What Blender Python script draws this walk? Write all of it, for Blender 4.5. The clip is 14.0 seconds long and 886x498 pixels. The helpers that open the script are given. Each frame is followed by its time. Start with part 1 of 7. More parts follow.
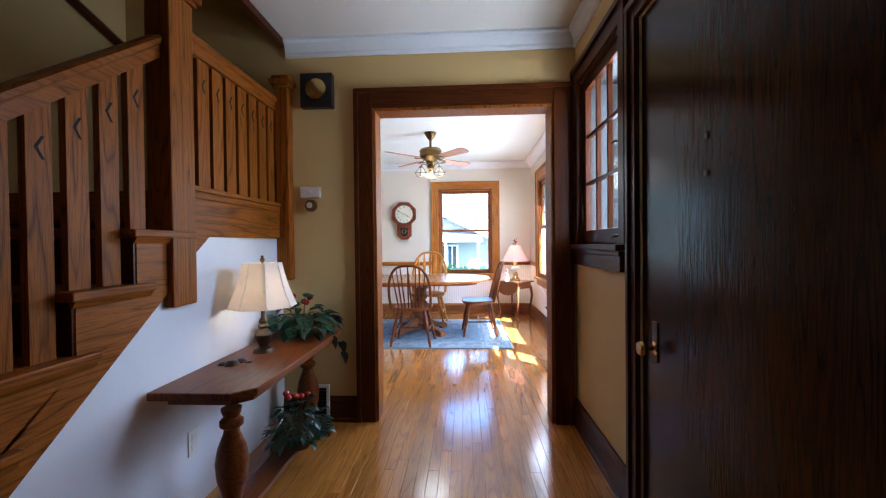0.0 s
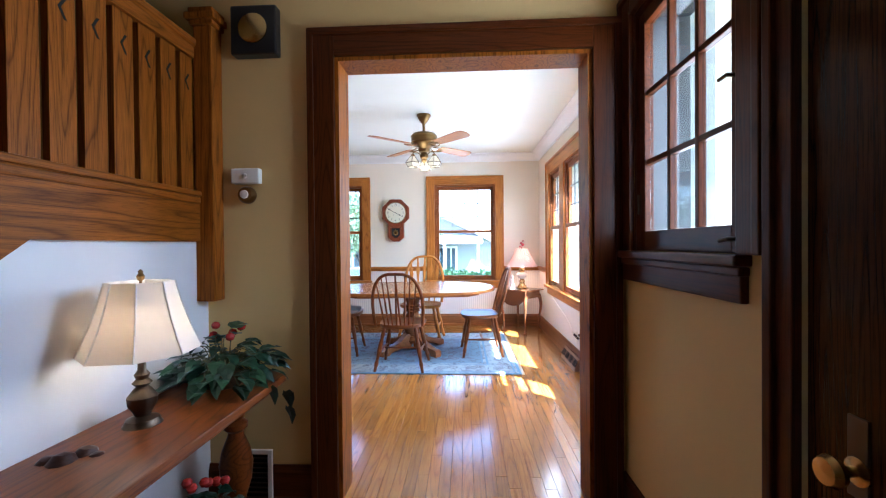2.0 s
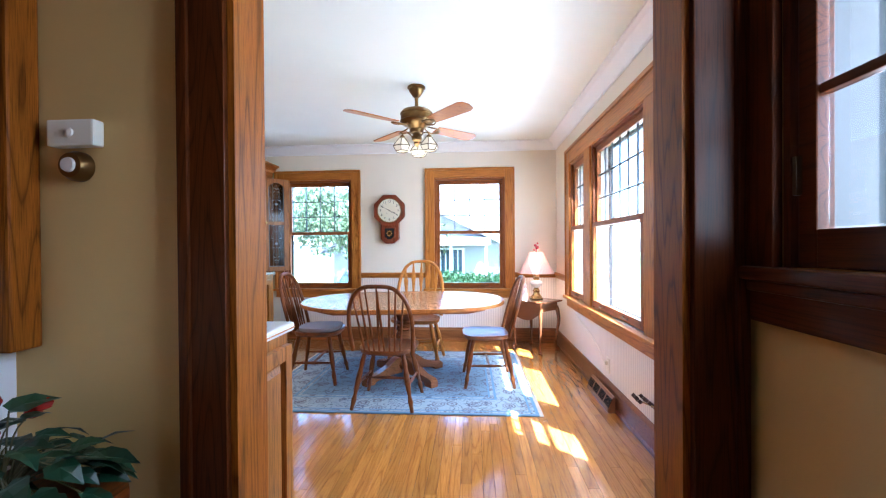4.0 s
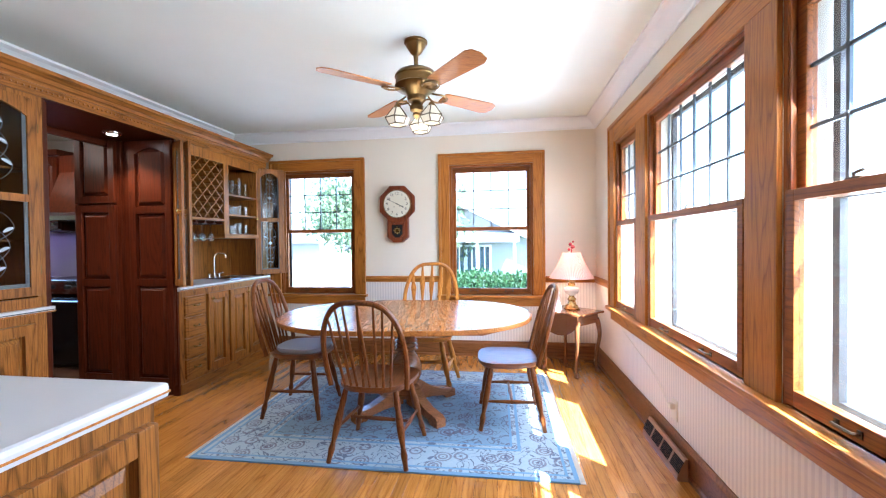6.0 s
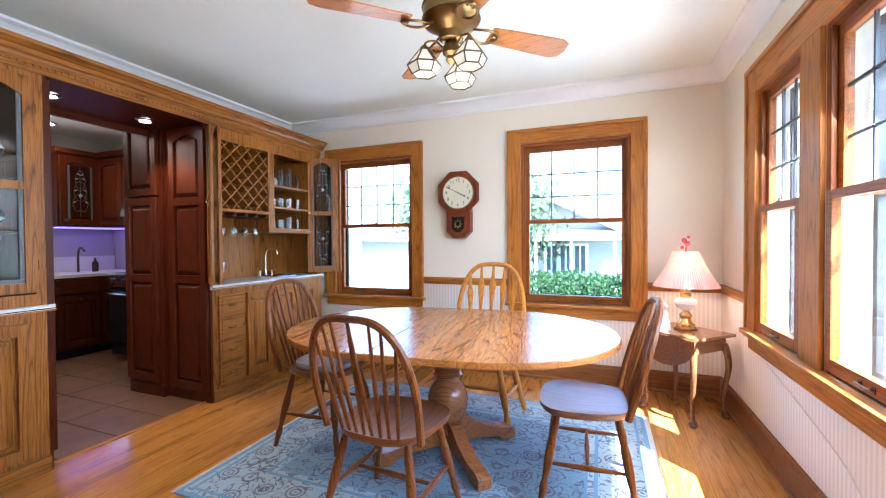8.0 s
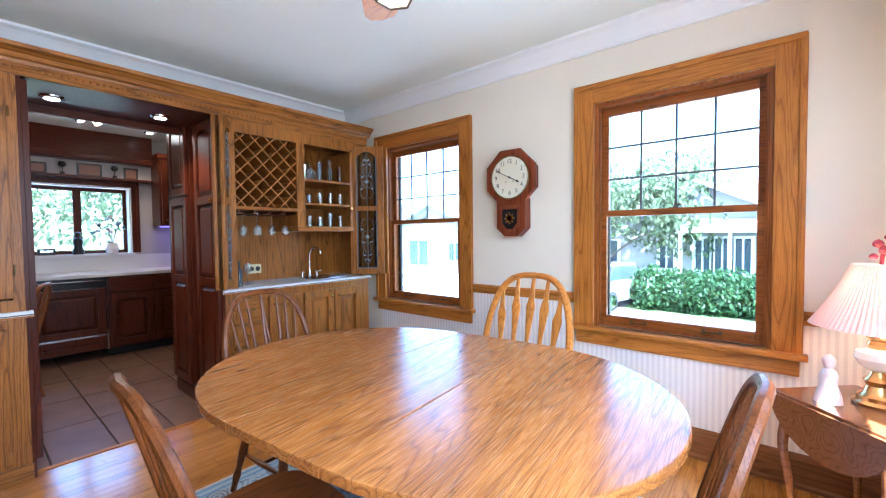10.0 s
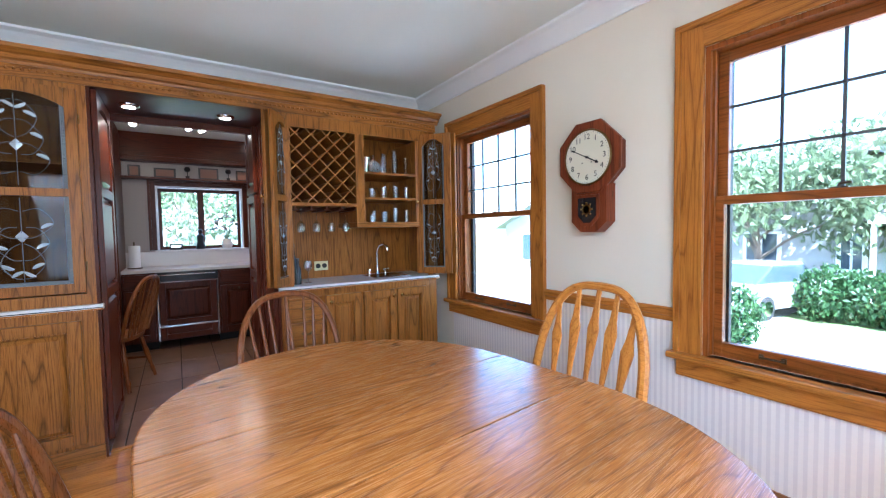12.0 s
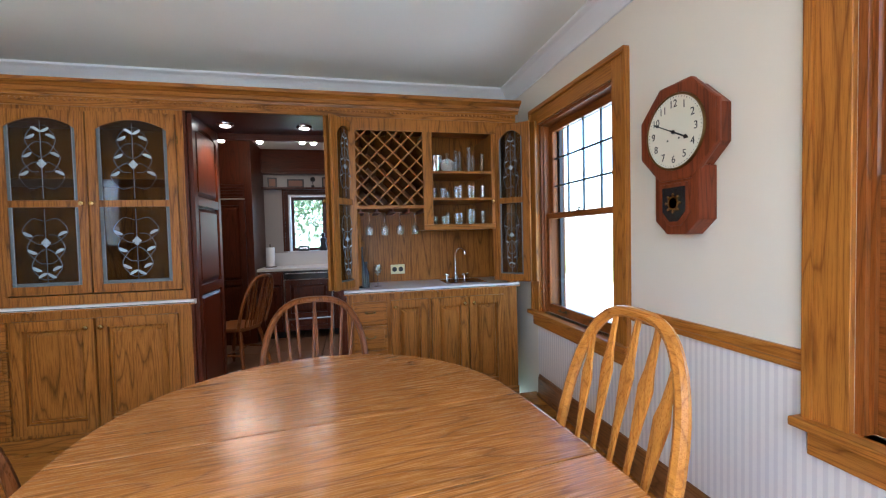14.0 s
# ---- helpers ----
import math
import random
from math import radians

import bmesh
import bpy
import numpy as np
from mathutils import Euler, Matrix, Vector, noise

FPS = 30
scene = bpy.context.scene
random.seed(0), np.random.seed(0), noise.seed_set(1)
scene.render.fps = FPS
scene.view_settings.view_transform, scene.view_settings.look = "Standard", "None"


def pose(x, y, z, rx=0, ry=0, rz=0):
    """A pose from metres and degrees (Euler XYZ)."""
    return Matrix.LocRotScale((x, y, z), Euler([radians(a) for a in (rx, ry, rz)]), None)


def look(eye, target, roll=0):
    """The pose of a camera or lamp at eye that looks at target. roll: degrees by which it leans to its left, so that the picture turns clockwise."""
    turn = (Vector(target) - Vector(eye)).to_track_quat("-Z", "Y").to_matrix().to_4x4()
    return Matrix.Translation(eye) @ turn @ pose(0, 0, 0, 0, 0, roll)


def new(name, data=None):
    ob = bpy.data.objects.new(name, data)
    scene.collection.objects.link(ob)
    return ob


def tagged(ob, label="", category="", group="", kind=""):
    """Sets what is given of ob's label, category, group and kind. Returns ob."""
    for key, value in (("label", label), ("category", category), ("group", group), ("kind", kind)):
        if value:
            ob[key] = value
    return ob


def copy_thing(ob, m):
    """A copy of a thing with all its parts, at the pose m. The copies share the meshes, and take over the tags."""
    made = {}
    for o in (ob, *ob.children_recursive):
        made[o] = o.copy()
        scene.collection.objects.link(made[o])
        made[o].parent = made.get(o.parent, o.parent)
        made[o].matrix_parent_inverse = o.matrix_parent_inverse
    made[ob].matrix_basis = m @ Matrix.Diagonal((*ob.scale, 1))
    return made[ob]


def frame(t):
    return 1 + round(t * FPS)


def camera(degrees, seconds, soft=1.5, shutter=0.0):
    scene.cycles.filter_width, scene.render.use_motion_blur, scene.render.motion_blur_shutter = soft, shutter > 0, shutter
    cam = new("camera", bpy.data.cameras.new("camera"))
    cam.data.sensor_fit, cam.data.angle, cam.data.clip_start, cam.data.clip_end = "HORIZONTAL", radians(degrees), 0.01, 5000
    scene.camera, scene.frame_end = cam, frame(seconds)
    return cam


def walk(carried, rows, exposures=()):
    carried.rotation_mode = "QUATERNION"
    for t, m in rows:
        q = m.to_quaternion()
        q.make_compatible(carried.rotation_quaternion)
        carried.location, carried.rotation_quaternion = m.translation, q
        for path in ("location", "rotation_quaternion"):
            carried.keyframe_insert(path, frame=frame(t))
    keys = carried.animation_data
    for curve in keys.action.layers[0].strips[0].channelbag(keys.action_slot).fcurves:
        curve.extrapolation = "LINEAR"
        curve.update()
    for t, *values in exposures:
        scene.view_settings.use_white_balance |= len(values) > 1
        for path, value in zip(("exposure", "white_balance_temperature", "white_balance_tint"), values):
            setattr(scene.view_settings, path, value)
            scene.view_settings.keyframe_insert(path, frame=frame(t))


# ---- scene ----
cam = camera(94.6, 14.0, soft=1.2)
PATH = [
    (0, (0.466, 1.829, 1.161), (0.356, 3.825, 1.135), -0.6),
    (0.5, (0.459, 2.037, 1.164), (0.35, 4.034, 1.14), -0.5),
    (1, (0.452, 2.231, 1.159), (0.346, 4.228, 1.135), -0.6),
    (1.5, (0.456, 2.433, 1.173), (0.35, 4.43, 1.15), -0.6),
    (2, (0.459, 2.619, 1.181), (0.353, 4.616, 1.161), -0.5),
    (2.5, (0.462, 2.815, 1.198), (0.356, 4.812, 1.181), -0.4),
    (3, (0.463, 3.009, 1.195), (0.357, 5.006, 1.178), -0.5),
    (3.2, (0.475, 3.1, 1.185), (0.354, 5.096, 1.176), -0.4),
    (5.3, (0.544, 3.956, 1.239), (0.365, 5.948, 1.206), -0.6),
    (5.5, (0.56, 4.035, 1.24), (0.353, 6.024, 1.205), -0.6),
    (6, (0.586, 4.215, 1.231), (0.298, 6.194, 1.199), -0.6),
    (6.5, (0.611, 4.403, 1.228), (0.24, 6.368, 1.196), -0.6),
    (7, (0.633, 4.585, 1.221), (0.155, 6.527, 1.187), -0.6),
    (7.5, (0.665, 4.788, 1.225), (0.055, 6.692, 1.185), -0.7),
    (8, (0.708, 4.986, 1.199), (-0.025, 6.846, 1.166), -0.4),
    (8.2, (0.733, 5.062, 1.191), (-0.051, 6.902, 1.156), -0.2),
    (10.3, (0.986, 6.083, 1.29), (-0.356, 7.563, 1.203), -0.8),
    (10.5, (0.962, 6.102, 1.313), (-0.406, 7.558, 1.211), -0.9),
    (11, (0.964, 6.289, 1.289), (-0.527, 7.618, 1.194), -0.9),
    (11.5, (0.962, 6.468, 1.274), (-0.634, 7.669, 1.182), -1.0),
    (12, (0.942, 6.612, 1.263), (-0.733, 7.7, 1.171), -1.0),
    (12.5, (0.924, 6.77, 1.255), (-0.824, 7.738, 1.168), -1.1),
    (13, (0.908, 6.919, 1.247), (-0.917, 7.731, 1.167), -1.2),
    (13.5, (0.905, 7.089, 1.263), (-0.992, 7.717, 1.185), -1.3),
    (14, (0.893, 7.247, 1.259), (-1.057, 7.682, 1.189), -1.4),
]
EXPOSURES = [(0.0, 4.25, 4950, 10), (3.2, 4.35, 4900, 10), (5.4, 4.35, 5050, 10), (8.0, 4.35, 5150, 10), (10.5, 4.25, 4900, 10), (14.0, 3.88, 5300, 10)]
walk(cam, [(t, look(eye, target, roll)) for t, eye, target, roll in PATH], EXPOSURES)

# ---------- exposure and light ----------
SUN_DIR = Vector((-0.52, 0.46, -1.0))
world = bpy.data.worlds.new("sky")
scene.world = world
world.use_nodes = True
_wn = world.node_tree.nodes
_sky = _wn.new("ShaderNodeTexSky")
_sky.sky_type = "NISHITA"
_sky.sun_disc = False
_sky.sun_elevation = radians(55.2)
_sky.sun_rotation = radians(131.5)
_sky.dust_density = 2.0
world.node_tree.links.new(_sky.outputs[0], _wn["Background"].inputs[0])
_wn["Background"].inputs[1].default_value = 0.15

sun_data = bpy.data.lights.new("sun", "SUN")
sun_data.energy, sun_data.angle, sun_data.color = 4.2, radians(0.5), (1.0, 0.965, 0.92)
sun = new("sun", sun_data)
sun.matrix_world = look((8, -8, 20), Vector((8, -8, 20)) + SUN_DIR)


def lamp(name, kind, loc, energy, color, size=0.05, target=None, angle=90):
    d = bpy.data.lights.new(name, kind)
    d.energy, d.color = energy, color
    if kind == "AREA":
        d.shape, d.size, d.size_y = "RECTANGLE", size[0], size[1]
    else:
        d.shadow_soft_size = size
    if kind == "SPOT":
        d.spot_size, d.spot_blend = radians(angle), 0.6
    ob = new(name, d)
    ob.matrix_world = look(loc, target) if target else Matrix.Translation(loc)
    return ob


# ---------- materials ----------
def material(name, base=(0.8, 0.8, 0.8), rough=0.5, metal=0.0, **more):
    m = bpy.data.materials.new(name)
    m.use_nodes = True
    b = m.node_tree.nodes["Principled BSDF"]
    b.inputs["Base Color"].default_value = (*base, 1)
    b.inputs["Roughness"].default_value = rough
    b.inputs["Metallic"].default_value = metal
    for k, v in more.items():
        b.inputs[k.replace("_", " ")].default_value = v
    return m


class Nodes:
    """Short hand for wiring a material's nodes."""

    def __init__(self, m):
        self.t, self.b = m.node_tree, m.node_tree.nodes["Principled BSDF"]

    def add(self, kind, **values):
        n = self.t.nodes.new(kind)
        for k, v in values.items():
            n.inputs[k.replace("_", " ")].default_value = v
        return n

    def link(self, a, b):
        self.t.links.new(a, b)

    def coords(self, scale=(1, 1, 1), random_shift=False):
        c = self.add("ShaderNodeTexCoord")
        mp = self.add("ShaderNodeMapping", Scale=scale)
        self.link(c.outputs["Object"], mp.inputs["Vector"])
        if random_shift:
            info = self.add("ShaderNodeObjectInfo")
            mul = self.add("ShaderNodeVectorMath")
            mul.operation = "SCALE"
            mul.inputs[0].default_value = (37.0, 53.0, 41.0)
            self.link(info.outputs["Random"], mul.inputs["Scale"])
            self.link(mul.outputs[0], mp.inputs["Location"])
        return mp.outputs[0]

    def noise(self, vec, scale, detail=4.0, rough=0.55, distortion=0.0):
        n = self.add("ShaderNodeTexNoise", Scale=scale, Detail=detail, Roughness=rough, Distortion=distortion)
        self.link(vec, n.inputs["Vector"])
        return n.outputs["Fac"]

    def ramp(self, fac, stops):
        r = self.add("ShaderNodeValToRGB")
        els = r.color_ramp.elements
        while len(els) < len(stops):
            els.new(0.5)
        for e, (p, c) in zip(els, stops):
            e.position, e.color = p, (*c, 1) if len(c) == 3 else c
        self.link(fac, r.inputs[0])
        return r.outputs[0]

    def mix(self, fac, a, b, how="MIX"):
        n = self.add("ShaderNodeMix")
        n.data_type, n.blend_type = "RGBA", how
        for sock, v in ((n.inputs[0], fac), (n.inputs[6], a), (n.inputs[7], b)):
            if isinstance(v, (int, float)):
                sock.default_value = v
            elif isinstance(v, tuple):
                sock.default_value = (*v, 1)
            else:
                self.link(v, sock)
        return n.outputs[2]

    def bump(self, height, strength=0.2, distance=0.002):
        n = self.add("ShaderNodeBump", Strength=strength, Distance=distance)
        self.link(height, n.inputs["Height"])
        self.link(n.outputs[0], self.b.inputs["Normal"])

    def color(self, sock):
        self.link(sock, self.b.inputs["Base Color"])

    def rough(self, fac, lo, hi):
        n = self.add("ShaderNodeMapRange")
        n.inputs["To Min"].default_value, n.inputs["To Max"].default_value = lo, hi
        self.link(fac, n.inputs["Value"])
        self.link(n.outputs[0], self.b.inputs["Roughness"])


def wood(name, light, dark, axis="z", rough=0.35, coat=0.0, vary=0.0, rings=16.0, spread=8.0, gloss=0.26, planks=0.0):
    """Open-grained oak along axis: sharp growth rings in cathedral arches, dark pores, a slow change of tone."""
    m = material(name, light, rough)
    n = Nodes(m)
    along = "xyz".index(axis)
    s1, s2, s3 = [spread] * 3, [420.0] * 3, [90.0] * 3
    s1[along], s2[along], s3[along] = 0.55, 11.0, 3.0
    v1, v2, v3 = n.coords(s1, True), n.coords(s2, True), n.coords(s3, True)
    strip = None
    if planks:
        sep, row, cell, shift, add = (n.add("ShaderNode" + k) for k in ("SeparateXYZ", "Math", "TexWhiteNoise", "VectorMath", "VectorMath"))
        n.link(n.coords((1 / planks,) * 3), sep.inputs[0])
        row.operation, cell.noise_dimensions, shift.operation = "FLOOR", "1D", "SCALE"
        n.link(sep.outputs[0], row.inputs[0])
        n.link(row.outputs[0], cell.inputs["W"])
        shift.inputs["Scale"].default_value = 40.0
        n.link(cell.outputs["Color"], shift.inputs[0])
        n.link(v1, add.inputs[0])
        n.link(shift.outputs[0], add.inputs[1])
        v1, strip = add.outputs[0], cell.outputs["Value"]
    w = n.add("ShaderNodeTexNoise", Scale=1.0, Detail=2.0, Roughness=0.35, Distortion=0.12)
    n.link(v1, w.inputs["Vector"])
    saw = n.add("ShaderNodeMath")
    saw.operation = "MULTIPLY"
    saw.inputs[1].default_value = rings
    n.link(w.outputs["Fac"], saw.inputs[0])
    fr = n.add("ShaderNodeMath")
    fr.operation = "FRACT"
    n.link(saw.outputs[0], fr.inputs[0])
    pores = n.noise(v2, 1.0, 3.0, 0.6)
    streak = n.noise(v3, 1.0, 3.0, 0.6)
    mid = tuple(0.28 * a + 0.72 * b for a, b in zip(light, dark))
    soft = tuple(0.78 * a + 0.22 * b for a, b in zip(light, dark))
    bands = n.ramp(fr.outputs[0], [(0.0, mid), (0.12, soft), (0.30, light), (0.70, light), (0.92, soft), (1.0, mid)])
    fine = n.ramp(pores, [(0.36, tuple(min(1.0, d / l * 1.15) for d, l in zip(dark, light))), (0.52, (1, 1, 1))])
    col = n.mix(0.6, bands, fine, "MULTIPLY")
    col = n.mix(0.45, col, n.ramp(streak, [(0.30, (0.74, 0.70, 0.66)), (0.62, (1.05, 1.05, 1.05))]), "MULTIPLY")
    slow = n.noise(n.coords((1.3, 1.3, 1.3), True), 1.0, 2.0)
    tone = n.ramp(slow, [(0.3, (0.84, 0.81, 0.78)), (0.7, (1.08, 1.06, 1.03))])
    col = n.mix(1.0, col, tone, "MULTIPLY")
    if strip:
        col = n.mix(1.0, col, n.ramp(strip, [(0.0, (0.84, 0.82, 0.80)), (1.0, (1.08, 1.07, 1.05))]), "MULTIPLY")
    if vary:
        info = n.add("ShaderNodeObjectInfo")
        pick = n.ramp(info.outputs["Random"], [(0.0, (1 - vary, 1 - vary, 1 - 1.2 * vary)), (0.5, (1, 0.98, 0.95)), (1.0, (1 + 0.6 * vary, 1 + 0.5 * vary, 1 + 0.3 * vary))])
        col = n.mix(1.0, col, pick, "MULTIPLY")
    n.color(col)
    n.bump(pores, 0.14, 0.0006)
    n.rough(pores, rough * 0.8, rough * 1.25)
    n.b.inputs["Specular IOR Level"].default_value = 0.5 if coat else gloss
    if coat:
        n.b.inputs["Coat Weight"].default_value = coat
        n.b.inputs["Coat Roughness"].default_value = rough * 0.75
    return m


def plaster(name, col, scale=1.0, rough=0.75):
    m = material(name, col, rough)
    n = Nodes(m)
    v = n.coords()
    big, small = n.noise(v, 0.8, 3.0), n.noise(v, 180.0, 3.0)
    n.color(n.mix(1.0, col, n.ramp(big, [(0.3, (0.94, 0.94, 0.93)), (0.7, (1.03, 1.03, 1.03))]), "MULTIPLY"))
    n.bump(small, 0.10, 0.001)
    return m


OAK, OAK_D = (0.50, 0.20, 0.029), (0.21, 0.066, 0.010)
oak = {a: wood("oak_" + a, OAK, OAK_D, a, 0.34) for a in "xyz"}
cab = {a: wood("cabinet_oak_" + a, (0.36, 0.142, 0.022), (0.075, 0.022, 0.003), a, 0.34) for a in "xyz"}
hall_oak = {a: wood("hall_oak_" + a, (0.31, 0.098, 0.007), (0.070, 0.017, 0.001), a, 0.45, gloss=0.10) for a in "xyz"}
dark = {a: wood("dark_trim_" + a, (0.085, 0.021, 0.004), (0.026, 0.006, 0.001), a, 0.30, gloss=0.14) for a in "xyz"}
cherry = {a: wood("cherry_" + a, (0.085, 0.017, 0.005), (0.026, 0.005, 0.0015), a, 0.30, gloss=0.2) for a in "xyz"}
chair_wood = {a: wood("chair_oak_" + a, (0.19, 0.062, 0.014), (0.060, 0.017, 0.004), a, 0.28) for a in "xyz"}
sash_wood = {a: wood("sash_oak_" + a, (0.30, 0.095, 0.016), (0.12, 0.032, 0.006), a, 0.34) for a in "xyz"}
light_chair = {a: wood("light_oak_" + a, (0.58, 0.245, 0.040), (0.30, 0.10, 0.015), a, 0.28) for a in "xyz"}
table_wood = wood("table_oak_y", (0.57, 0.240, 0.054), (0.165, 0.050, 0.009), "y", 0.26, 0.4, rings=20.0, spread=6.0, planks=0.105)
table_edge = wood("table_edge", (0.33, 0.14, 0.05), (0.15, 0.052, 0.016), "x", 0.24, 0.3)
board_wood = wood("floor_oak", (0.55, 0.245, 0.042), (0.29, 0.105, 0.016), "y", 0.19, 1.0, vary=0.22)
console_wood = wood("console_oak", (0.20, 0.055, 0.008), (0.060, 0.016, 0.004), "y", 0.34, gloss=0.2)
clock_wood = wood("clock_walnut", (0.22, 0.052, 0.018), (0.085, 0.020, 0.008), "z", 0.3)
seat_wood = wood("seat_oak", (0.24, 0.080, 0.018), (0.085, 0.025, 0.006), "y", 0.34, 0.15)

cream = plaster("cream_paint", (0.80, 0.73, 0.61))
ochre = plaster("ochre_paint", (0.64, 0.44, 0.165))
stair_white = plaster("stair_wall_paint", (0.78, 0.77, 0.78))
ceiling_paint = plaster("ceiling_paint", (0.85, 0.89, 0.81))
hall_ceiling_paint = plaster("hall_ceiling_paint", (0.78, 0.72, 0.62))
white_paint = plaster("white_trim_paint", (0.86, 0.87, 0.87), rough=0.45)
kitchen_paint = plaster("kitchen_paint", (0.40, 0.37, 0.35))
house_paint = plaster("siding_paint", (0.32, 0.32, 0.315))
brass = material("brass", (0.60, 0.42, 0.16), 0.25, 1.0)
old_brass = material("antique_brass", (0.21, 0.13, 0.048), 0.32, 1.0)
bronze = material("dark_bronze", (0.10, 0.07, 0.045), 0.35, 0.9)
chrome = material("chrome", (0.75, 0.76, 0.78), 0.12, 1.0)
black = material("black_plastic", (0.012, 0.012, 0.013), 0.35)
black_steel = material("black_enamel", (0.015, 0.015, 0.017), 0.18)
white_plastic = material("ivory_plastic", (0.78, 0.75, 0.66), 0.4)
laminate = plaster("white_laminate", (0.66, 0.65, 0.65), rough=0.3)
ceramic = material("glazed_ceramic", (0.82, 0.78, 0.72), 0.18)
void = material("black_void", (0.004, 0.004, 0.004), 0.9)
lead = material("lead_came", (0.10, 0.105, 0.11), 0.4, 0.8)
pewter = material("pewter_came", (0.16, 0.17, 0.18), 0.38, 0.7)
sash_dark = material("storm_sash", (0.035, 0.03, 0.028), 0.5)


def striped_paper():
    """Wallpaper below the chair rail: narrow grey stripes on off-white."""
    m = material("striped_wallpaper", (0.8, 0.78, 0.74), 0.7)
    n = Nodes(m)
    c = n.add("ShaderNodeTexCoord")
    sep = n.add("ShaderNodeSeparateXYZ")
    n.link(c.outputs["Object"], sep.inputs[0])
    add = n.add("ShaderNodeMath")
    n.link(sep.outputs[0], add.inputs[0])
    n.link(sep.outputs[1], add.inputs[1])
    mul = n.add("ShaderNodeMath")
    mul.operation = "MULTIPLY"
    mul.inputs[1].default_value = 1 / 0.030
    n.link(add.outputs[0], mul.inputs[0])
    fr = n.add("ShaderNodeMath")
    fr.operation = "FRACT"
    n.link(mul.outputs[0], fr.inputs[0])
    stripes = n.ramp(fr.outputs[0], [(0.0, (0.72, 0.67, 0.63)), (0.42, (0.72, 0.67, 0.63)), (0.52, (0.83, 0.78, 0.72)), (0.94, (0.83, 0.78, 0.72))])
    n.color(n.mix(0.5, stripes, n.ramp(n.noise(n.coords(), 60.0), [(0.3, (0.94, 0.94, 0.94)), (0.7, (1, 1, 1))]), "MULTIPLY"))
    return m


paper = striped_paper()


def pane_glass(name="window_glass", tint=(1, 1, 1), base=0.03):
    """Thin clear pane: lets light through and mirrors a little."""
    m = bpy.data.materials.new(name)
    m.use_nodes = True
    t = m.node_tree
    t.nodes.clear()
    out = t.nodes.new("ShaderNodeOutputMaterial")
    clear, gloss = t.nodes.new("ShaderNodeBsdfTransparent"), t.nodes.new("ShaderNodeBsdfGlossy")
    mix, facing, power, add = (t.nodes.new("ShaderNode" + k) for k in ("MixShader", "LayerWeight", "Math", "Math"))
    clear.inputs[0].default_value = (*tint, 1)
    gloss.inputs["Roughness"].default_value = 0.02
    power.operation, power.inputs[1].default_value = "POWER", 5.0
    add.operation, add.inputs[1].default_value = "MULTIPLY_ADD", 0.45
    add.inputs[2].default_value = base
    t.links.new(facing.outputs["Facing"], power.inputs[0])
    t.links.new(power.outputs[0], add.inputs[0])
    t.links.new(add.outputs[0], mix.inputs[0])
    t.links.new(clear.outputs[0], mix.inputs[1])
    t.links.new(gloss.outputs[0], mix.inputs[2])
    t.links.new(mix.outputs[0], out.inputs[0])
    return m


glass = pane_glass(tint=(0.76, 0.79, 0.80))
dim_glass = pane_glass("cabinet_glass", (0.70, 0.71, 0.70), 0.015)
# opaque bluish base: the bevels' highlight is put into the colour
bevel_glass = material("bevel_highlight_glass", (0.40, 0.45, 0.48), 0.08, 0.0, IOR=1.5)
bevel_glass.node_tree.nodes["Principled BSDF"].inputs["Specular IOR Level"].default_value = 1.0
tumbler = pane_glass("drinking_glass", (0.90, 0.92, 0.92), 0.12)


def glow(name, col, strength, base=(0.8, 0.8, 0.8)):
    m = material(name, base, 0.4)
    b = m.node_tree.nodes["Principled BSDF"]
    b.inputs["Emission Color"].default_value = (*col, 1)
    b.inputs["Emission Strength"].default_value = strength
    return m


bulb = glow("lit_bulb", (1.0, 0.82, 0.58), 1.6)
led = glow("lit_downlight", (1.0, 0.86, 0.70), 3.0)
spot_glow = glow("lit_spot", (1.0, 0.84, 0.62), 6.0)


# ---------- mesh helpers ----------
def finish(bm, name, mat, smooth=False):
    bmesh.ops.recalc_face_normals(bm, faces=bm.faces)
    me = bpy.data.meshes.new(name)
    bm.to_mesh(me)
    bm.free()
    me.materials.append(mat)
    if smooth:
        me.shade_smooth()
        me.set_sharp_from_angle(angle=radians(38))
    return me


def part(name, bm, mat, parent=None, label="", smooth=False, m=None):
    ob = new(name, finish(bm, name, mat, smooth))
    if m is not None:
        ob.matrix_basis = m
    if parent is not None:
        ob.parent = parent
    if label:
        tagged(ob, label)
    return ob


def thing(name, label, category, m=None, group="", kind=""):
    ob = new(name)
    ob.empty_display_size = 0.05
    if m is not None:
        ob.matrix_basis = m
    return tagged(ob, label, category, group, kind)


def setting(name, bm, mat, label, category, smooth=False):
    return tagged(part(name, bm, mat, None, "", smooth), label, category, kind="structure")


def box(x0, x1, y0, y1, z0, z1, bevel=0.0, bm=None):
    """A box, with its edges rounded off where bevel is given, added to bm."""
    own = bmesh.new()
    bmesh.ops.create_cube(own, size=1.0, matrix=Matrix.LocRotScale(((x0 + x1) / 2, (y0 + y1) / 2, (z0 + z1) / 2), None, (abs(x1 - x0), abs(y1 - y0), abs(z1 - z0))))
    if bevel:
        bmesh.ops.bevel(own, geom=own.edges[:], offset=bevel, segments=2, profile=0.6, affect="EDGES")
    return join(own, bm)


def join(own, bm):
    if bm is None:
        return own
    me = bpy.data.meshes.new("tmp")
    own.to_mesh(me)
    own.free()
    bm.from_mesh(me)
    bpy.data.meshes.remove(me)
    return bm


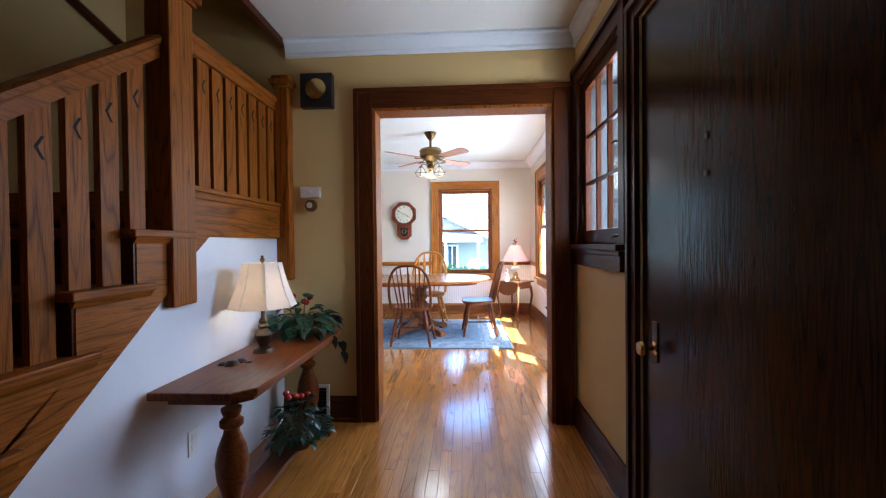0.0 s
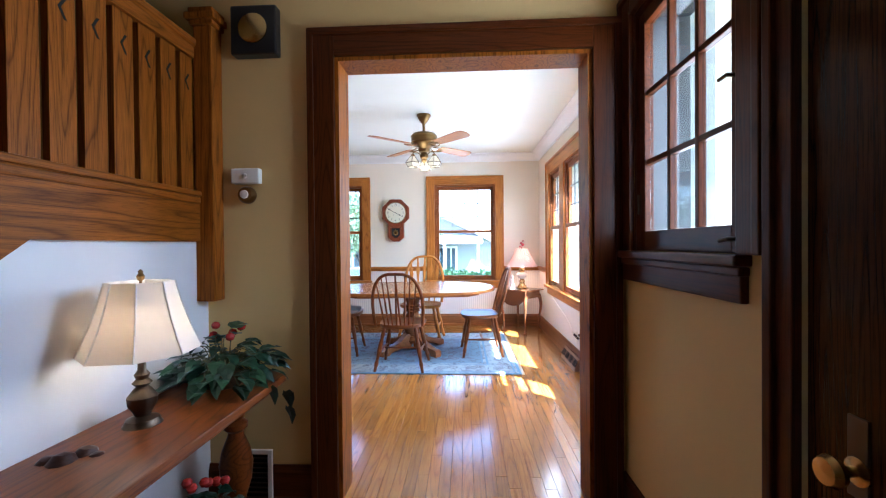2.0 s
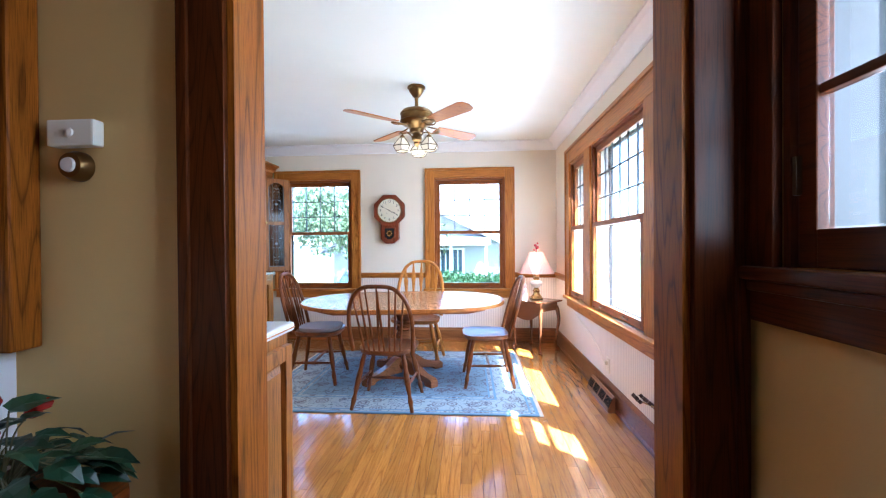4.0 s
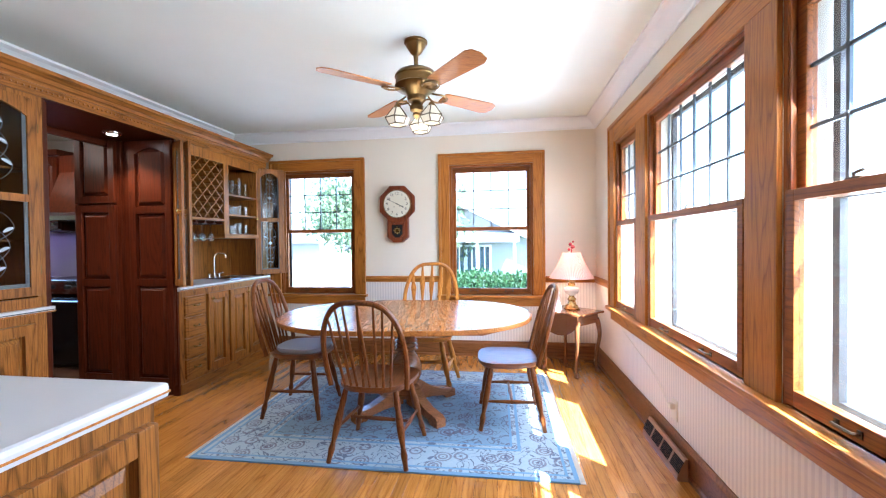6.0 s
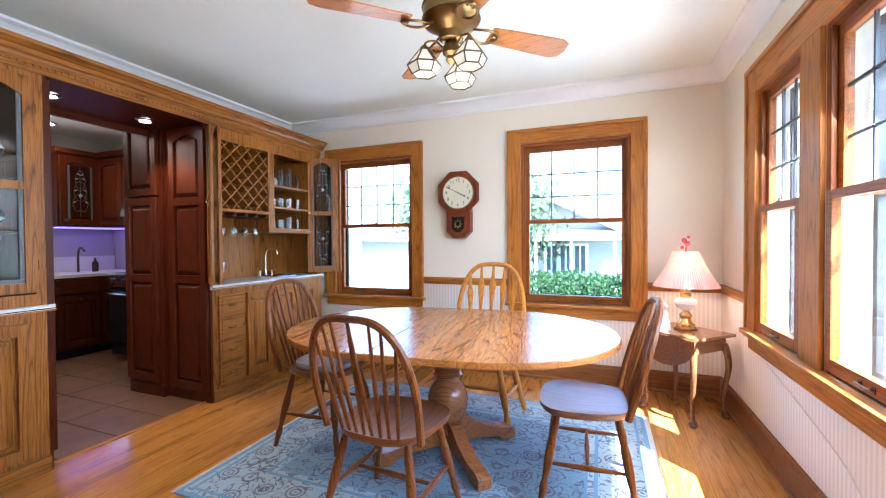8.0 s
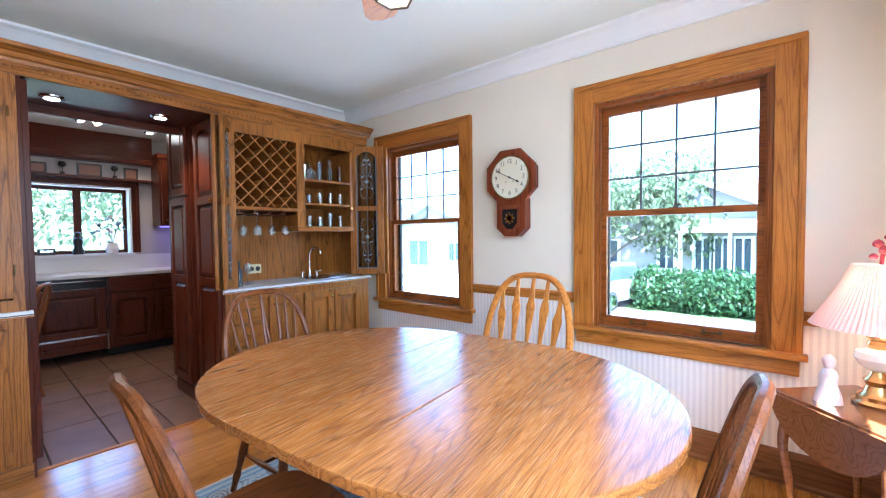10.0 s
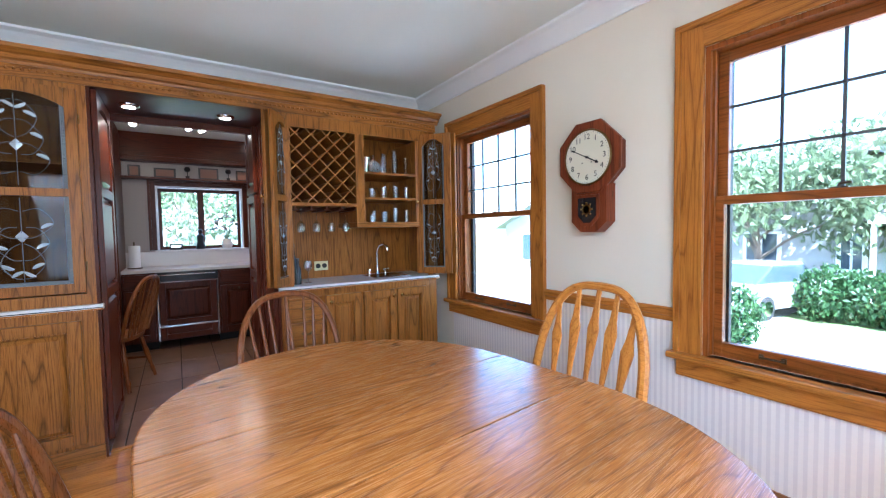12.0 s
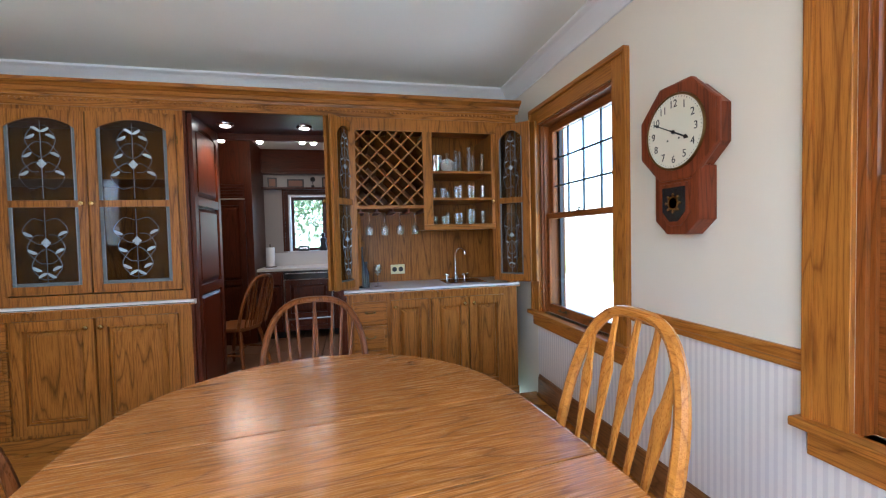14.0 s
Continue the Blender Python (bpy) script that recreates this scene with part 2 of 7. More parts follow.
def prism(points, d, bm=None, bevel=0.0, m=None):
    """A polygon of (x, z) points pulled d deep along y."""
    own = bmesh.new()
    face = own.faces.new([own.verts.new((x, 0, z)) for x, z in points])
    ext = bmesh.ops.extrude_face_region(own, geom=[face])
    bmesh.ops.translate(own, verts=[v for v in ext["geom"] if isinstance(v, bmesh.types.BMVert)], vec=(0, d, 0))
    if bevel:
        bmesh.ops.bevel(own, geom=own.edges[:], offset=bevel, segments=2, profile=0.6, affect="EDGES")
    if m is not None:
        own.transform(m)
    return join(own, bm)


def lathe(profile, seg=20, bm=None, m=None):
    """Turns (radius, z) points round the z axis."""
    own = bmesh.new()
    rings = []
    for r, z in profile:
        rings.append([own.verts.new((max(r, 0.0004) * math.cos(2 * math.pi * i / seg), max(r, 0.0004) * math.sin(2 * math.pi * i / seg), z)) for i in range(seg)])
    for a, b in zip(rings, rings[1:]):
        for i in range(seg):
            own.faces.new((a[i], a[(i + 1) % seg], b[(i + 1) % seg], b[i]))
    own.faces.new(rings[0][::-1])
    own.faces.new(rings[-1])
    if m is not None:
        own.transform(m)
    return join(own, bm)


def tube(points, radius, seg=8, bm=None, flat=1.0):
    """A rod along points; radius may be a list, one for each point."""
    own = bmesh.new()
    pts = [Vector(p) for p in points]
    radii = radius if isinstance(radius, (list, tuple)) else [radius] * len(pts)
    rings, side = [], None
    for i, p in enumerate(pts):
        d = (pts[min(i + 1, len(pts) - 1)] - pts[max(i - 1, 0)]).normalized()
        if side is None:
            side = d.orthogonal().normalized()
        side = (side - side.dot(d) * d).normalized()
        up = d.cross(side)
        rings.append([own.verts.new(p + radii[i] * (math.cos(2 * math.pi * k / seg) * side + flat * math.sin(2 * math.pi * k / seg) * up)) for k in range(seg)])
    for a, b in zip(rings, rings[1:]):
        for k in range(seg):
            own.faces.new((a[k], a[(k + 1) % seg], b[(k + 1) % seg], b[k]))
    own.faces.new(rings[0][::-1])
    own.faces.new(rings[-1])
    return join(own, bm)


def spline(points, n=8):
    """Points along a smooth curve through the given ones."""
    pts = [Vector(p) for p in points]
    out = []
    for i in range(len(pts) - 1):
        a, b, c, d = pts[max(i - 1, 0)], pts[i], pts[i + 1], pts[min(i + 2, len(pts) - 1)]
        for k in range(n):
            t = k / n
            out.append(0.5 * ((2 * b) + (c - a) * t + (2 * a - 5 * b + 4 * c - d) * t * t + (3 * b - a - 3 * c + d) * t ** 3))
    return out + [pts[-1]]


def sweep(profile, x0, x1, bm=None, m=None):
    """A moulding: (y, z) profile points drawn along x."""
    own = bmesh.new()
    a = [own.verts.new((x0, y, z)) for y, z in profile]
    b = [own.verts.new((x1, y, z)) for y, z in profile]
    k = len(profile)
    for i in range(k):
        own.faces.new((a[i], a[(i + 1) % k], b[(i + 1) % k], b[i]))
    own.faces.new(a[::-1])
    own.faces.new(b)
    if m is not None:
        own.transform(m)
    return join(own, bm)


# ---------- plan ----------
XW, XE, YS, YN, ZC = -2.55, 1.545, 4.625, 8.64, 2.50      # dining room
HW, HE, HS, HN = -0.745, 1.17, -3.0, 4.475               # hall
KW, KS, KN = -5.10, 3.6, 8.30                            # kitchen
DOOR = (-0.13, 1.03, 2.045)                              # opening between hall and dining room
WIN_Z = (0.66, 2.065)


def wall_with_holes(name, mats, u0, u1, z0, z1, thick, holes, place, label):
    """A wall in (u, z) with openings cut through, thick along local y; split at the holes' edges."""
    us = sorted({u0, u1, *[h[0] for h in holes], *[h[1] for h in holes]})
    zs = sorted({z0, z1, *[h[2] for h in holes], *[h[3] for h in holes]})
    bm = bmesh.new()
    for a, b in zip(us, us[1:]):
        run = None
        for c, d in zip(zs, zs[1:]):
            cu, cz = (a + b) / 2, (c + d) / 2
            if any(h[0] < cu < h[1] and h[2] < cz < h[3] for h in holes):
                if run:
                    box(a, b, 0, thick, run[0], run[1], bm=bm)
                run = None
            else:
                run = (run[0], d) if run else (c, d)
        if run:
            box(a, b, 0, thick, run[0], run[1], bm=bm)
    bm.transform(place)
    return setting(name, bm, mats, label, "wall")


NORTH = pose(0, YN, 0)                        # local x east, local y out to the north
EAST = pose(XE, 0, 0, 0, 0, -90)              # local x south (-y), local y out to the east
HEAST = pose(HE, 0, 0, 0, 0, -90)
WEST = pose(KW, 0, 0, 0, 0, 90)               # local x north, local y out to the west
W1, W2 = (-1.955, -1.055), (0.02, 0.91)
EWIN = [(-7.87, -7.30), (-7.10, -5.98), (-5.78, -5.21)]   # along EAST's local x
HWIN = (-4.37, -3.70, 1.15, 2.13)
KWIN = (6.41, 7.36, 1.08, 1.86)

wall_with_holes("wall_north", cream, XW - 0.15, XE + 0.19, -0.3, 2.62, 0.19, [(*W1, *WIN_Z), (*W2, *WIN_Z)], NORTH, "cream painted dining room wall with two windows")
wall_with_holes("wall_east", cream, -YN, -YS + 0.15, -0.3, 2.62, 0.19, [(*w, *WIN_Z) for w in EWIN], EAST, "cream painted dining room wall with three windows")
wall_with_holes("wall_between", cream, XW, XE, -0.02, 2.62, 0.075, [(DOOR[0], DOOR[1], -0.02, DOOR[2])], pose(0, 4.55, 0), "cream dining side of the wall around the cased opening")
wall_with_holes("wall_hall_north", ochre, -1.9, HE + 0.2, -0.02, 5.0, 0.073, [(DOOR[0], DOOR[1], -0.02, DOOR[2])], pose(0, HN, 0), "ochre painted hall wall around the cased opening")
setting("wall_outer_corner", box(HE + 0.201, HE + 0.39, HN, HN + 0.073, -0.3, 2.62), house_paint, "grey painted siding at the outer corner", "wall")
wall_with_holes("wall_hall_east", ochre, -HN, -HS, -0.3, 2.62, 0.2, [HWIN, (-3.52, -2.52, 0.0, 2.06)], HEAST, "ochre painted hall wall with window and front door")
setting("wall_hall_south", box(-1.9, HE + 0.2, HS - 0.1, HS, -0.1, 5.0), ochre, "plain ochre hall wall", "wall")
setting("wall_stairwell", box(-1.9, -1.8, HS, HN, -0.1, 5.0), ochre, "plain ochre stairwell wall", "wall")
setting("wall_west", box(XW - 0.02, XW, 7.20, YN, 0, 2.62, bm=box(XW - 0.02, XW, YS, 6.22, 0, 2.62, bm=box(XW - 0.02, XW, 6.22, 7.20, 2.10, 2.62))), cream, "cream wall behind the built-in cabinets", "wall")
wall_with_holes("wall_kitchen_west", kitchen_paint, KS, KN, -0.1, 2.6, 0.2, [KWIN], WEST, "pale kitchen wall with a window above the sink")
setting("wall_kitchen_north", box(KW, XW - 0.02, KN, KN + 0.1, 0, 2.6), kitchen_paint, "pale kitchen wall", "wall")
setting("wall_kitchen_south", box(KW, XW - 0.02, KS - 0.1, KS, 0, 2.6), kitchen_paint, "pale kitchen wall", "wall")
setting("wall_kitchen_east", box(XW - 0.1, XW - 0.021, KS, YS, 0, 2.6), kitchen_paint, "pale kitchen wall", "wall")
setting("ceiling_dining", box(XW - 0.1, XE + 0.1, YS - 0.075, YN + 0.1, ZC, ZC + 0.1), ceiling_paint, "off-white painted dining room ceiling", "ceiling")
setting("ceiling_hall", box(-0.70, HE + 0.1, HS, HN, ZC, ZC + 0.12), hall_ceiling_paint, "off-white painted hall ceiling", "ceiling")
setting("ceiling_stairwell", box(-1.9, HE + 0.2, HS, HN + 0.08, 5.0, 5.1), ochre, "plain stairwell ceiling", "ceiling")
setting("ceiling_upper_hall", box(-0.70, -0.60, HS, HN, ZC + 0.12, 5.0), ochre, "plain wall of the upper landing", "wall")
setting("ceiling_kitchen", box(KW - 0.1, XW - 0.02, KS, KN, 2.46, 2.56), ceiling_paint, "off-white kitchen ceiling", "ceiling")
setting("floor_base", box(-1.9, XE, HS, YN, -0.12, -0.012, bm=box(KW, -1.9, KS, KN, -0.12, -0.012)), void, "dark subfloor under the boards and tiles", "floor")


def crown_profile(w, h):
    """From the wall (y = 0) out into the room (negative y), below the ceiling (z = 0)."""
    return [(0, 0), (0, -h), (-0.012, -h), (-0.016, -h * 0.86), (-w * 0.30, -h * 0.72), (-w * 0.55, -h * 0.42), (-w * 0.72, -h * 0.26), (-w * 0.92, -h * 0.18), (-w, -h * 0.14), (-w, 0)]


cp = crown_profile(0.11, 0.11)
bm = sweep(cp, XW, XE, m=pose(0, YN, ZC))
sweep(cp, -YN, -YS, bm, pose(XE, 0, ZC, 0, 0, -90))
sweep(cp, YS, YN, bm, pose(XW, 0, ZC, 0, 0, 90))
sweep(cp, -XE, -XW, bm, pose(0, YS, ZC, 0, 0, 180))
setting("trim_crown", bm, white_paint, "white painted crown moulding round the dining room", "moulding")
bm = sweep(crown_profile(0.05, 0.11), -0.70, HE, m=pose(0, HN, ZC))
sweep(crown_profile(0.05, 0.11), -HN, -HS, bm, pose(HE, 0, ZC, 0, 0, -90))
setting("trim_hall_crown", bm, white_paint, "white painted crown moulding in the hall", "moulding")
setting("trim_stairwell_edge", box(-0.735, -0.70, HS, HN, ZC - 0.045, ZC + 0.13, 0.004), dark["y"], "dark wood trim along the stairwell edge", "moulding")

# chair rail, wallpaper and baseboard in the dining room
rail_p = [(0, 0.055), (0, -0.012), (-0.012, -0.012), (-0.016, 0.010), (-0.024, 0.018), (-0.024, 0.042), (-0.014, 0.055)]
bm = bmesh.new()
for a, b in ((-0.945, -0.100), (1.03, XE)):
    sweep(rail_p, a, b, bm, pose(0, YN, 0.81))
sweep(rail_p, -8.64, -8.05, bm, pose(XE, 0, 0.81, 0, 0, -90))
sweep(rail_p, -5.03, -YS, bm, pose(XE, 0, 0.81, 0, 0, -90))
setting("trim_chair_rail", bm, oak["x"], "golden oak chair rail above the striped wallpaper", "moulding")
bm = box(-2.02, XE - 0.003, YN - 0.003, YN + 0.001, 0.15, 0.55)
box(-0.945, -0.105, YN - 0.003, YN + 0.001, 0.55, 0.80, bm=bm)
box(1.03, XE - 0.003, YN - 0.003, YN + 0.001, 0.55, 0.80, bm=bm)
setting("wallpaper_north", bm, paper, "off-white wallpaper with narrow grey stripes", "wallpaper")
bm = box(XE - 0.003, XE + 0.001, YS, YN - 0.003, 0.15, 0.55)
box(XE - 0.003, XE + 0.001, 8.045, YN - 0.003, 0.55, 0.80, bm=bm)
box(XE - 0.003, XE + 0.001, YS, 5.03, 0.55, 0.80, bm=bm)
setting("wallpaper_east", bm, paper, "off-white wallpaper with narrow grey stripes", "wallpaper")
base_p = [(0, 0.165), (0, 0), (-0.030, 0), (-0.030, 0.018), (-0.019, 0.026), (-0.017, 0.135), (-0.010, 0.152), (-0.008, 0.165)]
bm = sweep(base_p, -2.0, XE, m=pose(0, YN - 0.002, 0))
sweep(base_p, -YN, -YS, bm, pose(XE - 0.002, 0, 0, 0, 0, -90))
sweep(base_p, -XE, -1.15, bm, pose(0, YS, 0, 0, 0, 180))
setting("baseboard", bm, wood("baseboard_oak", (0.30, 0.125, 0.04), (0.13, 0.048, 0.014), "x", 0.32), "reddish oak baseboard round the dining room", "baseboard")
bm = sweep(base_p, -0.745, -0.245, m=pose(0, HN, 0))
sweep(base_p, 1.13, HE, bm, pose(0, HN, 0))
sweep(base_p, -HN, -3.60, bm, pose(HE, 0, 0, 0, 0, -90))
setting("baseboard_hall", bm, dark["x"], "dark stained wooden baseboard in the hall", "baseboard")


# ---------- windows ----------
def casing(parent, u0, u1, z0, z1, mats, w=0.115, proud=0.022, cap=True, sides=(1, 1)):
    """Flat casing with a raised back band round an opening; local y = 0 is the wall's face, room at negative y."""
    for s, on in ((-1, sides[0]), (1, sides[1])):
        if not on:
            continue
        e = u0 if s < 0 else u1
        bm = box(min(e, e + s * w), max(e, e + s * w), -proud, 0.0, z0, z1 + w, 0.003)
        box(min(e + s * (w - 0.022), e + s * (w + 0.006)), max(e + s * (w - 0.022), e + s * (w + 0.006)), -proud - 0.012, 0.0, z0, z1 + w, 0.004, bm)
        part("side_casing", bm, mats["z"], parent)
    a, b = u0 - (w - 0.024 if sides[0] else 0), u1 + (w - 0.024 if sides[1] else 0)
    bm = box(u0, u1, -proud + 0.001, 0.0, z1, z1 + w, 0.003)
    box(a - 0.028, b + 0.028, -proud - 0.014, 0.0, z1 + w - 0.022, z1 + w + 0.008, 0.004, bm)
    part("head_casing", bm, mats["x"], parent)


def window(name, place, u0, u1, z0, z1, cols, label, mats, casing_sides=(1, 1), own_casing=True, deep=0.19, inset=0.036):
    """A double-hung window: upper sash of small leaded lights over one clear lower pane."""
    win = thing(name, label, "window", place, kind="structure")
    if own_casing:
        casing(win, u0, u1, z0, z1, mats, sides=casing_sides)
        part("window_sill", box(u0 - 0.14, u1 + 0.14, -0.062, 0.045, z0 - 0.030, z0, 0.007), mats["x"], win)
        bm = box(u0 - 0.11, u1 + 0.11, -0.022, 0.0, z0 - 0.115, z0 - 0.031, 0.004)
        part("apron", bm, mats["x"], win)
    # jamb liner
    t = 0.022
    bm = box(u0, u0 + t, 0.0, deep, z0, z1)
    box(u1 - t, u1, 0.0, deep, z0, z1, bm=bm)
    box(u0 + t, u1 - t, 0.0, deep, z1 - t, z1, bm=bm)
    box(u0 + t, u1 - t, 0.046, deep, z0, z0 + 0.012, bm=bm)
    box(u0 + t, u0 + t + 0.012, max(inset, 0.02) - 0.018, max(inset, 0.02) - 0.002, z0 + 0.01, z1 - t, bm=bm)
    box(u1 - t - 0.012, u1 - t, max(inset, 0.02) - 0.018, max(inset, 0.02) - 0.002, z0 + 0.01, z1 - t, bm=bm)
    part("window_frame", bm, sash_wood["z"], win)
    a, b, zm = u0 + t + 0.002, u1 - t - 0.002, z0 + 0.715
    st = 0.042

    def sash(nm, y, za, zb, top, bot):
        bm = box(a, a + st, y, y + 0.034, za, zb, 0.003)
        box(b - st, b, y, y + 0.034, za, zb, 0.003, bm)
        box(a + st, b - st, y, y + 0.034, za, za + bot, 0.003, bm)
        box(a + st, b - st, y, y + 0.034, zb - top, zb, 0.003, bm)
        return part(nm, bm, sash_wood["x"], win)

    low = sash("lower_sash", inset, z0 + 0.014, zm + 0.02, 0.038, 0.055)
    up = sash("upper_sash", inset + 0.036, zm - 0.018, z1 - t, 0.05, 0.038)
    ga, gb = a + st, b - st
    p = part("pane", box(ga, gb, inset + 0.016, inset + 0.019, z0 + 0.069, zm - 0.018), glass, low)
    p.visible_shadow = False
    zz0, zz1, rows = zm + 0.02, z1 - t - 0.05, 3
    pw, ph = (gb - ga) / cols, (zz1 - zz0) / rows
    me = finish(box(0.003, pw - 0.003, 0.0, 0.003, 0.003, ph - 0.003), "pane", glass)
    for i in range(cols):
        for k in range(rows):
            o = new("pane", me)
            o.matrix_basis, o.parent, o.visible_shadow = pose(ga + i * pw, inset + 0.052, zz0 + k * ph), up, False
    bm = bmesh.new()
    for i in range(1, cols):
        box(ga + i * pw - 0.006, ga + i * pw + 0.006, inset + 0.048, inset + 0.059, zz0, zz1, bm=bm)
    for k in range(1, rows):
        box(ga, gb, inset + 0.0485, inset + 0.0585, zz0 + k * ph - 0.006, zz0 + k * ph + 0.006, bm=bm)
    for i in range(1, cols):
        for k in range(1, rows):
            lathe([(0.010, 0.0), (0.008, 0.004), (0.0, 0.006)], 6, bm, pose(ga + i * pw, inset + 0.048, zz0 + k * ph, 90))
    part("muntin", bm, lead, up, "dark leaded muntin bars")
    # storm frame outside
    bm = box(u0 + t, u0 + t + 0.03, 0.135, 0.16, z0, z1 - t)
    box(u1 - t - 0.03, u1 - t, 0.135, 0.16, z0, z1 - t, bm=bm)
    box(u0 + t, u1 - t, 0.136, 0.159, z1 - t - 0.03, z1 - t, bm=bm)
    box(u0 + t, u1 - t, 0.136, 0.159, z0, z0 + 0.03, bm=bm)
    box(u0 + t, u1 - t, 0.136, 0.159, zm - 0.012, zm + 0.012, bm=bm)
    part("storm_frame", bm, sash_dark, win, "dark outer storm frame")
    # lock on the meeting rail, lifts on the bottom rail
    mid = (ga + gb) / 2
    bm = box(mid - 0.025, mid + 0.025, inset + 0.004, inset + 0.030, zm + 0.020, zm + 0.026, 0.002)
    tube([(mid - 0.004, inset + 0.014, zm + 0.026), (mid, inset + 0.010, zm + 0.036), (mid + 0.035, inset + 0.006, zm + 0.040)], 0.005, 6, bm)
    part("sash_lock", bm, bronze, low)
    for f in ((0.25, 0.75) if gb - ga > 0.6 else (0.5,)):
        c = ga + f * (gb - ga)
        bm = tube([(c - 0.04, inset - 0.001, z0 + 0.040), (c - 0.034, inset - 0.020, z0 + 0.042), (c + 0.034, inset - 0.020, z0 + 0.042), (c + 0.04, inset - 0.001, z0 + 0.040)], 0.005, 6)
        box(c - 0.048, c - 0.030, inset - 0.003, inset + 0.001, z0 + 0.030, z0 + 0.052, bm=bm)
        box(c + 0.030, c + 0.048, inset - 0.003, inset + 0.001, z0 + 0.030, z0 + 0.052, bm=bm)
        part("sash_lift", bm, bronze, low)
    return win


window("window_1", NORTH, *W1, *WIN_Z, 4, "golden oak double-hung window with leaded upper sash", oak)
window("window_2", NORTH, *W2, *WIN_Z, 4, "golden oak double-hung window facing the neighbouring house", oak)
for i, (w, c) in enumerate(zip(EWIN, (3, 6, 3))):
    window("window_%d" % (i + 3), EAST, *w, *WIN_Z, c, "sunlit oak double-hung window with leaded upper lights", oak, own_casing=False, deep=0.03, inset=-0.010)
grp = thing("window_trim", "shared golden oak casing round the three windows", "window casing", EAST, kind="structure")
casing(grp, EWIN[0][0], EWIN[2][1], *WIN_Z, oak, w=0.15)
for a, b in ((EWIN[0][1], EWIN[1][0]), (EWIN[1][1], EWIN[2][0])):
    part("mullion_casing", box(a + 0.003, b - 0.003, -0.020, 0.0, WIN_Z[0], WIN_Z[1], 0.004), oak["z"], grp)
part("window_sill", box(EWIN[0][0] - 0.14, EWIN[2][1] + 0.14, -0.062, 0.045, WIN_Z[0] - 0.03, WIN_Z[0], 0.007), oak["x"], grp)
part("apron", box(EWIN[0][0] - 0.11, EWIN[2][1] + 0.11, -0.022, 0.0, WIN_Z[0] - 0.115, WIN_Z[0] - 0.031, 0.004), oak["x"], grp)

# cased opening between hall and dining room
op = thing("doorway_1", "dark stained wooden casing round the opening to the dining room", "doorway", pose(0, HN, 0), kind="structure")
casing(op, DOOR[0], DOOR[1], 0, DOOR[2], dark, w=0.115)
bm = box(DOOR[0], DOOR[0] + 0.018, -0.003, 0.153, 0, DOOR[2])
box(DOOR[1] - 0.018, DOOR[1], -0.003, 0.153, 0, DOOR[2], bm=bm)
box(DOOR[0] + 0.018, DOOR[1] - 0.018, -0.003, 0.153, DOOR[2] - 0.018, DOOR[2], bm=bm)
part("jamb", bm, hall_oak["z"], op, "warm oak jamb lining")
op2 = thing("doorway_2", "golden oak casing on the dining side of the opening", "doorway", pose(0, YS, 0, 0, 0, 180), kind="structure")
casing(op2, -DOOR[1], -DOOR[0], 0, DOOR[2], oak)

# ---------- hall: stairs ----------
RISE, RUN, SX = 0.1975, 0.235, -0.725
stairs = thing("staircase", "oak staircase with flat sawn balusters and a panelled landing", "staircase", kind="structure")
for i in range(6):
    z, y1 = 1.225 - RISE * i, 3.547 - RUN * i
    bm = box(-1.80, SX + 0.028, y1 - 0.335, y1 - 0.001, z - 0.030, z, 0.006)
    sweep([(0, -0.030), (0, -0.052), (-0.008, -0.052), (-0.02, -0.030)], 0, 0.31, bm, pose(SX, y1 - 0.32, z, 0, 0, 90))
    part("tread", bm, hall_oak["y"], stairs)
    part("riser", box(-1.80, SX - 0.004, y1 - 0.31, y1 - 0.29, z - RISE, z - 0.031), dark["x"], stairs)
line = lambda y: 0.924 + 0.79 * (y - 3.338)
outline = [(3.48, 1.19), (3.48, line(3.48)), (2.17, 0.0), (1.98, 0.0)]
for i in range(5, -1, -1):
    z = 1.225 - RISE * i - 0.032
    outline += [(3.547 - RUN * i - 0.30, z - RISE + (0.032 if i == 5 else 0.0)), (3.547 - RUN * i - 0.30, z)]
outline[4] = (outline[4][0], 0.0)
part("stringer", prism(outline, 0.022, m=pose(SX, 0, 0, 0, 0, 90)), wood("stringer_oak", (0.31, 0.100, 0.010), (0.075, 0.020, 0.002), "y", 0.4, gloss=0.10), stairs)
setting("wall_under_stairs", prism([(2.17, -0.01), (HN, -0.01), (HN, 1.30), (3.60, 1.30), (3.47, 1.03)], 0.05, m=pose(HW, 0, 0, 0, 0, 90)), stair_white, "smooth white wall below the staircase", "wall")
part("landing", box(-1.80, SX - 0.012, 3.50, HN, 1.27, 1.40), hall_oak["x"], stairs)
# newel hanging below the landing, and the half post on the wall
def newel(x0, x1, y0, y1, z0, z1):
    bm = box(x0, x1, y0, y1, z0, z1, 0.008)
    cx, cy, w = (x0 + x1) / 2, (y0 + y1) / 2, (x1 - x0) / 2
    for a, b, o in ((z1, z1 + 0.02, 0.012), (z1 + 0.02, z1 + 0.05, 0.026), (z1 + 0.05, z1 + 0.075, 0.014)):
        box(cx - w - o, cx + w + o, cy - (y1 - y0) / 2 - o, min(cy + (y1 - y0) / 2 + o, HN - 0.001), a, b, 0.006, bm)
    part("newel_post", bm, hall_oak["z"], stairs)
newel(-0.805, -0.70, 3.40, 3.545, 0.915, 2.19)
newel(-0.745, -0.66, 4.39, 4.472, 0.935, 2.17)
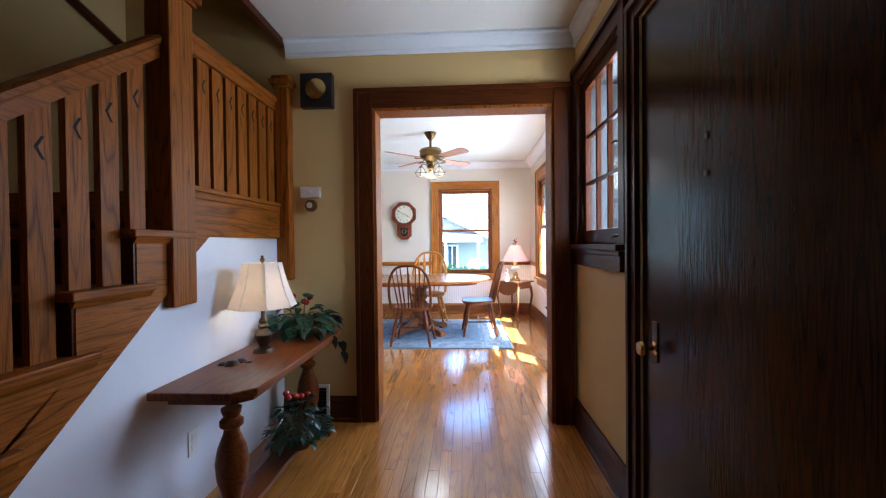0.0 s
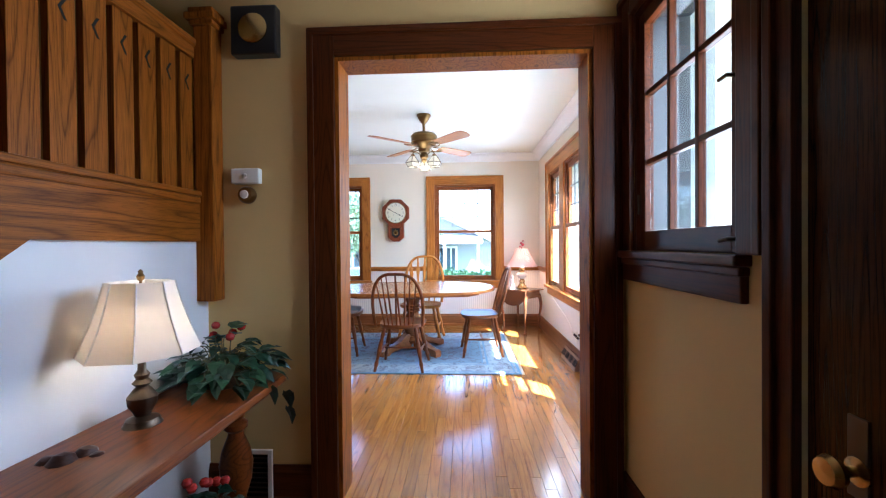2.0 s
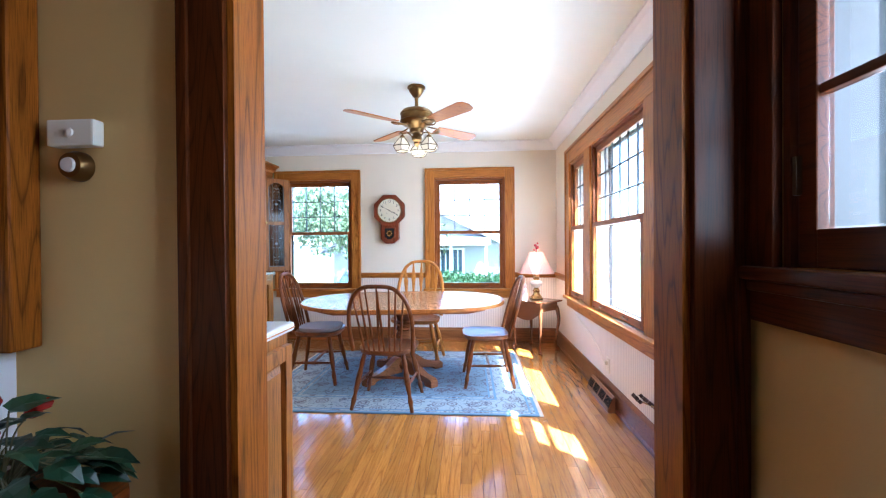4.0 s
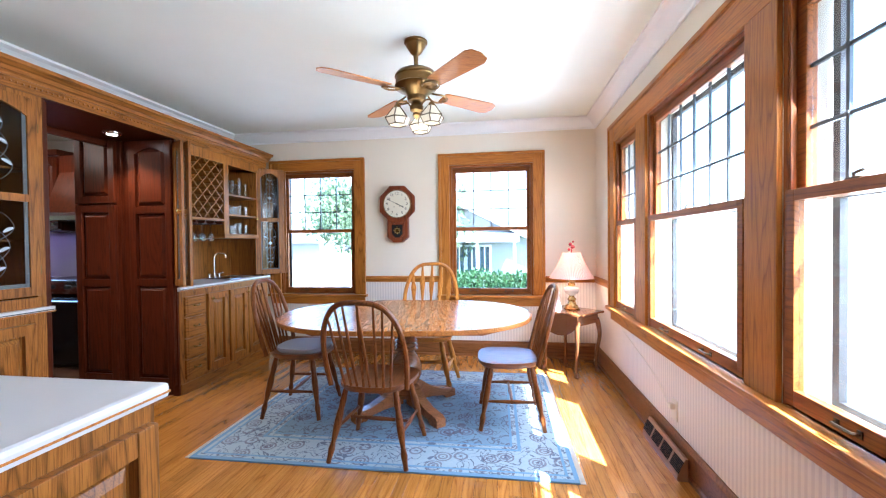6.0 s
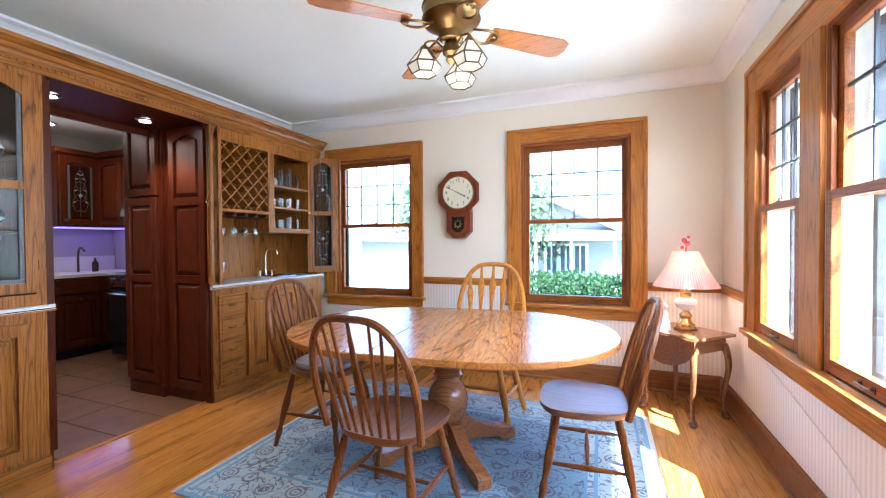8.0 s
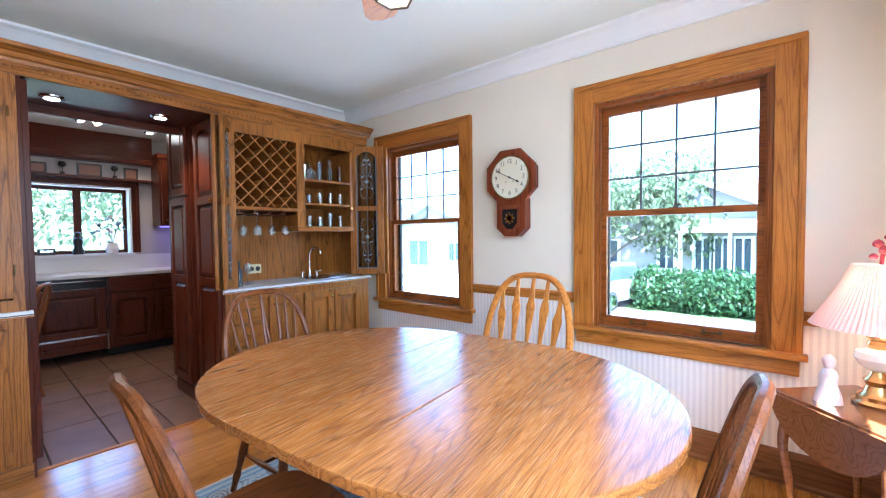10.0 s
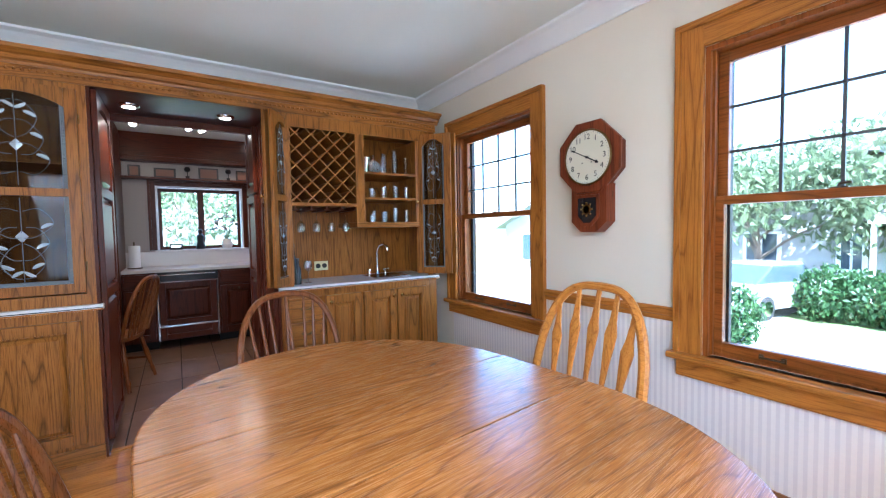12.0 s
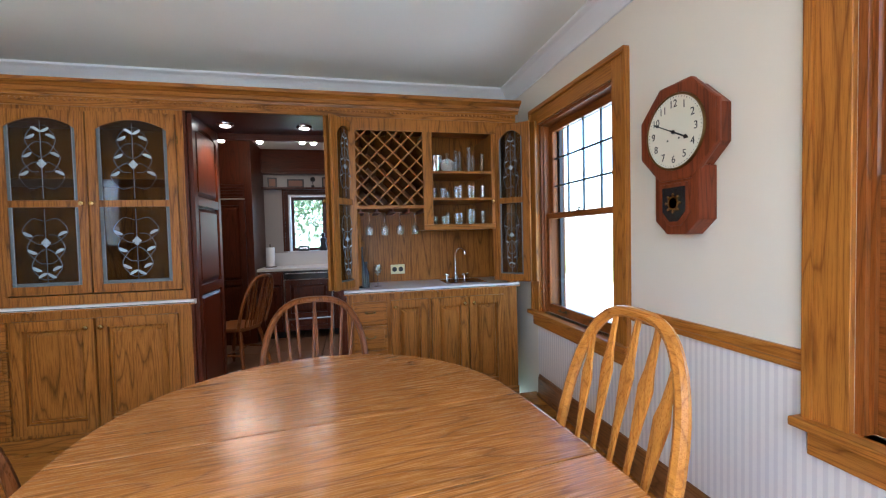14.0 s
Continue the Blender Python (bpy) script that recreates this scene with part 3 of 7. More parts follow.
def handrail(y0, z0, y1, z1):
    """Moulded rail from (y0, z0) up to (y1, z1), top line given."""
    prof = [(-0.036, 0), (-0.036, -0.022), (-0.026, -0.032), (-0.026, -0.082), (0.026, -0.082), (0.026, -0.032), (0.036, -0.022), (0.036, 0), (0.024, 0.010), (-0.024, 0.010)]
    own = bmesh.new()
    ends = [[own.verts.new((-0.765 + a, y, z + b)) for a, b in prof] for y, z in ((y0, z0), (y1, z1))]
    for i in range(len(prof)):
        k = (i + 1) % len(prof)
        own.faces.new((ends[0][i], ends[0][k], ends[1][k], ends[1][i]))
    own.faces.new(ends[0]), own.faces.new(ends[1][::-1])
    part("handrail", own, wood("rail_oak", (0.29, 0.092, 0.009), (0.075, 0.020, 0.002), "y", 0.35, gloss=0.12), stairs)
SLOPE = 0.754
handrail(1.9, 1.995 - SLOPE * 1.5, 3.40, 1.995)
handrail(3.555, 2.105, 4.39, 2.105)
def baluster(y, w, z0, z1, slope):
    """A flat board with a small black chevron near its top, drawn as a piercing."""
    bm = prism([(y - w / 2, z0), (y + w / 2, z0), (y + w / 2, z1 + slope * w / 2), (y - w / 2, z1 - slope * w / 2)], 0.024, m=pose(-0.753, 0, 0, 0, 0, 90), bevel=0.002)
    b = part("baluster", bm, hall_oak["z"], stairs)
    zc, cy = z1 - 0.12, y
    # uncut board: black inlays stand for the shade inside the piercing
    ch = bmesh.new()
    for s in (-1, 1):
        prism([(cy - 0.014, zc), (cy - 0.004, zc), (cy + 0.016, zc + s * 0.034), (cy + 0.006, zc + s * 0.034)], 0.0016, ch, m=pose(-0.7521, 0, 0, 0, 0, 90))
    part("chevron", ch, void, b, "small black chevron drawn as the shade of a piercing")
for k in range(11):
    y = 3.291 - 0.117 * k
    i = max(0, math.ceil((3.247 - y) / RUN)) if y < 3.247 else 0
    base = 1.225 - RISE * i
    top = 1.995 - SLOPE * (3.40 - y) - 0.078
    if base > 0.2:
        baluster(y, 0.075, base, top, SLOPE)
for k in range(7):
    baluster(3.690 + 0.1115 * k, 0.086, 1.43, 2.03, 0)
bm = box(-0.80, -0.712, 3.555, 4.39, 1.405, 1.43, 0.006)
box(-0.79, -0.716, 3.555, 4.39, 1.372, 1.405, 0.008, bm)
part("base_rail", bm, hall_oak["y"], stairs)
part("fascia", prism([(3.555, 1.372), (4.39, 1.372), (4.39, 1.205), (3.67, 1.205), (3.555, 1.12)], 0.03, m=pose(-0.722, 0, 0, 0, 0, 90)), hall_oak["y"], stairs)
part("wall_rail", tube([(-1.77, 3.6, 2.72), (-1.77, 4.46, 2.46)], 0.028, 8), dark["y"], stairs, smooth=True)

# ---------- hall: front door and window ----------
fd = thing("door_1", "closed dark stained oak front door with brass knob", "door", HEAST, kind="structure")
casing(fd, -3.52, -2.52, 0, 2.06, dark, w=0.066)
part("leaf", box(-3.515, -2.525, 0.006, 0.05, 0.006, 2.055, 0.003), wood("front_door_oak", (0.055, 0.017, 0.003), (0.003, 0.001, 0.0004), "z", 0.22, rings=18.0, spread=12.0), fd)
bpy.data.materials["front_door_oak"].node_tree.nodes["Principled BSDF"].inputs["Specular IOR Level"].default_value = 0.16
bm = lathe([(0.0, 0.0), (0.026, 0.0), (0.026, 0.006), (0.010, 0.010), (0.010, 0.032), (0.026, 0.040), (0.030, 0.052), (0.024, 0.064), (0.0, 0.066)], 20, m=pose(-3.40, 0.006, 0.76, 90))
part("door_knob", bm, brass, fd, smooth=True)
part("lock_plate", box(-3.42, -3.38, 0.001, 0.006, 0.71, 0.86, 0.002), bronze, fd)
for z in (1.47, 1.36):
    part("peephole", lathe([(0.0, 0), (0.011, 0), (0.009, 0.006), (0, 0.007)], 12, m=pose(-3.07, 0.006, z, 90)), bronze, fd)
hw = thing("window_6", "dark wood casement window with nine small panes", "window", HEAST, kind="structure")
casing(hw, HWIN[0], HWIN[1], HWIN[2], HWIN[3], dark, w=0.095)
bm = box(HWIN[0] - 0.10, HWIN[1] + 0.03, -0.045, 0.05, HWIN[2] - 0.03, HWIN[2], 0.006)
part("window_sill", bm, dark["x"], hw)
bm = box(HWIN[0] - 0.08, HWIN[1] + 0.02, -0.022, 0.0, HWIN[2] - 0.125, HWIN[2] - 0.031, 0.004)
box(HWIN[0] - 0.09, HWIN[1] + 0.025, -0.030, 0.0, HWIN[2] - 0.056, HWIN[2] - 0.031, 0.006, bm)
part("apron", bm, dark["x"], hw)
u0, u1, z0, z1 = HWIN
bm = box(u0, u0 + 0.02, 0, 0.06, z0, z1)
box(u1 - 0.02, u1, 0, 0.06, z0, z1, bm=bm)
box(u0 + 0.02, u1 - 0.02, 0, 0.06, z1 - 0.02, z1, bm=bm)
out = box(u0, u0 + 0.024, 0.061, 0.215, z0, z1)
box(u1 - 0.024, u1, 0.061, 0.215, z0, z1, bm=out)
box(u0 + 0.024, u1 - 0.024, 0.061, 0.215, z1 - 0.024, z1, bm=out)
part("outer_frame", out, sash_dark, hw, "dark outer frame")
box(u0 + 0.02, u1 - 0.02, 0.05, 0.2, z0, z0 + 0.012, bm=bm)
part("window_frame", bm, dark["z"], hw)
a, b, c, d = u0 + 0.024, u1 - 0.024, z0 + 0.004, z1 - 0.024
bm = box(a, a + 0.045, 0.012, 0.048, c, d, 0.003)
box(b - 0.045, b, 0.012, 0.048, c, d, 0.003, bm)
box(a + 0.045, b - 0.045, 0.012, 0.048, c, c + 0.075, 0.003, bm)
box(a + 0.045, b - 0.045, 0.012, 0.048, d - 0.05, d, 0.003, bm)
sash = part("sash", bm, dark["x"], hw)
a, b, c, d = a + 0.045, b - 0.045, c + 0.075, d - 0.05
for i in range(3):
    for k in range(3):
        w, h = (b - a) / 3, (d - c) / 3
        p = part("pane", box(a + i * w + 0.004, a + (i + 1) * w - 0.004, 0.032, 0.035, c + k * h + 0.004, c + (k + 1) * h - 0.004), glass, sash)
        p.visible_shadow = False
for i in (1, 2):
    part("muntin", box(a + i * (b - a) / 3 - 0.010, a + i * (b - a) / 3 + 0.010, 0.018, 0.044, c, d, 0.003), dark["z"], sash)
    part("muntin", box(a, b, 0.019, 0.043, c + i * (d - c) / 3 - 0.010, c + i * (d - c) / 3 + 0.010, 0.003), dark["x"], sash)
for z in (1.62, 1.19):
    bm = box(-3.742, -3.722, 0.004, 0.012, z - 0.02, z + 0.02, 0.002)
    tube([(-3.732, 0.006, z), (-3.732, -0.022, z), (-3.760, -0.026, z - 0.004)], 0.006, 8, bm)
    part("latch", bm, bronze, sash)
part("hinge", box(-4.345, -4.335, 0.0, 0.012, 1.30, 1.38), bronze, sash)

# ---------- hall: small fixtures ----------
ch = thing("door_chime", "square black door chime with round brass plate", "door chime", pose(-0.485, HN, 2.158))
part("case", box(-0.105, 0.105, -0.055, 0, -0.11, 0.11, 0.008), black, ch)
part("disc", lathe([(0, 0), (0.066, 0), (0.066, 0.006), (0.060, 0.009), (0.0, 0.010)], 36, m=pose(0.0, -0.055, 0.005, 90)), brass, ch, "round brushed brass plate", True)
ms = thing("motion_sensor", "white plastic motion sensor box on the wall", "sensor", pose(-0.543, HN, 1.505))
part("case", box(-0.066, 0.066, -0.035, 0, -0.035, 0.035, 0.006), white_plastic, ms)
part("lens", lathe([(0.012, 0), (0.011, 0.005), (0, 0.008)], 14, m=pose(0.0, -0.035, 0.0, 90)), ceramic, ms)
th = thing("thermostat", "round brass wall thermostat below the sensor", "thermostat", pose(-0.545, HN, 1.42))
part("body", lathe([(0.040, 0), (0.040, 0.018), (0.032, 0.034), (0, 0.036)], 28, m=pose(0, 0, 0, 90)), old_brass, th, smooth=True)
part("dial", lathe([(0.020, 0.036), (0.018, 0.042), (0, 0.043)], 20, m=pose(0, 0, 0, 90)), ceramic, th)
vt = thing("wall_vent", "white framed return air vent above the baseboard", "vent", pose(-0.51, HN - 0.031, 0.125))
bm = box(-0.082, 0.082, -0.014, 0, -0.125, -0.105, 0.003)
box(-0.082, 0.082, -0.014, 0, 0.105, 0.125, 0.003, bm)
box(-0.082, -0.062, -0.014, 0, -0.105, 0.105, 0.003, bm)
box(0.062, 0.082, -0.014, 0, -0.105, 0.105, 0.003, bm)
part("frame", bm, white_plastic, vt)
part("backing", box(-0.062, 0.062, -0.002, 0.030, -0.105, 0.105), void, vt)
for k in range(9):
    part("slat", box(-0.062, 0.062, -0.010, -0.004, -0.098 + 0.0225 * k, -0.093 + 0.0225 * k), bronze, vt)
ol = thing("outlet", "small white wall outlet under the console table", "outlet", pose(HW, 3.56, 0.30, 0, 0, 90))
part("plate", box(-0.035, 0.035, -0.006, 0, -0.055, 0.055, 0.002), white_plastic, ol)
part("socket", box(-0.016, 0.016, -0.008, -0.005, 0.008, 0.034, 0.001, box(-0.016, 0.016, -0.008, -0.005, -0.034, -0.008, 0.001)), ceramic, ol)

# ---------- hall: console table, lamp, plants ----------
con = thing("console_table", "dark oak console table with turned baluster legs", "console table", pose(-0.53, 3.865, 0))
def slab_outline(hx, hy, c):
    return [(-hx, -hy), (hx - c, -hy), (hx, -hy + c), (hx, hy - c), (hx - c, hy), (-hx, hy)]
bm = prism(slab_outline(0.195, 0.588, 0.07), 0.032, bevel=0.006, m=pose(0, 0, 0.585, 90))
part("tabletop", bm, console_wood, con)
part("apron", prism(slab_outline(0.155, 0.53, 0.06), 0.062, m=pose(0, 0, 0.552, 90)), console_wood, con)
prof = [(0.0, 0.045), (0.045, 0.045), (0.05, 0.07), (0.034, 0.10), (0.040, 0.13), (0.060, 0.20), (0.066, 0.27), (0.055, 0.33), (0.032, 0.39), (0.030, 0.405), (0.046, 0.42), (0.046, 0.44), (0.030, 0.455), (0.040, 0.48), (0.040, 0.491), (0.0, 0.491)]
for y in (-0.40, 0.42):
    part("leg", lathe(prof, 24, m=pose(0.02, y, 0)), console_wood, con, smooth=True)
    part("foot", box(-0.15, 0.17, y - 0.05, y + 0.05, 0.0, 0.046, 0.012), console_wood, con)
part("lower_shelf", box(-0.03, 0.09, -0.35, 0.37, 0.047, 0.072, 0.006), console_wood, con)

shade_fabric = material("lamp_shade_fabric", (0.84, 0.80, 0.74), 0.8)
_n = Nodes(shade_fabric)
_t = _n.add("ShaderNodeBsdfTranslucent")
_t.inputs[0].default_value = (0.85, 0.74, 0.6, 1)
_m = _n.add("ShaderNodeMixShader")
_m.inputs[0].default_value = 0.45
_o = shade_fabric.node_tree.nodes["Material Output"]
_n.link(_n.b.outputs[0], _m.inputs[1]), _n.link(_t.outputs[0], _m.inputs[2]), _n.link(_m.outputs[0], _o.inputs[0])


def bell_shade(r0, r1, h, z, sides=8, pinch=0.10, thick=0.003):
    """A flared shade with panels: r0 below, r1 above."""
    own = bmesh.new()
    def ring(f, off):
        r = r0 + (r1 - r0) * f - pinch * (r0 - r1) * math.sin(math.pi * f)
        pts = []
        for k in range(sides):
            a = 2 * math.pi * (k + 0.5) / sides
            pts.append(own.verts.new(((r + off) * math.cos(a), (r + off) * math.sin(a), z + h * f)))
        return pts
    outer = [ring(f / 8, 0) for f in range(9)]
    inner = [ring(f / 8, -thick) for f in range(9)]
    for rings, flip in ((outer, False), (inner, True)):
        for a, b in zip(rings, rings[1:]):
            for k in range(sides):
                q = (a[k], a[(k + 1) % sides], b[(k + 1) % sides], b[k])
                own.faces.new(q[::-1] if flip else q)
    for a, b in ((outer[0], inner[0]), (inner[-1], outer[-1])):
        for k in range(sides):
            own.faces.new((a[k], b[k], b[(k + 1) % sides], a[(k + 1) % sides]))
    return own


lp = thing("table_lamp", "bronze table lamp with flared cream fabric shade", "lamp", pose(-0.575, 3.87, 0.586, 0, 0, 10))
prof = [(0.0, 0), (0.078, 0), (0.080, 0.012), (0.066, 0.022), (0.052, 0.034), (0.046, 0.050), (0.022, 0.060), (0.026, 0.072), (0.040, 0.095), (0.042, 0.12), (0.026, 0.142), (0.017, 0.152), (0.028, 0.164), (0.017, 0.176), (0.022, 0.19), (0.012, 0.205), (0.010, 0.27), (0, 0.272)]
part("base", lathe(prof, 24), bronze, lp, smooth=True)
part("shade", bell_shade(0.165, 0.092, 0.225, 0.262, 8), shade_fabric, lp, "flared cream fabric shade")
for k in range(8):
    a = 2 * math.pi * (k + 0.5) / 8
    ray = [(0.1655 - 0.073 * f - 0.0073 * math.sin(math.pi * f), 0.262 + 0.225 * f) for f in (0, .25, .5, .75, 1)]
    part("piping", tube([(r * math.cos(a), r * math.sin(a), z) for r, z in ray], 0.0028, 6), ceramic, lp)
part("finial", lathe([(0.004, 0.40), (0.004, 0.488), (0.010, 0.494), (0.012, 0.504), (0.006, 0.514), (0.008, 0.520), (0, 0.526)], 12), old_brass, lp, smooth=True)
part("bulb", lathe([(0.012, 0.27), (0.014, 0.30), (0.030, 0.34), (0.030, 0.36), (0.016, 0.385), (0, 0.39)], 14), bulb, lp)
lamp("table_lamp_light", "POINT", (-0.575, 3.87, 0.94), 0.016, (1.0, 0.62, 0.32), 0.03)
pod = thing("seed_pod", "dark dried seed pod ornament on the console", "ornament", pose(-0.60, 3.655, 0.5865, 0, 0, 35) @ Matrix.Diagonal((1.55, 1.5, 1.35, 1)))
bm = bmesh.new()
for k, (x, r) in enumerate(((-0.035, 0.020), (-0.012, 0.024), (0.014, 0.022), (0.038, 0.017))):
    lathe([(0.0, 0.0), (r * 0.8, 0.003), (r, r * 0.8), (r * 0.6, r * 1.5), (0, r * 1.7)], 9, bm, pose(x, 0.010 * (-1) ** k, 0, 8 * (-1) ** k, 12, 30 * k))
part("pod", bm, wood("pod_wood", (0.05, 0.02, 0.015), (0.02, 0.008, 0.006), "x", 0.4), pod, smooth=True)

ivy_leaf = material("ivy_leaf", (0.03, 0.10, 0.045), 0.32)
_n = Nodes(ivy_leaf)
_g = _n.add("ShaderNodeNewGeometry")
_n.color(_n.ramp(_g.outputs["Random Per Island"], [(0, (0.005, 0.022, 0.010)), (0.6, (0.009, 0.038, 0.018)), (1, (0.022, 0.065, 0.028))]))
red_berry = material("red_berry", (0.42, 0.03, 0.022), 0.25)
stem_mat = material("plant_stem", (0.09, 0.08, 0.03), 0.6)
wicker = wood("wicker", (0.10, 0.05, 0.02), (0.04, 0.02, 0.008), "x", 0.6)


def leaf_blade(p, direction, size, bm, rng):
    """One cupped, pointed leaf."""
    d = Vector(direction).normalized()
    s = d.cross(Vector((rng.uniform(-.4, .4), rng.uniform(-.4, .4), 1))).normalized()
    n = s.cross(d)
    w = size * rng.uniform(0.34, 0.46)
    mid = [p + d * size * f - n * size * c for f, c in ((0, 0), (0.25, -0.05), (0.6, 0.0), (1.05, 0.18))]
    l = [p + d * size * f + s * w * g + n * size * 0.07 for f, g in ((-0.06, 0.5), (0.2, 1.0), (0.6, 0.72))]
    r = [p + d * size * f - s * w * g + n * size * 0.07 for f, g in ((-0.06, 0.5), (0.2, 1.0), (0.6, 0.72))]
    mv, lv, rv = ([bm.verts.new(v) for v in q] for q in (mid, l, r))
    for sd in (lv, rv):
        for f in ((mv[0], sd[0], sd[1], mv[1]), (mv[1], sd[1], sd[2], mv[2]), (mv[2], sd[2], mv[3])):
            bm.faces.new(f)


def ivy(label, m, spread, height, count, size, berries, seed, droop=0.0):
    rng = random.Random(seed)
    t = thing("ivy_plant", label, "plant", m)
    part("pot", lathe([(0, 0), (0.055, 0), (0.066, 0.02), (0.072, 0.085), (0.066, 0.09), (0, 0.085)], 18), wicker, t, smooth=True)
    lb, sb = bmesh.new(), bmesh.new()
    for k in range(count):
        a = rng.uniform(0, 2 * math.pi)
        e = rng.uniform(0.1, 1.0)
        r = math.sqrt(rng.random())
        tip = Vector((spread[0] * r * math.cos(a), spread[1] * r * math.sin(a), 0.06 + height * (1 - r * r * 0.8) * e))
        if tip.z < 0.012 and not droop:
            tip.z = 0.012
        start = Vector((0.03 * math.cos(a), 0.03 * math.sin(a), 0.08))
        tube(spline([start, (start + tip) / 2 + Vector((0, 0, 0.04)), tip], 3), 0.0018, 4, sb)
        leaf_blade(tip, (math.cos(a) * 0.9, math.sin(a) * 0.9, rng.uniform(-0.7, 0.3)), size * rng.uniform(0.7, 1.2), lb, rng)
    for k in range(int(droop)):
        a = rng.uniform(-0.6, 0.1)
        p = Vector((0.19 + 0.02 * k, 0.02 * k + rng.uniform(-.02, .1), 0.02 - 0.055 * k))
        leaf_blade(p, (0.3, 0.2, -1), size, lb, rng)
    tagged(part("stem", sb, stem_mat, t), kind="stuff")
    tagged(part("foliage", lb, ivy_leaf, t), kind="stuff")
    for k in range(berries):
        a = rng.uniform(0, 6.28)
        part("berry", lathe([(0.0, -0.017), (0.013, -0.012), (0.018, 0.0), (0.013, 0.012), (0, 0.017)], 10, m=Matrix.Translation((0.35 * spread[0] * math.cos(a) - 0.02, 0.6 * spread[1] * math.sin(a), height * rng.uniform(0.75, 1.0) + 0.05))), red_berry, t, "glossy red berry", True)


ivy("trailing green ivy with red berries on the console", pose(-0.53, 4.235, 0.587), (0.20, 0.21), 0.21, 115, 0.075, 6, 21, 3)
ivy("small green ivy with red berries under the console", pose(-0.44, 3.98, 0.074), (0.15, 0.19), 0.24, 130, 0.05, 6, 22)

lamp("hall_window_sky", "AREA", (HE + 0.17, 4.035, 1.64), 1.15, (1.0, 0.97, 0.93), (0.62, 0.92), (0.0, 4.035, 1.64))

for w, watts in zip(EWIN, (1.3, 2.7, 1.3)):
    yc = -(w[0] + w[1]) / 2
    lamp("east_window_sky", "AREA", (XE + 0.18, yc, 1.36), watts, (1.0, 0.97, 0.93), (w[1] - w[0] - 0.06, 1.34), (0.0, yc, 0.45))

# ---------- dining room: rug and table ----------
def rug_material(hx, hy):
    """Blue wool with a pale floral border and scattered blossoms."""
    m = material("rug_wool", (0.2, 0.3, 0.42), 0.95)
    n = Nodes(m)
    c = n.add("ShaderNodeTexCoord")
    sep = n.add("ShaderNodeSeparateXYZ")
    n.link(c.outputs["Object"], sep.inputs[0])

    def math_node(op, a, b=None):
        k = n.add("ShaderNodeMath")
        k.operation = op
        for i, v in enumerate((a, b)):
            if isinstance(v, (int, float)):
                k.inputs[i].default_value = v
            elif v is not None:
                n.link(v, k.inputs[i])
        return k.outputs[0]

    ex = math_node("SUBTRACT", hx, math_node("ABSOLUTE", sep.outputs[0]))
    ey = math_node("SUBTRACT", hy, math_node("ABSOLUTE", sep.outputs[1]))
    edge = math_node("MINIMUM", ex, ey)
    scaled = math_node("DIVIDE", edge, 0.5)
    vor = n.add("ShaderNodeTexVoronoi", Scale=7.0, Randomness=0.6)
    n.link(n.coords(), vor.inputs["Vector"])
    petals = math_node("SINE", math_node("MULTIPLY", vor.outputs["Distance"], 44.0))
    noise_v = n.noise(n.coords(), 26.0, 3.0)
    fine = n.noise(n.coords(), 42.0, 4.0, 0.6, 0.8)
    blossom = math_node("LESS_THAN", math_node("ADD", vor.outputs["Distance"], math_node("MULTIPLY", noise_v, 0.20)), 0.46)
    ringed = math_node("MULTIPLY", blossom, math_node("GREATER_THAN", petals, -0.1))
    vines = math_node("LESS_THAN", math_node("ABSOLUTE", math_node("SUBTRACT", n.noise(n.coords(), 9.0, 2.0, 0.5, 1.6), 0.5)), 0.022)
    field = n.mix(fine, (0.13, 0.215, 0.30), (0.22, 0.315, 0.39))
    field = n.mix(math_node("MULTIPLY", vines, 0.7), field, (0.07, 0.055, 0.07))
    field = n.mix(math_node("MULTIPLY", ringed, 0.6), field, (0.10, 0.06, 0.09))
    border = n.mix(fine, (0.27, 0.36, 0.42), (0.38, 0.44, 0.47))
    border = n.mix(math_node("MULTIPLY", vines, 0.85), border, (0.08, 0.10, 0.15))
    border = n.mix(math_node("MULTIPLY", ringed, 0.65), border, (0.10, 0.08, 0.11))
    blue = (0.15, 0.27, 0.40)
    bands = n.add("ShaderNodeValToRGB")
    els = bands.color_ramp.elements
    bands.color_ramp.interpolation = "CONSTANT"
    stops = [(0.0, 0.0), (0.05, 1.0), (0.10, 0.0), (0.13, 1.0), (0.56, 0.0), (0.60, 1.0), (0.66, 0.0)]
    while len(els) < len(stops):
        els.new(0.5)
    for e, (p, v) in zip(els, stops):
        e.position, e.color = p, (v, v, v, 1)
    n.link(scaled, bands.inputs[0])
    is_field = math_node("GREATER_THAN", edge, 0.345)
    outer = n.mix(bands.outputs[0], blue, border)
    n.color(n.mix(is_field, outer, field))
    n.bump(n.noise(n.coords(), 420.0, 2.0), 0.5, 0.002)
    return m


RX, RY = 1.09, 0.86
rug = thing("area_rug", "blue wool oriental rug with pale floral border", "rug", pose(-0.13, 7.185, 0, 0, 0, 0.5))
bm = box(-RX, RX, -RY, RY, 0.0, 0.010, 0.003)
part("wool_field", bm, rug_material(RX, RY), rug)
bm = bmesh.new()
rng = random.Random(2)
for s in (-1, 1):
    for k in range(170):
        y = -RY + 0.008 + k * (2 * RY - 0.016) / 169
        x = s * RX
        box(min(x, x + s * 0.028), max(x, x + s * 0.028), y - 0.003, y + 0.003, 0.001, 0.005, bm=bm)
tagged(part("fringe", bm, material("cotton_fringe", (0.62, 0.58, 0.50), 0.9), rug), kind="stuff")

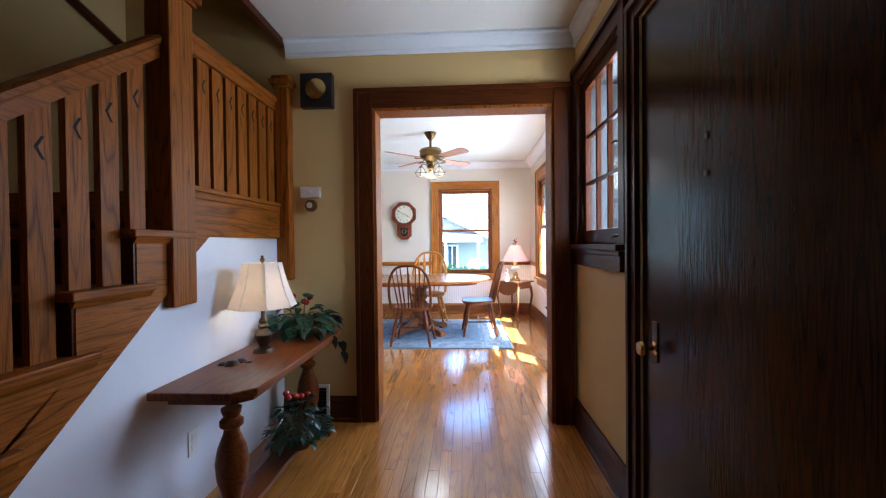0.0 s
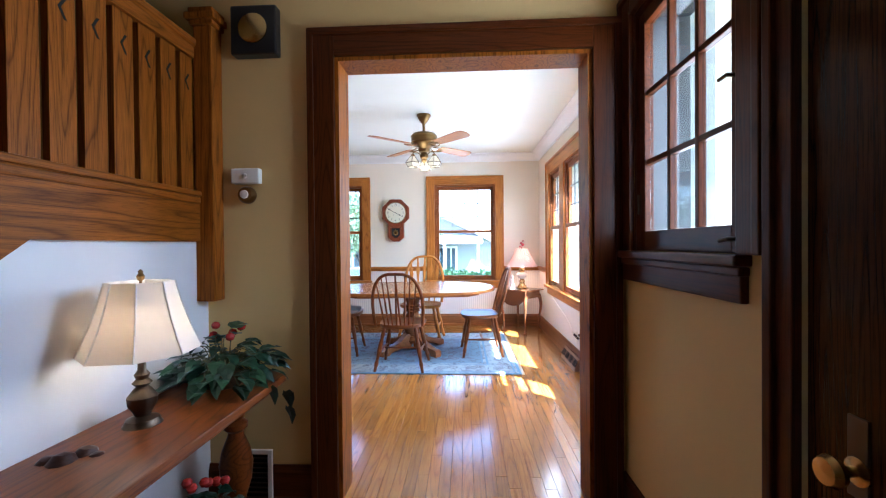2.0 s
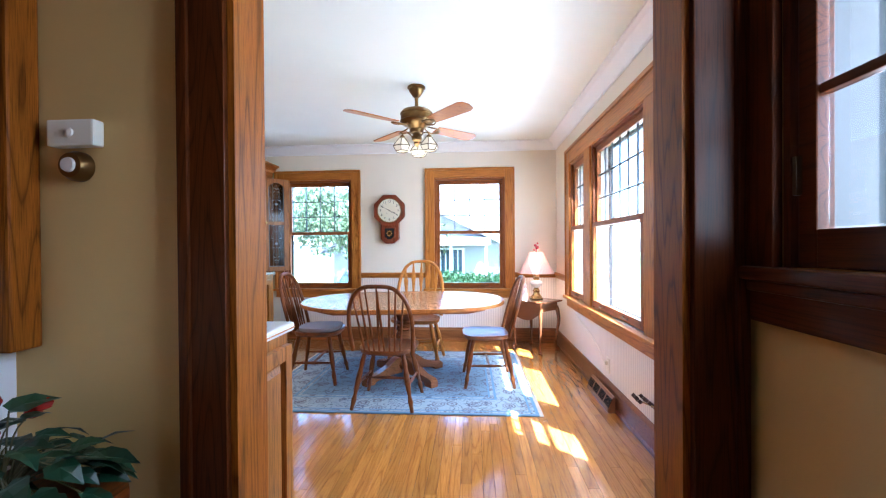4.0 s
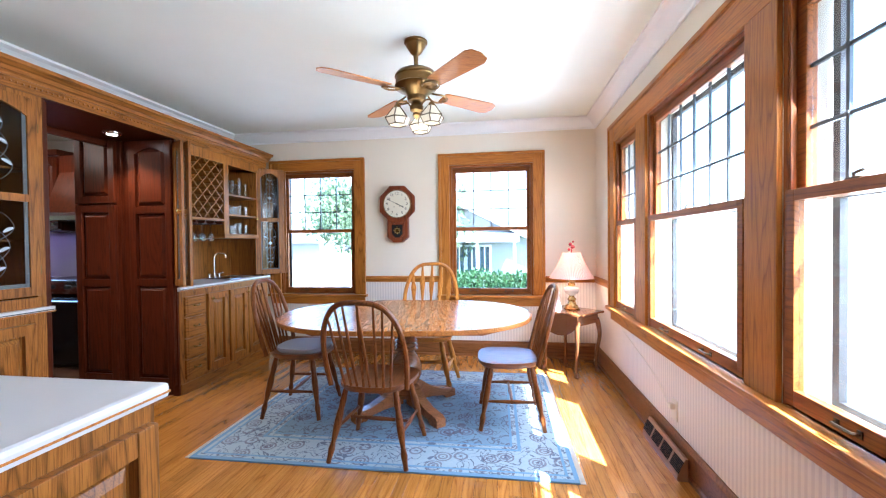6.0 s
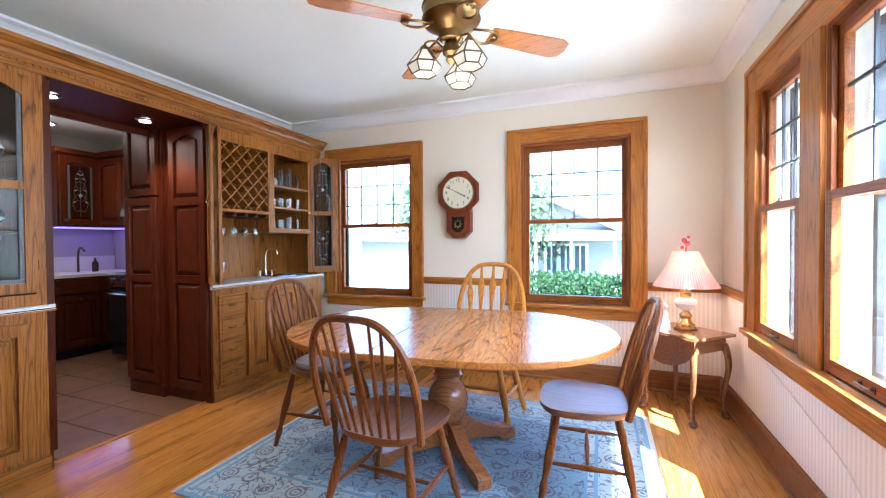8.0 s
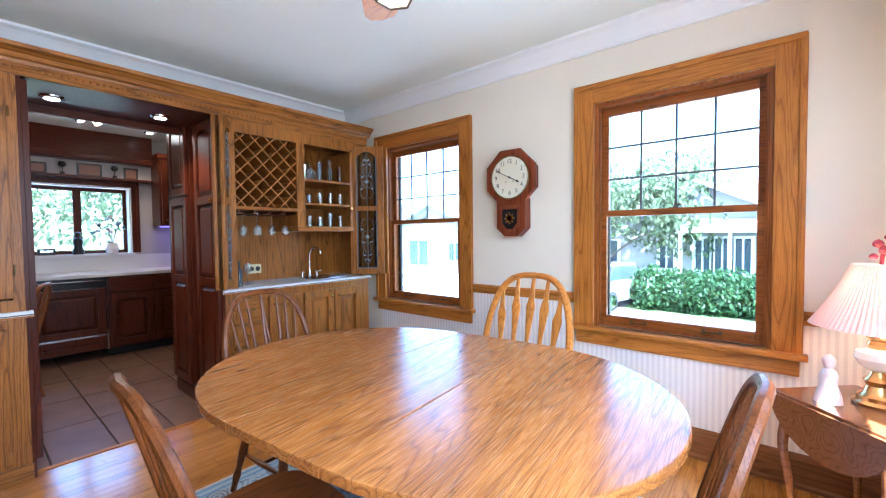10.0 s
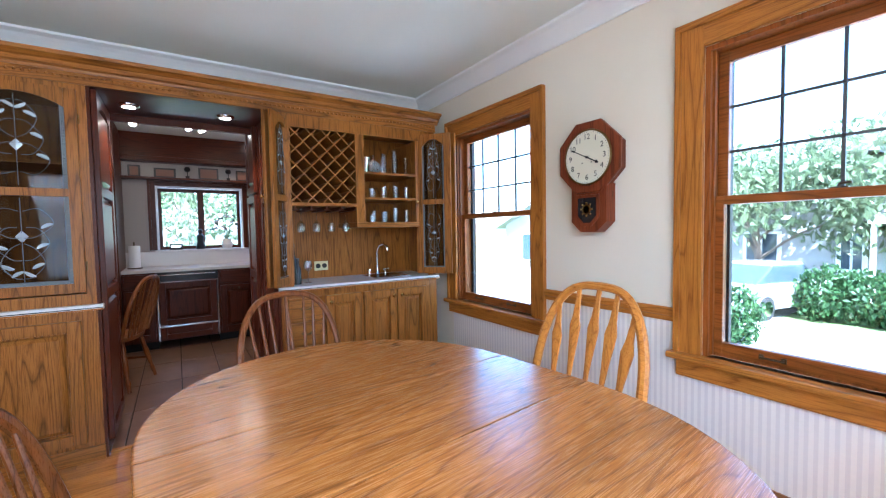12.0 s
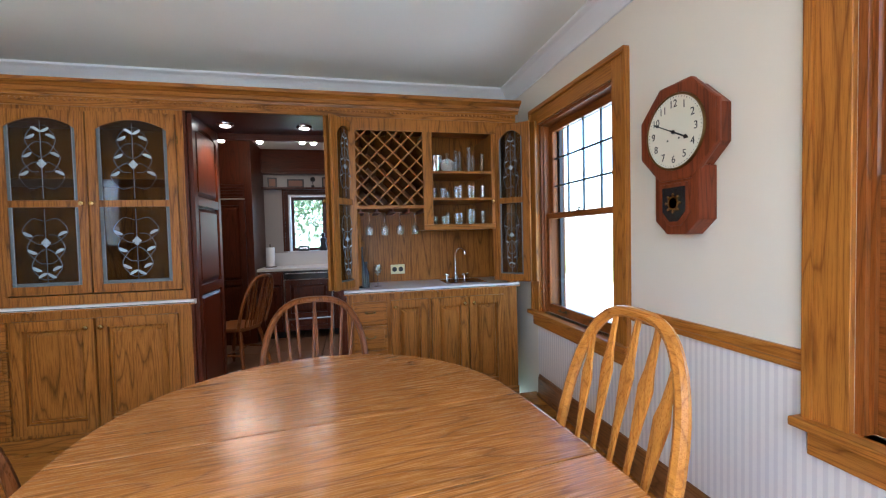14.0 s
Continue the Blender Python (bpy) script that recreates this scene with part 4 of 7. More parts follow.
TZ = 0.685
table = thing("dining_table", "oval oak pedestal dining table with a leaf inserted", "dining table", pose(-0.125, 7.16, 0.010, 0, 0, 6))
TA, TB, LEAF = 0.915, 0.645, 0.205


def half_oval(sign, inset=0.0):
    pts = [(sign * LEAF, -TB + inset)]
    for k in range(25):
        a = -math.pi / 2 + math.pi * k / 24
        pts.append((sign * (LEAF + (TA - LEAF - inset) * math.cos(a) ** 0.92 if math.cos(a) > 1e-6 else LEAF), (TB - inset) * math.sin(a)))
    pts.append((sign * LEAF, TB - inset))
    out = []
    for p in pts:
        if not out or (Vector(p) - Vector(out[-1])).length > 1e-4:
            out.append(p)
    return out


for nm, pts in (("tabletop", half_oval(-1)), ("tabletop", half_oval(1))):
    sg = 1 if pts[5][0] > 0 else -1
    bm = prism([(x + sg * 0.0008, y) for x, y in pts], 0.032, bevel=0.006, m=pose(0, 0, TZ - 0.010, 90))
    part(nm, bm, table_wood, table)
part("leaf", prism([(-LEAF, -TB), (LEAF, -TB), (LEAF, TB), (-LEAF, TB)], 0.032, bevel=0.004, m=pose(0, 0, TZ - 0.010, 90)), table_wood, table, "removable oak table leaf")
oct_pts = [(-0.70, -0.32), (-0.54, -0.48), (0.54, -0.48), (0.70, -0.32), (0.70, 0.32), (0.54, 0.48), (-0.54, 0.48), (-0.70, 0.32)]
part("apron", prism(oct_pts, 0.055, m=pose(0, 0, TZ - 0.043, 90)), table_edge, table)
prof = [(0, 0.09), (0.085, 0.09), (0.095, 0.12), (0.080, 0.15), (0.070, 0.17), (0.085, 0.19), (0.110, 0.25), (0.115, 0.31), (0.095, 0.37), (0.065, 0.41), (0.060, 0.425), (0.085, 0.44), (0.070, 0.455), (0.085, 0.47), (0.070, 0.485), (0.085, 0.50), (0.065, 0.515), (0.075, 0.55), (0.10, 0.575), (0.11, TZ - 0.10), (0, TZ - 0.10)]
part("pedestal", lathe(prof, 28), table_edge, table, "turned oak pedestal", True)
for k in range(4):
    a = 45 + 90 * k
    bm = prism([(0.05, 0.05), (0.05, 0.20), (0.12, 0.185), (0.20, 0.125), (0.30, 0.085), (0.40, 0.072), (0.43, 0.055), (0.43, 0.0), (0.34, 0.0), (0.32, 0.025), (0.20, 0.045)], 0.075, bevel=0.006, m=pose(0, 0, 0, 0, 0, a - 6) @ pose(0, -0.0375, 0))
    part("foot", bm, table_edge, table)


# ---------- dining chairs ----------
def saddle_seat(w, d, thick=0.034):
    """A shield-shaped, slightly dished seat, front at +y."""
    own = bmesh.new()
    n_ring, n_seg = 5, 28
    def shape(a):
        x, y = math.cos(a), math.sin(a)
        k = (abs(x) ** 3.2 + abs(y) ** 3.2) ** (-1 / 3.2)
        x, y = x * k * w / 2, y * k * d / 2
        return x * (1.0 + 0.10 * y / (d / 2)), y
    tops, bots = [], []
    for r in range(1, n_ring + 1):
        f = r / n_ring
        ring, low = [], []
        for k in range(n_seg):
            x, y = shape(2 * math.pi * k / n_seg)
            dish = -0.012 * (1 - f * f) + (0.004 if f > 0.9 else 0)
            ring.append(own.verts.new((x * f, y * f, dish)))
            if r == n_ring:
                low.append(own.verts.new((x * 0.99, y * 0.99, -thick * 0.55)))
                bots.append(own.verts.new((x * 0.93, y * 0.93, -thick)))
        tops.append(ring)
        if low:
            edge = low
    c = own.verts.new((0, 0, -0.013))
    for k in range(n_seg):
        j = (k + 1) % n_seg
        own.faces.new((c, tops[0][k], tops[0][j]))
        for a, b in zip(tops, tops[1:]):
            own.faces.new((a[k], b[k], b[j], a[j]))
        own.faces.new((tops[-1][k], edge[k], edge[j], tops[-1][j]))
        own.faces.new((edge[k], bots[k], bots[j], edge[j]))
    own.faces.new(bots[::-1])
    return own


def dining_chair(m, label, mats, seat_mat, arrow=False, cushion=False, group="chairs round the table"):
    """A bow-back Windsor chair at its seat's middle on the floor; it faces +y."""
    ch = thing("dining_chair", label, "chair", m, group)
    SZ, w, d = 0.445, 0.43, 0.42
    bm = saddle_seat(w, d)
    bm.transform(Matrix.Translation((0, 0, SZ)))
    part("seat", bm, seat_mat, ch, smooth=True)
    turned = [0.012, 0.014, 0.017, 0.014, 0.018, 0.0185, 0.018, 0.015, 0.011, 0.017, 0.0125, 0.012]
    feet = {}
    for sx in (-1, 1):
        for sy in (-1, 1):
            top = Vector((sx * 0.145, sy * 0.13 - 0.01, SZ - 0.025))
            foot = Vector((sx * 0.225, sy * 0.205 - 0.01, 0.0))
            feet[sx, sy] = (top, foot)
            part("leg", tube([top.lerp(foot, i / 11) for i in range(12)], [r * 1.15 for r in turned], 10), mats["z"], ch, smooth=True)
    def at(sx, sy, f):
        return feet[sx, sy][0].lerp(feet[sx, sy][1], f)
    bulge = [0.008, 0.010, 0.014, 0.010, 0.008]
    side = {}
    for sx in (-1, 1):
        a, b = at(sx, -1, 0.56), at(sx, 1, 0.56)
        side[sx] = a.lerp(b, 0.5)
        part("stretcher", tube([a.lerp(b, i / 4) for i in range(5)], bulge, 8), mats["y"], ch, smooth=True)
    part("stretcher", tube([side[-1].lerp(side[1], i / 4) for i in range(5)], bulge, 8), mats["x"], ch, smooth=True)
    if arrow:
        a, b = at(-1, 1, 0.42), at(1, 1, 0.42)
        part("stretcher", tube([a.lerp(b, i / 4) for i in range(5)], bulge, 8), mats["x"], ch, smooth=True)
    # bow: rises from the seat's back corners, leaning back
    H, lean = (0.58, 0.14) if arrow else (0.505, 0.13)
    bow = []
    for i in range(33):
        a = math.pi * i / 32
        cx, sz = math.cos(a), math.sin(a)
        u = (0.205 if arrow else 0.222) * (1 if cx > 0 else -1) * abs(cx) ** 0.62
        hgt = H * (sz ** 0.72)
        bulgew = 1.0 + 0.10 * math.sin(min(1.0, hgt / H) * math.pi * 0.75)
        bow.append(Vector((u * bulgew, -0.175 - lean * hgt / H - 0.02 * (1 - abs(u) / 0.205), SZ - 0.004 + hgt)))
    part("bow", tube(bow, 0.0155 if not arrow else 0.0165, 8), mats["x"] if arrow else mats["z"], ch, "bent wooden bow", True)
    count = 5 if arrow else 8
    for k in range(count):
        f = (k + 0.5) / count * 2 - 1
        base = Vector((f * 0.15, -0.178 - 0.014 * (1 - f * f), SZ - 0.01))
        xt = f * (0.188 if arrow else 0.203)
        best = min((p for p in bow), key=lambda p: abs(p.x - xt * 1.04))
        top = best.copy()
        if arrow:
            L = (top - base).length
            prof = [(0.0, 0.008), (0.40, 0.008), (0.50, 0.011), (0.62, 0.017), (0.72, 0.022), (0.80, 0.013), (0.90, 0.009), (1.0, 0.008)]
            own = bmesh.new()
            pts = [base.lerp(top, g) for g, _ in prof]
            nrm = (top - base).cross(Vector((1, 0, 0))).normalized()
            rings = []
            for p, (_, r) in zip(pts, prof):
                rings.append([own.verts.new(p + Vector((r * a, 0, 0)) + nrm * b * 0.006) for a, b in ((-1, -0.6), (0, -1), (1, -0.6), (1, 0.6), (0, 1), (-1, 0.6))])
            for a, b in zip(rings, rings[1:]):
                for q in range(6):
                    own.faces.new((a[q], a[(q + 1) % 6], b[(q + 1) % 6], b[q]))
            own.faces.new(rings[0][::-1]), own.faces.new(rings[-1])
            part("arrow_slat", own, mats["z"], ch)
        else:
            part("spindle", tube([base, base.lerp(top, 0.35), base.lerp(top, 0.7), top], [0.007, 0.010, 0.0075, 0.006], 8), mats["z"], ch, smooth=True)
    if cushion:
        bm = saddle_seat(0.37, 0.36, 0.03)
        bm.transform(Matrix.Translation((0, 0.01, SZ + 0.030)))
        part("seat_pad", bm, cushion_fabric, ch, "thin grey seat pad tied on the seat", True)
    return ch


cushion_fabric = plaster("seat_pad_fabric", (0.42, 0.42, 0.44))
first = dining_chair(pose(-0.148, 6.56, 0.010, 0, 0, -3) @ Matrix.Diagonal((1.0, 1.0, 0.965, 1.0)), "dark oak bow-back Windsor chair tucked under the table", chair_wood, seat_wood)
dining_chair(pose(-0.89, 7.08, 0.010, 0, 0, -86), "dark oak bow-back Windsor chair with grey seat pad", chair_wood, seat_wood, cushion=True)
copy_thing(first, pose(0.62, 7.085, 0.010, 0, 0, 93))["label"] = "dark oak bow-back Windsor chair beside the sunny windows"
dining_chair(pose(-0.085, 7.67, 0.010, 0, 0, 177) @ Matrix.Diagonal((1.15, 1.0, 1.0, 1.0)), "light oak arrow-back Windsor chair below the wall clock", light_chair, light_chair["y"], arrow=True)
copy_thing(first, pose(-3.42, 6.12, 0.0, 0, 0, 160))["label"] = "dark oak bow-back Windsor chair beside the kitchen desk"
for o in scene.objects:
    if o.get("label") == "dark oak bow-back Windsor chair beside the kitchen desk":
        o["group"] = "kitchen chairs"

# ---------- ceiling fan ----------
fan = thing("ceiling_fan", "antique brass ceiling fan with four oak blades", "ceiling fan", pose(0.055, 6.765, ZC))
part("canopy", lathe([(0.072, 0.0), (0.074, -0.012), (0.062, -0.022), (0.060, -0.035), (0.046, -0.055), (0.034, -0.075), (0.016, -0.090), (0.014, -0.12), (0, -0.12)], 24), old_brass, fan, smooth=True)
part("downrod", tube([(0, 0, -0.10), (0, 0, -0.20)], 0.014, 12), old_brass, fan, smooth=True)
part("motor", lathe([(0.0, -0.175), (0.05, -0.178), (0.115, -0.195), (0.132, -0.215), (0.136, -0.225), (0.130, -0.232), (0.130, -0.275), (0.136, -0.282), (0.126, -0.300), (0.085, -0.325), (0.060, -0.345), (0.055, -0.375), (0.030, -0.39), (0, -0.39)], 32), old_brass, fan, "round antique brass motor housing", True)
blade_wood = wood("blade_oak", (0.50, 0.205, 0.045), (0.24, 0.085, 0.018), "x", 0.3)
for k in range(4):
    M = pose(0, 0, -0.318, 0, 0, 45 + 90 * k - 2) @ pose(0, 0, 0, -11)
    pts = [(0.20, -0.050), (0.30, -0.058), (0.58, -0.070), (0.62, -0.052), (0.635, 0.0), (0.62, 0.052), (0.58, 0.070), (0.30, 0.058), (0.20, 0.050)]
    bl = part("blade", prism(pts, 0.007, bevel=0.0015, m=M @ pose(0, 0, 0, 90)), blade_wood, fan)
    bm = bmesh.new()
    for s in (-1, 1):
        tube([M @ Vector(v) for v in spline([(0.075, 0, 0.02), (0.12, s * 0.03, -0.005), (0.17, s * 0.045, -0.012), (0.215, s * 0.030, -0.012), (0.235, 0, -0.012), (0.205, s * -0.012, -0.012)], 4)], 0.006, 6, bm)
    part("blade_iron", bm, old_brass, bl, smooth=True)
part("light_hub", lathe([(0.0, -0.385), (0.030, -0.39), (0.044, -0.41), (0.040, -0.435), (0.022, -0.45), (0.026, -0.465), (0.012, -0.48), (0, -0.49)], 20), old_brass, fan, smooth=True)
fan_glass = glow("lit_slag_glass", (1.0, 0.85, 0.6), 0.03, (0.62, 0.55, 0.38))
for k, on in ((0, 1), (1, 1), (2, 1)):
    a = radians(-150 + 120 * k)
    px, py = 0.125 * math.cos(a), 0.125 * math.sin(a)
    arm = spline([(0.03 * math.cos(a), 0.03 * math.sin(a), -0.42), (0.07 * math.cos(a), 0.07 * math.sin(a), -0.385), (0.115 * math.cos(a), 0.115 * math.sin(a), -0.39), (px, py, -0.415)], 5)
    sh = part("light_shade", bell_shade(0.066, 0.022, 0.062, -0.492, 6, 0.0), fan_glass, fan, "faceted leaded glass light shade", m=Matrix.Translation((px, py, -0.43)) @ Matrix.Diagonal((1.15, 1.15, 1.08, 1)) @ Matrix.Translation((0, 0, 0.43)))
    bm = bmesh.new()
    for q in range(6):
        c, s_, c2, s2 = math.cos(math.pi / 3 * (q + .5)), math.sin(math.pi / 3 * (q + .5)), math.cos(math.pi / 3 * (q + 1.5)), math.sin(math.pi / 3 * (q + 1.5))
        tube([(0.022 * c, 0.022 * s_, -0.430), (0.067 * c, 0.067 * s_, -0.492)], 0.0034, 5, bm)
        tube([(0.067 * c, 0.067 * s_, -0.492), (0.067 * c2, 0.067 * s2, -0.492)], 0.0036, 5, bm)
        tube([(0.067 * c, 0.067 * s_, -0.492), (0.048 * c, 0.048 * s_, -0.528)], 0.0032, 5, bm)
        tube([(0.048 * c, 0.048 * s_, -0.528), (0.048 * c2, 0.048 * s2, -0.528)], 0.0032, 5, bm)
    part("came", bm, bronze, sh)
    part("lower_glass", bell_shade(0.048, 0.066, 0.036, -0.528, 6, 0.0), fan_glass, sh)
    part("arm", tube(arm, 0.0055, 6, lathe([(0.024, -0.440), (0.024, -0.425), (0.016, -0.41), (0, -0.408)], 14, m=Matrix.Translation((px, py, 0)))), old_brass, fan, smooth=True)

lamp("fan_light", "POINT", (0.055, 6.765, 1.96), 0.6, (1.0, 0.88, 0.70), 0.2)

# ---------- wall clock ----------
ck = thing("wall_clock", "walnut octagonal schoolhouse wall clock with cream dial", "clock", pose(-0.545, YN, 1.655))


def octagon(r):
    return [(r * math.cos(math.pi / 8 + k * math.pi / 4) / math.cos(math.pi / 8), r * math.sin(math.pi / 8 + k * math.pi / 4) / math.cos(math.pi / 8)) for k in range(8)]


part("back_case", prism(octagon(0.175), 0.062, m=pose(0, -0.063, 0)), clock_wood, ck)
bm = prism(octagon(0.198), 0.028, bevel=0.010, m=pose(0, -0.092, 0))
part("bezel_frame", bm, clock_wood, ck)
part("brass_ring", tube([(0.150 * math.cos(2 * math.pi * k / 48), -0.093, 0.150 * math.sin(2 * math.pi * k / 48)) for k in range(49)], 0.006, 8), old_brass, ck, smooth=True)
part("dial", lathe([(0, 0), (0.146, 0), (0.146, 0.003), (0, 0.003)], 40, m=pose(0, -0.0925, 0, 90)), material("dial_paper", (0.74, 0.70, 0.56), 0.55), ck)
drop = [(-0.115, -0.15), (0.115, -0.15), (0.115, -0.36), (0.050, -0.418), (-0.050, -0.418), (-0.115, -0.36)]
part("drop_case", prism(drop, 0.085, bevel=0.004, m=pose(0, -0.086, 0)), clock_wood, ck)
hexp = [(-0.060, -0.225), (0.060, -0.225), (0.060, -0.325), (0.022, -0.365), (-0.022, -0.365), (-0.060, -0.325)]
fr = prism([(x * 1.3, -0.29 + (z + 0.29) * 1.25) for x, z in hexp], 0.010, bevel=0.003, m=pose(0, -0.096, 0))
door = part("drop_door", fr, clock_wood, ck)
part("drop_glass", prism(hexp, 0.003, m=pose(0, -0.0985, 0)), black_steel, door, "black glass with gilt rosette")
bm = lathe([(0.030, 0), (0.030, 0.002), (0.022, 0.002), (0.022, 0)], 16, m=pose(0, -0.0985, -0.29, 90))
for q in range(8):
    a = math.pi / 4 * q
    lathe([(0.007, 0), (0.006, 0.003), (0, 0.004)], 8, bm, pose(0.036 * math.cos(a), -0.0985, -0.29 + 0.036 * math.sin(a), 90))
part("rosette", bm, brass, door)


def letters(text, size, mat, parent, m, name="numeral"):
    cu = bpy.data.curves.new("text", "FONT")
    cu.body, cu.size, cu.align_x, cu.align_y, cu.extrude = text, size, "CENTER", "CENTER", 0.0004
    tmp = bpy.data.objects.new("tmp_text", cu)
    me = bpy.data.meshes.new_from_object(tmp)
    bpy.data.objects.remove(tmp)
    me.materials.append(mat)
    o = new(name, me)
    o.matrix_basis, o.parent = m, parent
    return o


ink = material("black_ink", (0.012, 0.011, 0.010), 0.5)
for h in range(1, 13):
    a = math.pi / 2 - h * math.pi / 6
    letters(str(h), 0.043, ink, ck, pose(0.112 * math.cos(a), -0.0965, 0.112 * math.sin(a), 90))
bm = bmesh.new()
for q in range(60):
    a = math.pi / 30 * q
    w = 0.0016 if q % 5 == 0 else 0.0007
    prism([(-w, 0.136), (w, 0.136), (w, 0.141), (-w, 0.141)], 0.0006, bm, m=pose(0, -0.0962, 0, 0, math.degrees(a)))
part("minute_track", bm, ink, ck)
for ang, L, w, nm in ((-117, 0.088, 0.006, "hour_hand"), (-297, 0.122, 0.004, "minute_hand")):
    bm = prism([(-w * 0.5, -0.02), (w * 0.5, -0.02), (w * 0.5, L * 0.7), (w * 1.6, L * 0.78), (0, L), (-w * 1.6, L * 0.78), (-w * 0.5, L * 0.7)], 0.0015, m=pose(0, -0.0985 - (0.002 if nm[0] == "m" else 0), 0, 0, -ang))
    part(nm, bm, ink, ck)
part("hub", lathe([(0.008, 0), (0.007, 0.006), (0, 0.007)], 12, m=pose(0, -0.0965, 0, 90)), ink, ck)
for x in (-0.03, 0.03):
    part("winding_hole", lathe([(0.004, 0), (0.004, 0.001), (0, 0.001)], 10, m=pose(x, -0.0965, -0.03, 90)), ink, ck)

# ---------- corner table, lamp, figurine ----------
side = thing("side_table", "small drop-leaf side table with cabriole legs", "side table", pose(1.225, 8.245, 0, 0, 0, 45))
side_wood = wood("side_table_wood", (0.24, 0.095, 0.035), (0.10, 0.034, 0.012), "x", 0.22, 0.4)
part("tabletop", box(-0.20, 0.20, -0.23, 0.23, 0.555, 0.575, 0.006), side_wood, side)
part("frame", box(-0.165, 0.165, -0.185, 0.185, 0.46, 0.554, 0.004), side_wood, side)
part("drop_leaf", prism([(-0.29, 0)] + [(-0.29 * math.cos(math.pi * k / 14), -0.005 - 0.20 * math.sin(math.pi * k / 14)) for k in range(15)] + [(0.29, 0)], 0.016, m=pose(-0.198, 0.0, 0.565, 0, 0, 90) @ pose(0, 0, 0, -6) @ Matrix.Diagonal((0.78, 1, 1, 1))), side_wood, side, "hanging curved drop leaf")
for sx in (-1, 1):
    for sy in (-1, 1):
        x, y = sx * 0.155, sy * 0.175
        d = Vector((sx, sy, 0)).normalized()
        c = spline([Vector((x, y, 0.50)), Vector((x, y, 0.44)) + d * 0.018, Vector((x, y, 0.34)) + d * 0.028, Vector((x, y, 0.20)) + d * 0.006, Vector((x, y, 0.07)) - d * 0.004, Vector((x, y, 0.02)) + d * 0.014], 4)
        r = [0.026 - 0.014 * min(1, i / 15) + (0.010 if i > 18 else 0) for i in range(len(c))]
        bm = tube(c, r, 10)
        lathe([(0, 0), (0.022, 0), (0.028, 0.012), (0.020, 0.024), (0, 0.026)], 12, bm, Matrix.Translation(Vector((x, y, 0)) + d * 0.014))
        part("leg", bm, side_wood, side, "curved cabriole leg", True)

ol2 = thing("oil_lamp", "brass and milk glass lamp with pleated pink shade", "lamp", pose(1.245, 8.30, 0.576))
part("base", lathe([(0, 0), (0.074, 0), (0.076, 0.010), (0.062, 0.020), (0.060, 0.034), (0.045, 0.045), (0.034, 0.075), (0.044, 0.095), (0.030, 0.11), (0.022, 0.13), (0, 0.132)], 28), brass, ol2, smooth=True)
part("font", lathe([(0.02, 0.13), (0.055, 0.15), (0.072, 0.18), (0.066, 0.205), (0.030, 0.22), (0, 0.222)], 28), ceramic, ol2, "white milk glass font", True)
part("burner", lathe([(0.030, 0.22), (0.036, 0.235), (0.030, 0.25), (0.040, 0.262), (0.034, 0.30), (0.012, 0.31), (0.009, 0.40), (0, 0.40)], 24), brass, ol2, smooth=True)
pink = material("pink_pleated_fabric", (0.82, 0.66, 0.62), 0.8)
_n = Nodes(pink)
_t = _n.add("ShaderNodeBsdfTranslucent")
_t.inputs[0].default_value = (0.85, 0.62, 0.55, 1)
_m = _n.add("ShaderNodeMixShader")
_m.inputs[0].default_value = 0.45
_n.link(_n.b.outputs[0], _m.inputs[1]), _n.link(_t.outputs[0], _m.inputs[2])
_n.link(_m.outputs[0], pink.node_tree.nodes["Material Output"].inputs[0])
own = bmesh.new()
rows = []
for f in range(7):
    g = f / 6
    ring = []
    for k in range(144):
        r = (0.205 - 0.125 * g) * (1 + (0.022 if k % 2 else -0.012)) - 0.010 * math.sin(math.pi * g)
        a = 2 * math.pi * k / 144
        ring.append(own.verts.new((r * math.cos(a), r * math.sin(a), 0.30 + 0.245 * g)))
    rows.append(ring)
for a, b in zip(rows, rows[1:]):
    for k in range(144):
        own.faces.new((a[k], a[(k + 1) % 144], b[(k + 1) % 144], b[k]))
sh = part("shade", own, pink, ol2, "pleated pink fabric shade")
md = sh.modifiers.new("thickness", "SOLIDIFY")
md.thickness = 0.0015
part("bulb", lathe([(0.012, 0.38), (0.028, 0.42), (0.026, 0.45), (0, 0.47)], 12), bulb, ol2)
bm = tube([(0, 0, 0.545), (0.004, 0, 0.60), (-0.012, 0.0, 0.64)], 0.006, 6)
for x, z, r in ((0.012, 0.60, 0.022), (-0.010, 0.625, 0.018), (0.016, 0.65, 0.012), (-0.022, 0.575, 0.014)):
    lathe([(0, -r), (r * 0.8, -r * 0.5), (r, 0), (r * 0.7, r * 0.6), (0, r)], 8, bm, Matrix.Translation((x, 0, z)))
part("finial", bm, material("red_glass_finial", (0.45, 0.06, 0.08), 0.25), ol2, "red glass ornament finial", True)
lamp("oil_lamp_light", "POINT", (1.245, 8.30, 1.00), 0.8, (1.0, 0.62, 0.34), 0.04)
fg = part("figurine", lathe([(0, 0), (0.045, 0), (0.040, 0.03), (0.026, 0.075), (0.030, 0.10), (0.022, 0.125), (0.010, 0.135), (0.020, 0.15), (0.022, 0.168), (0.012, 0.185), (0, 0.19)], 16, m=pose(1.10, 8.22, 0.576)), material("painted_porcelain", (0.74, 0.60, 0.58), 0.3), None, smooth=True)
tagged(fg, "small pale porcelain figurine beside the lamp", "figurine")

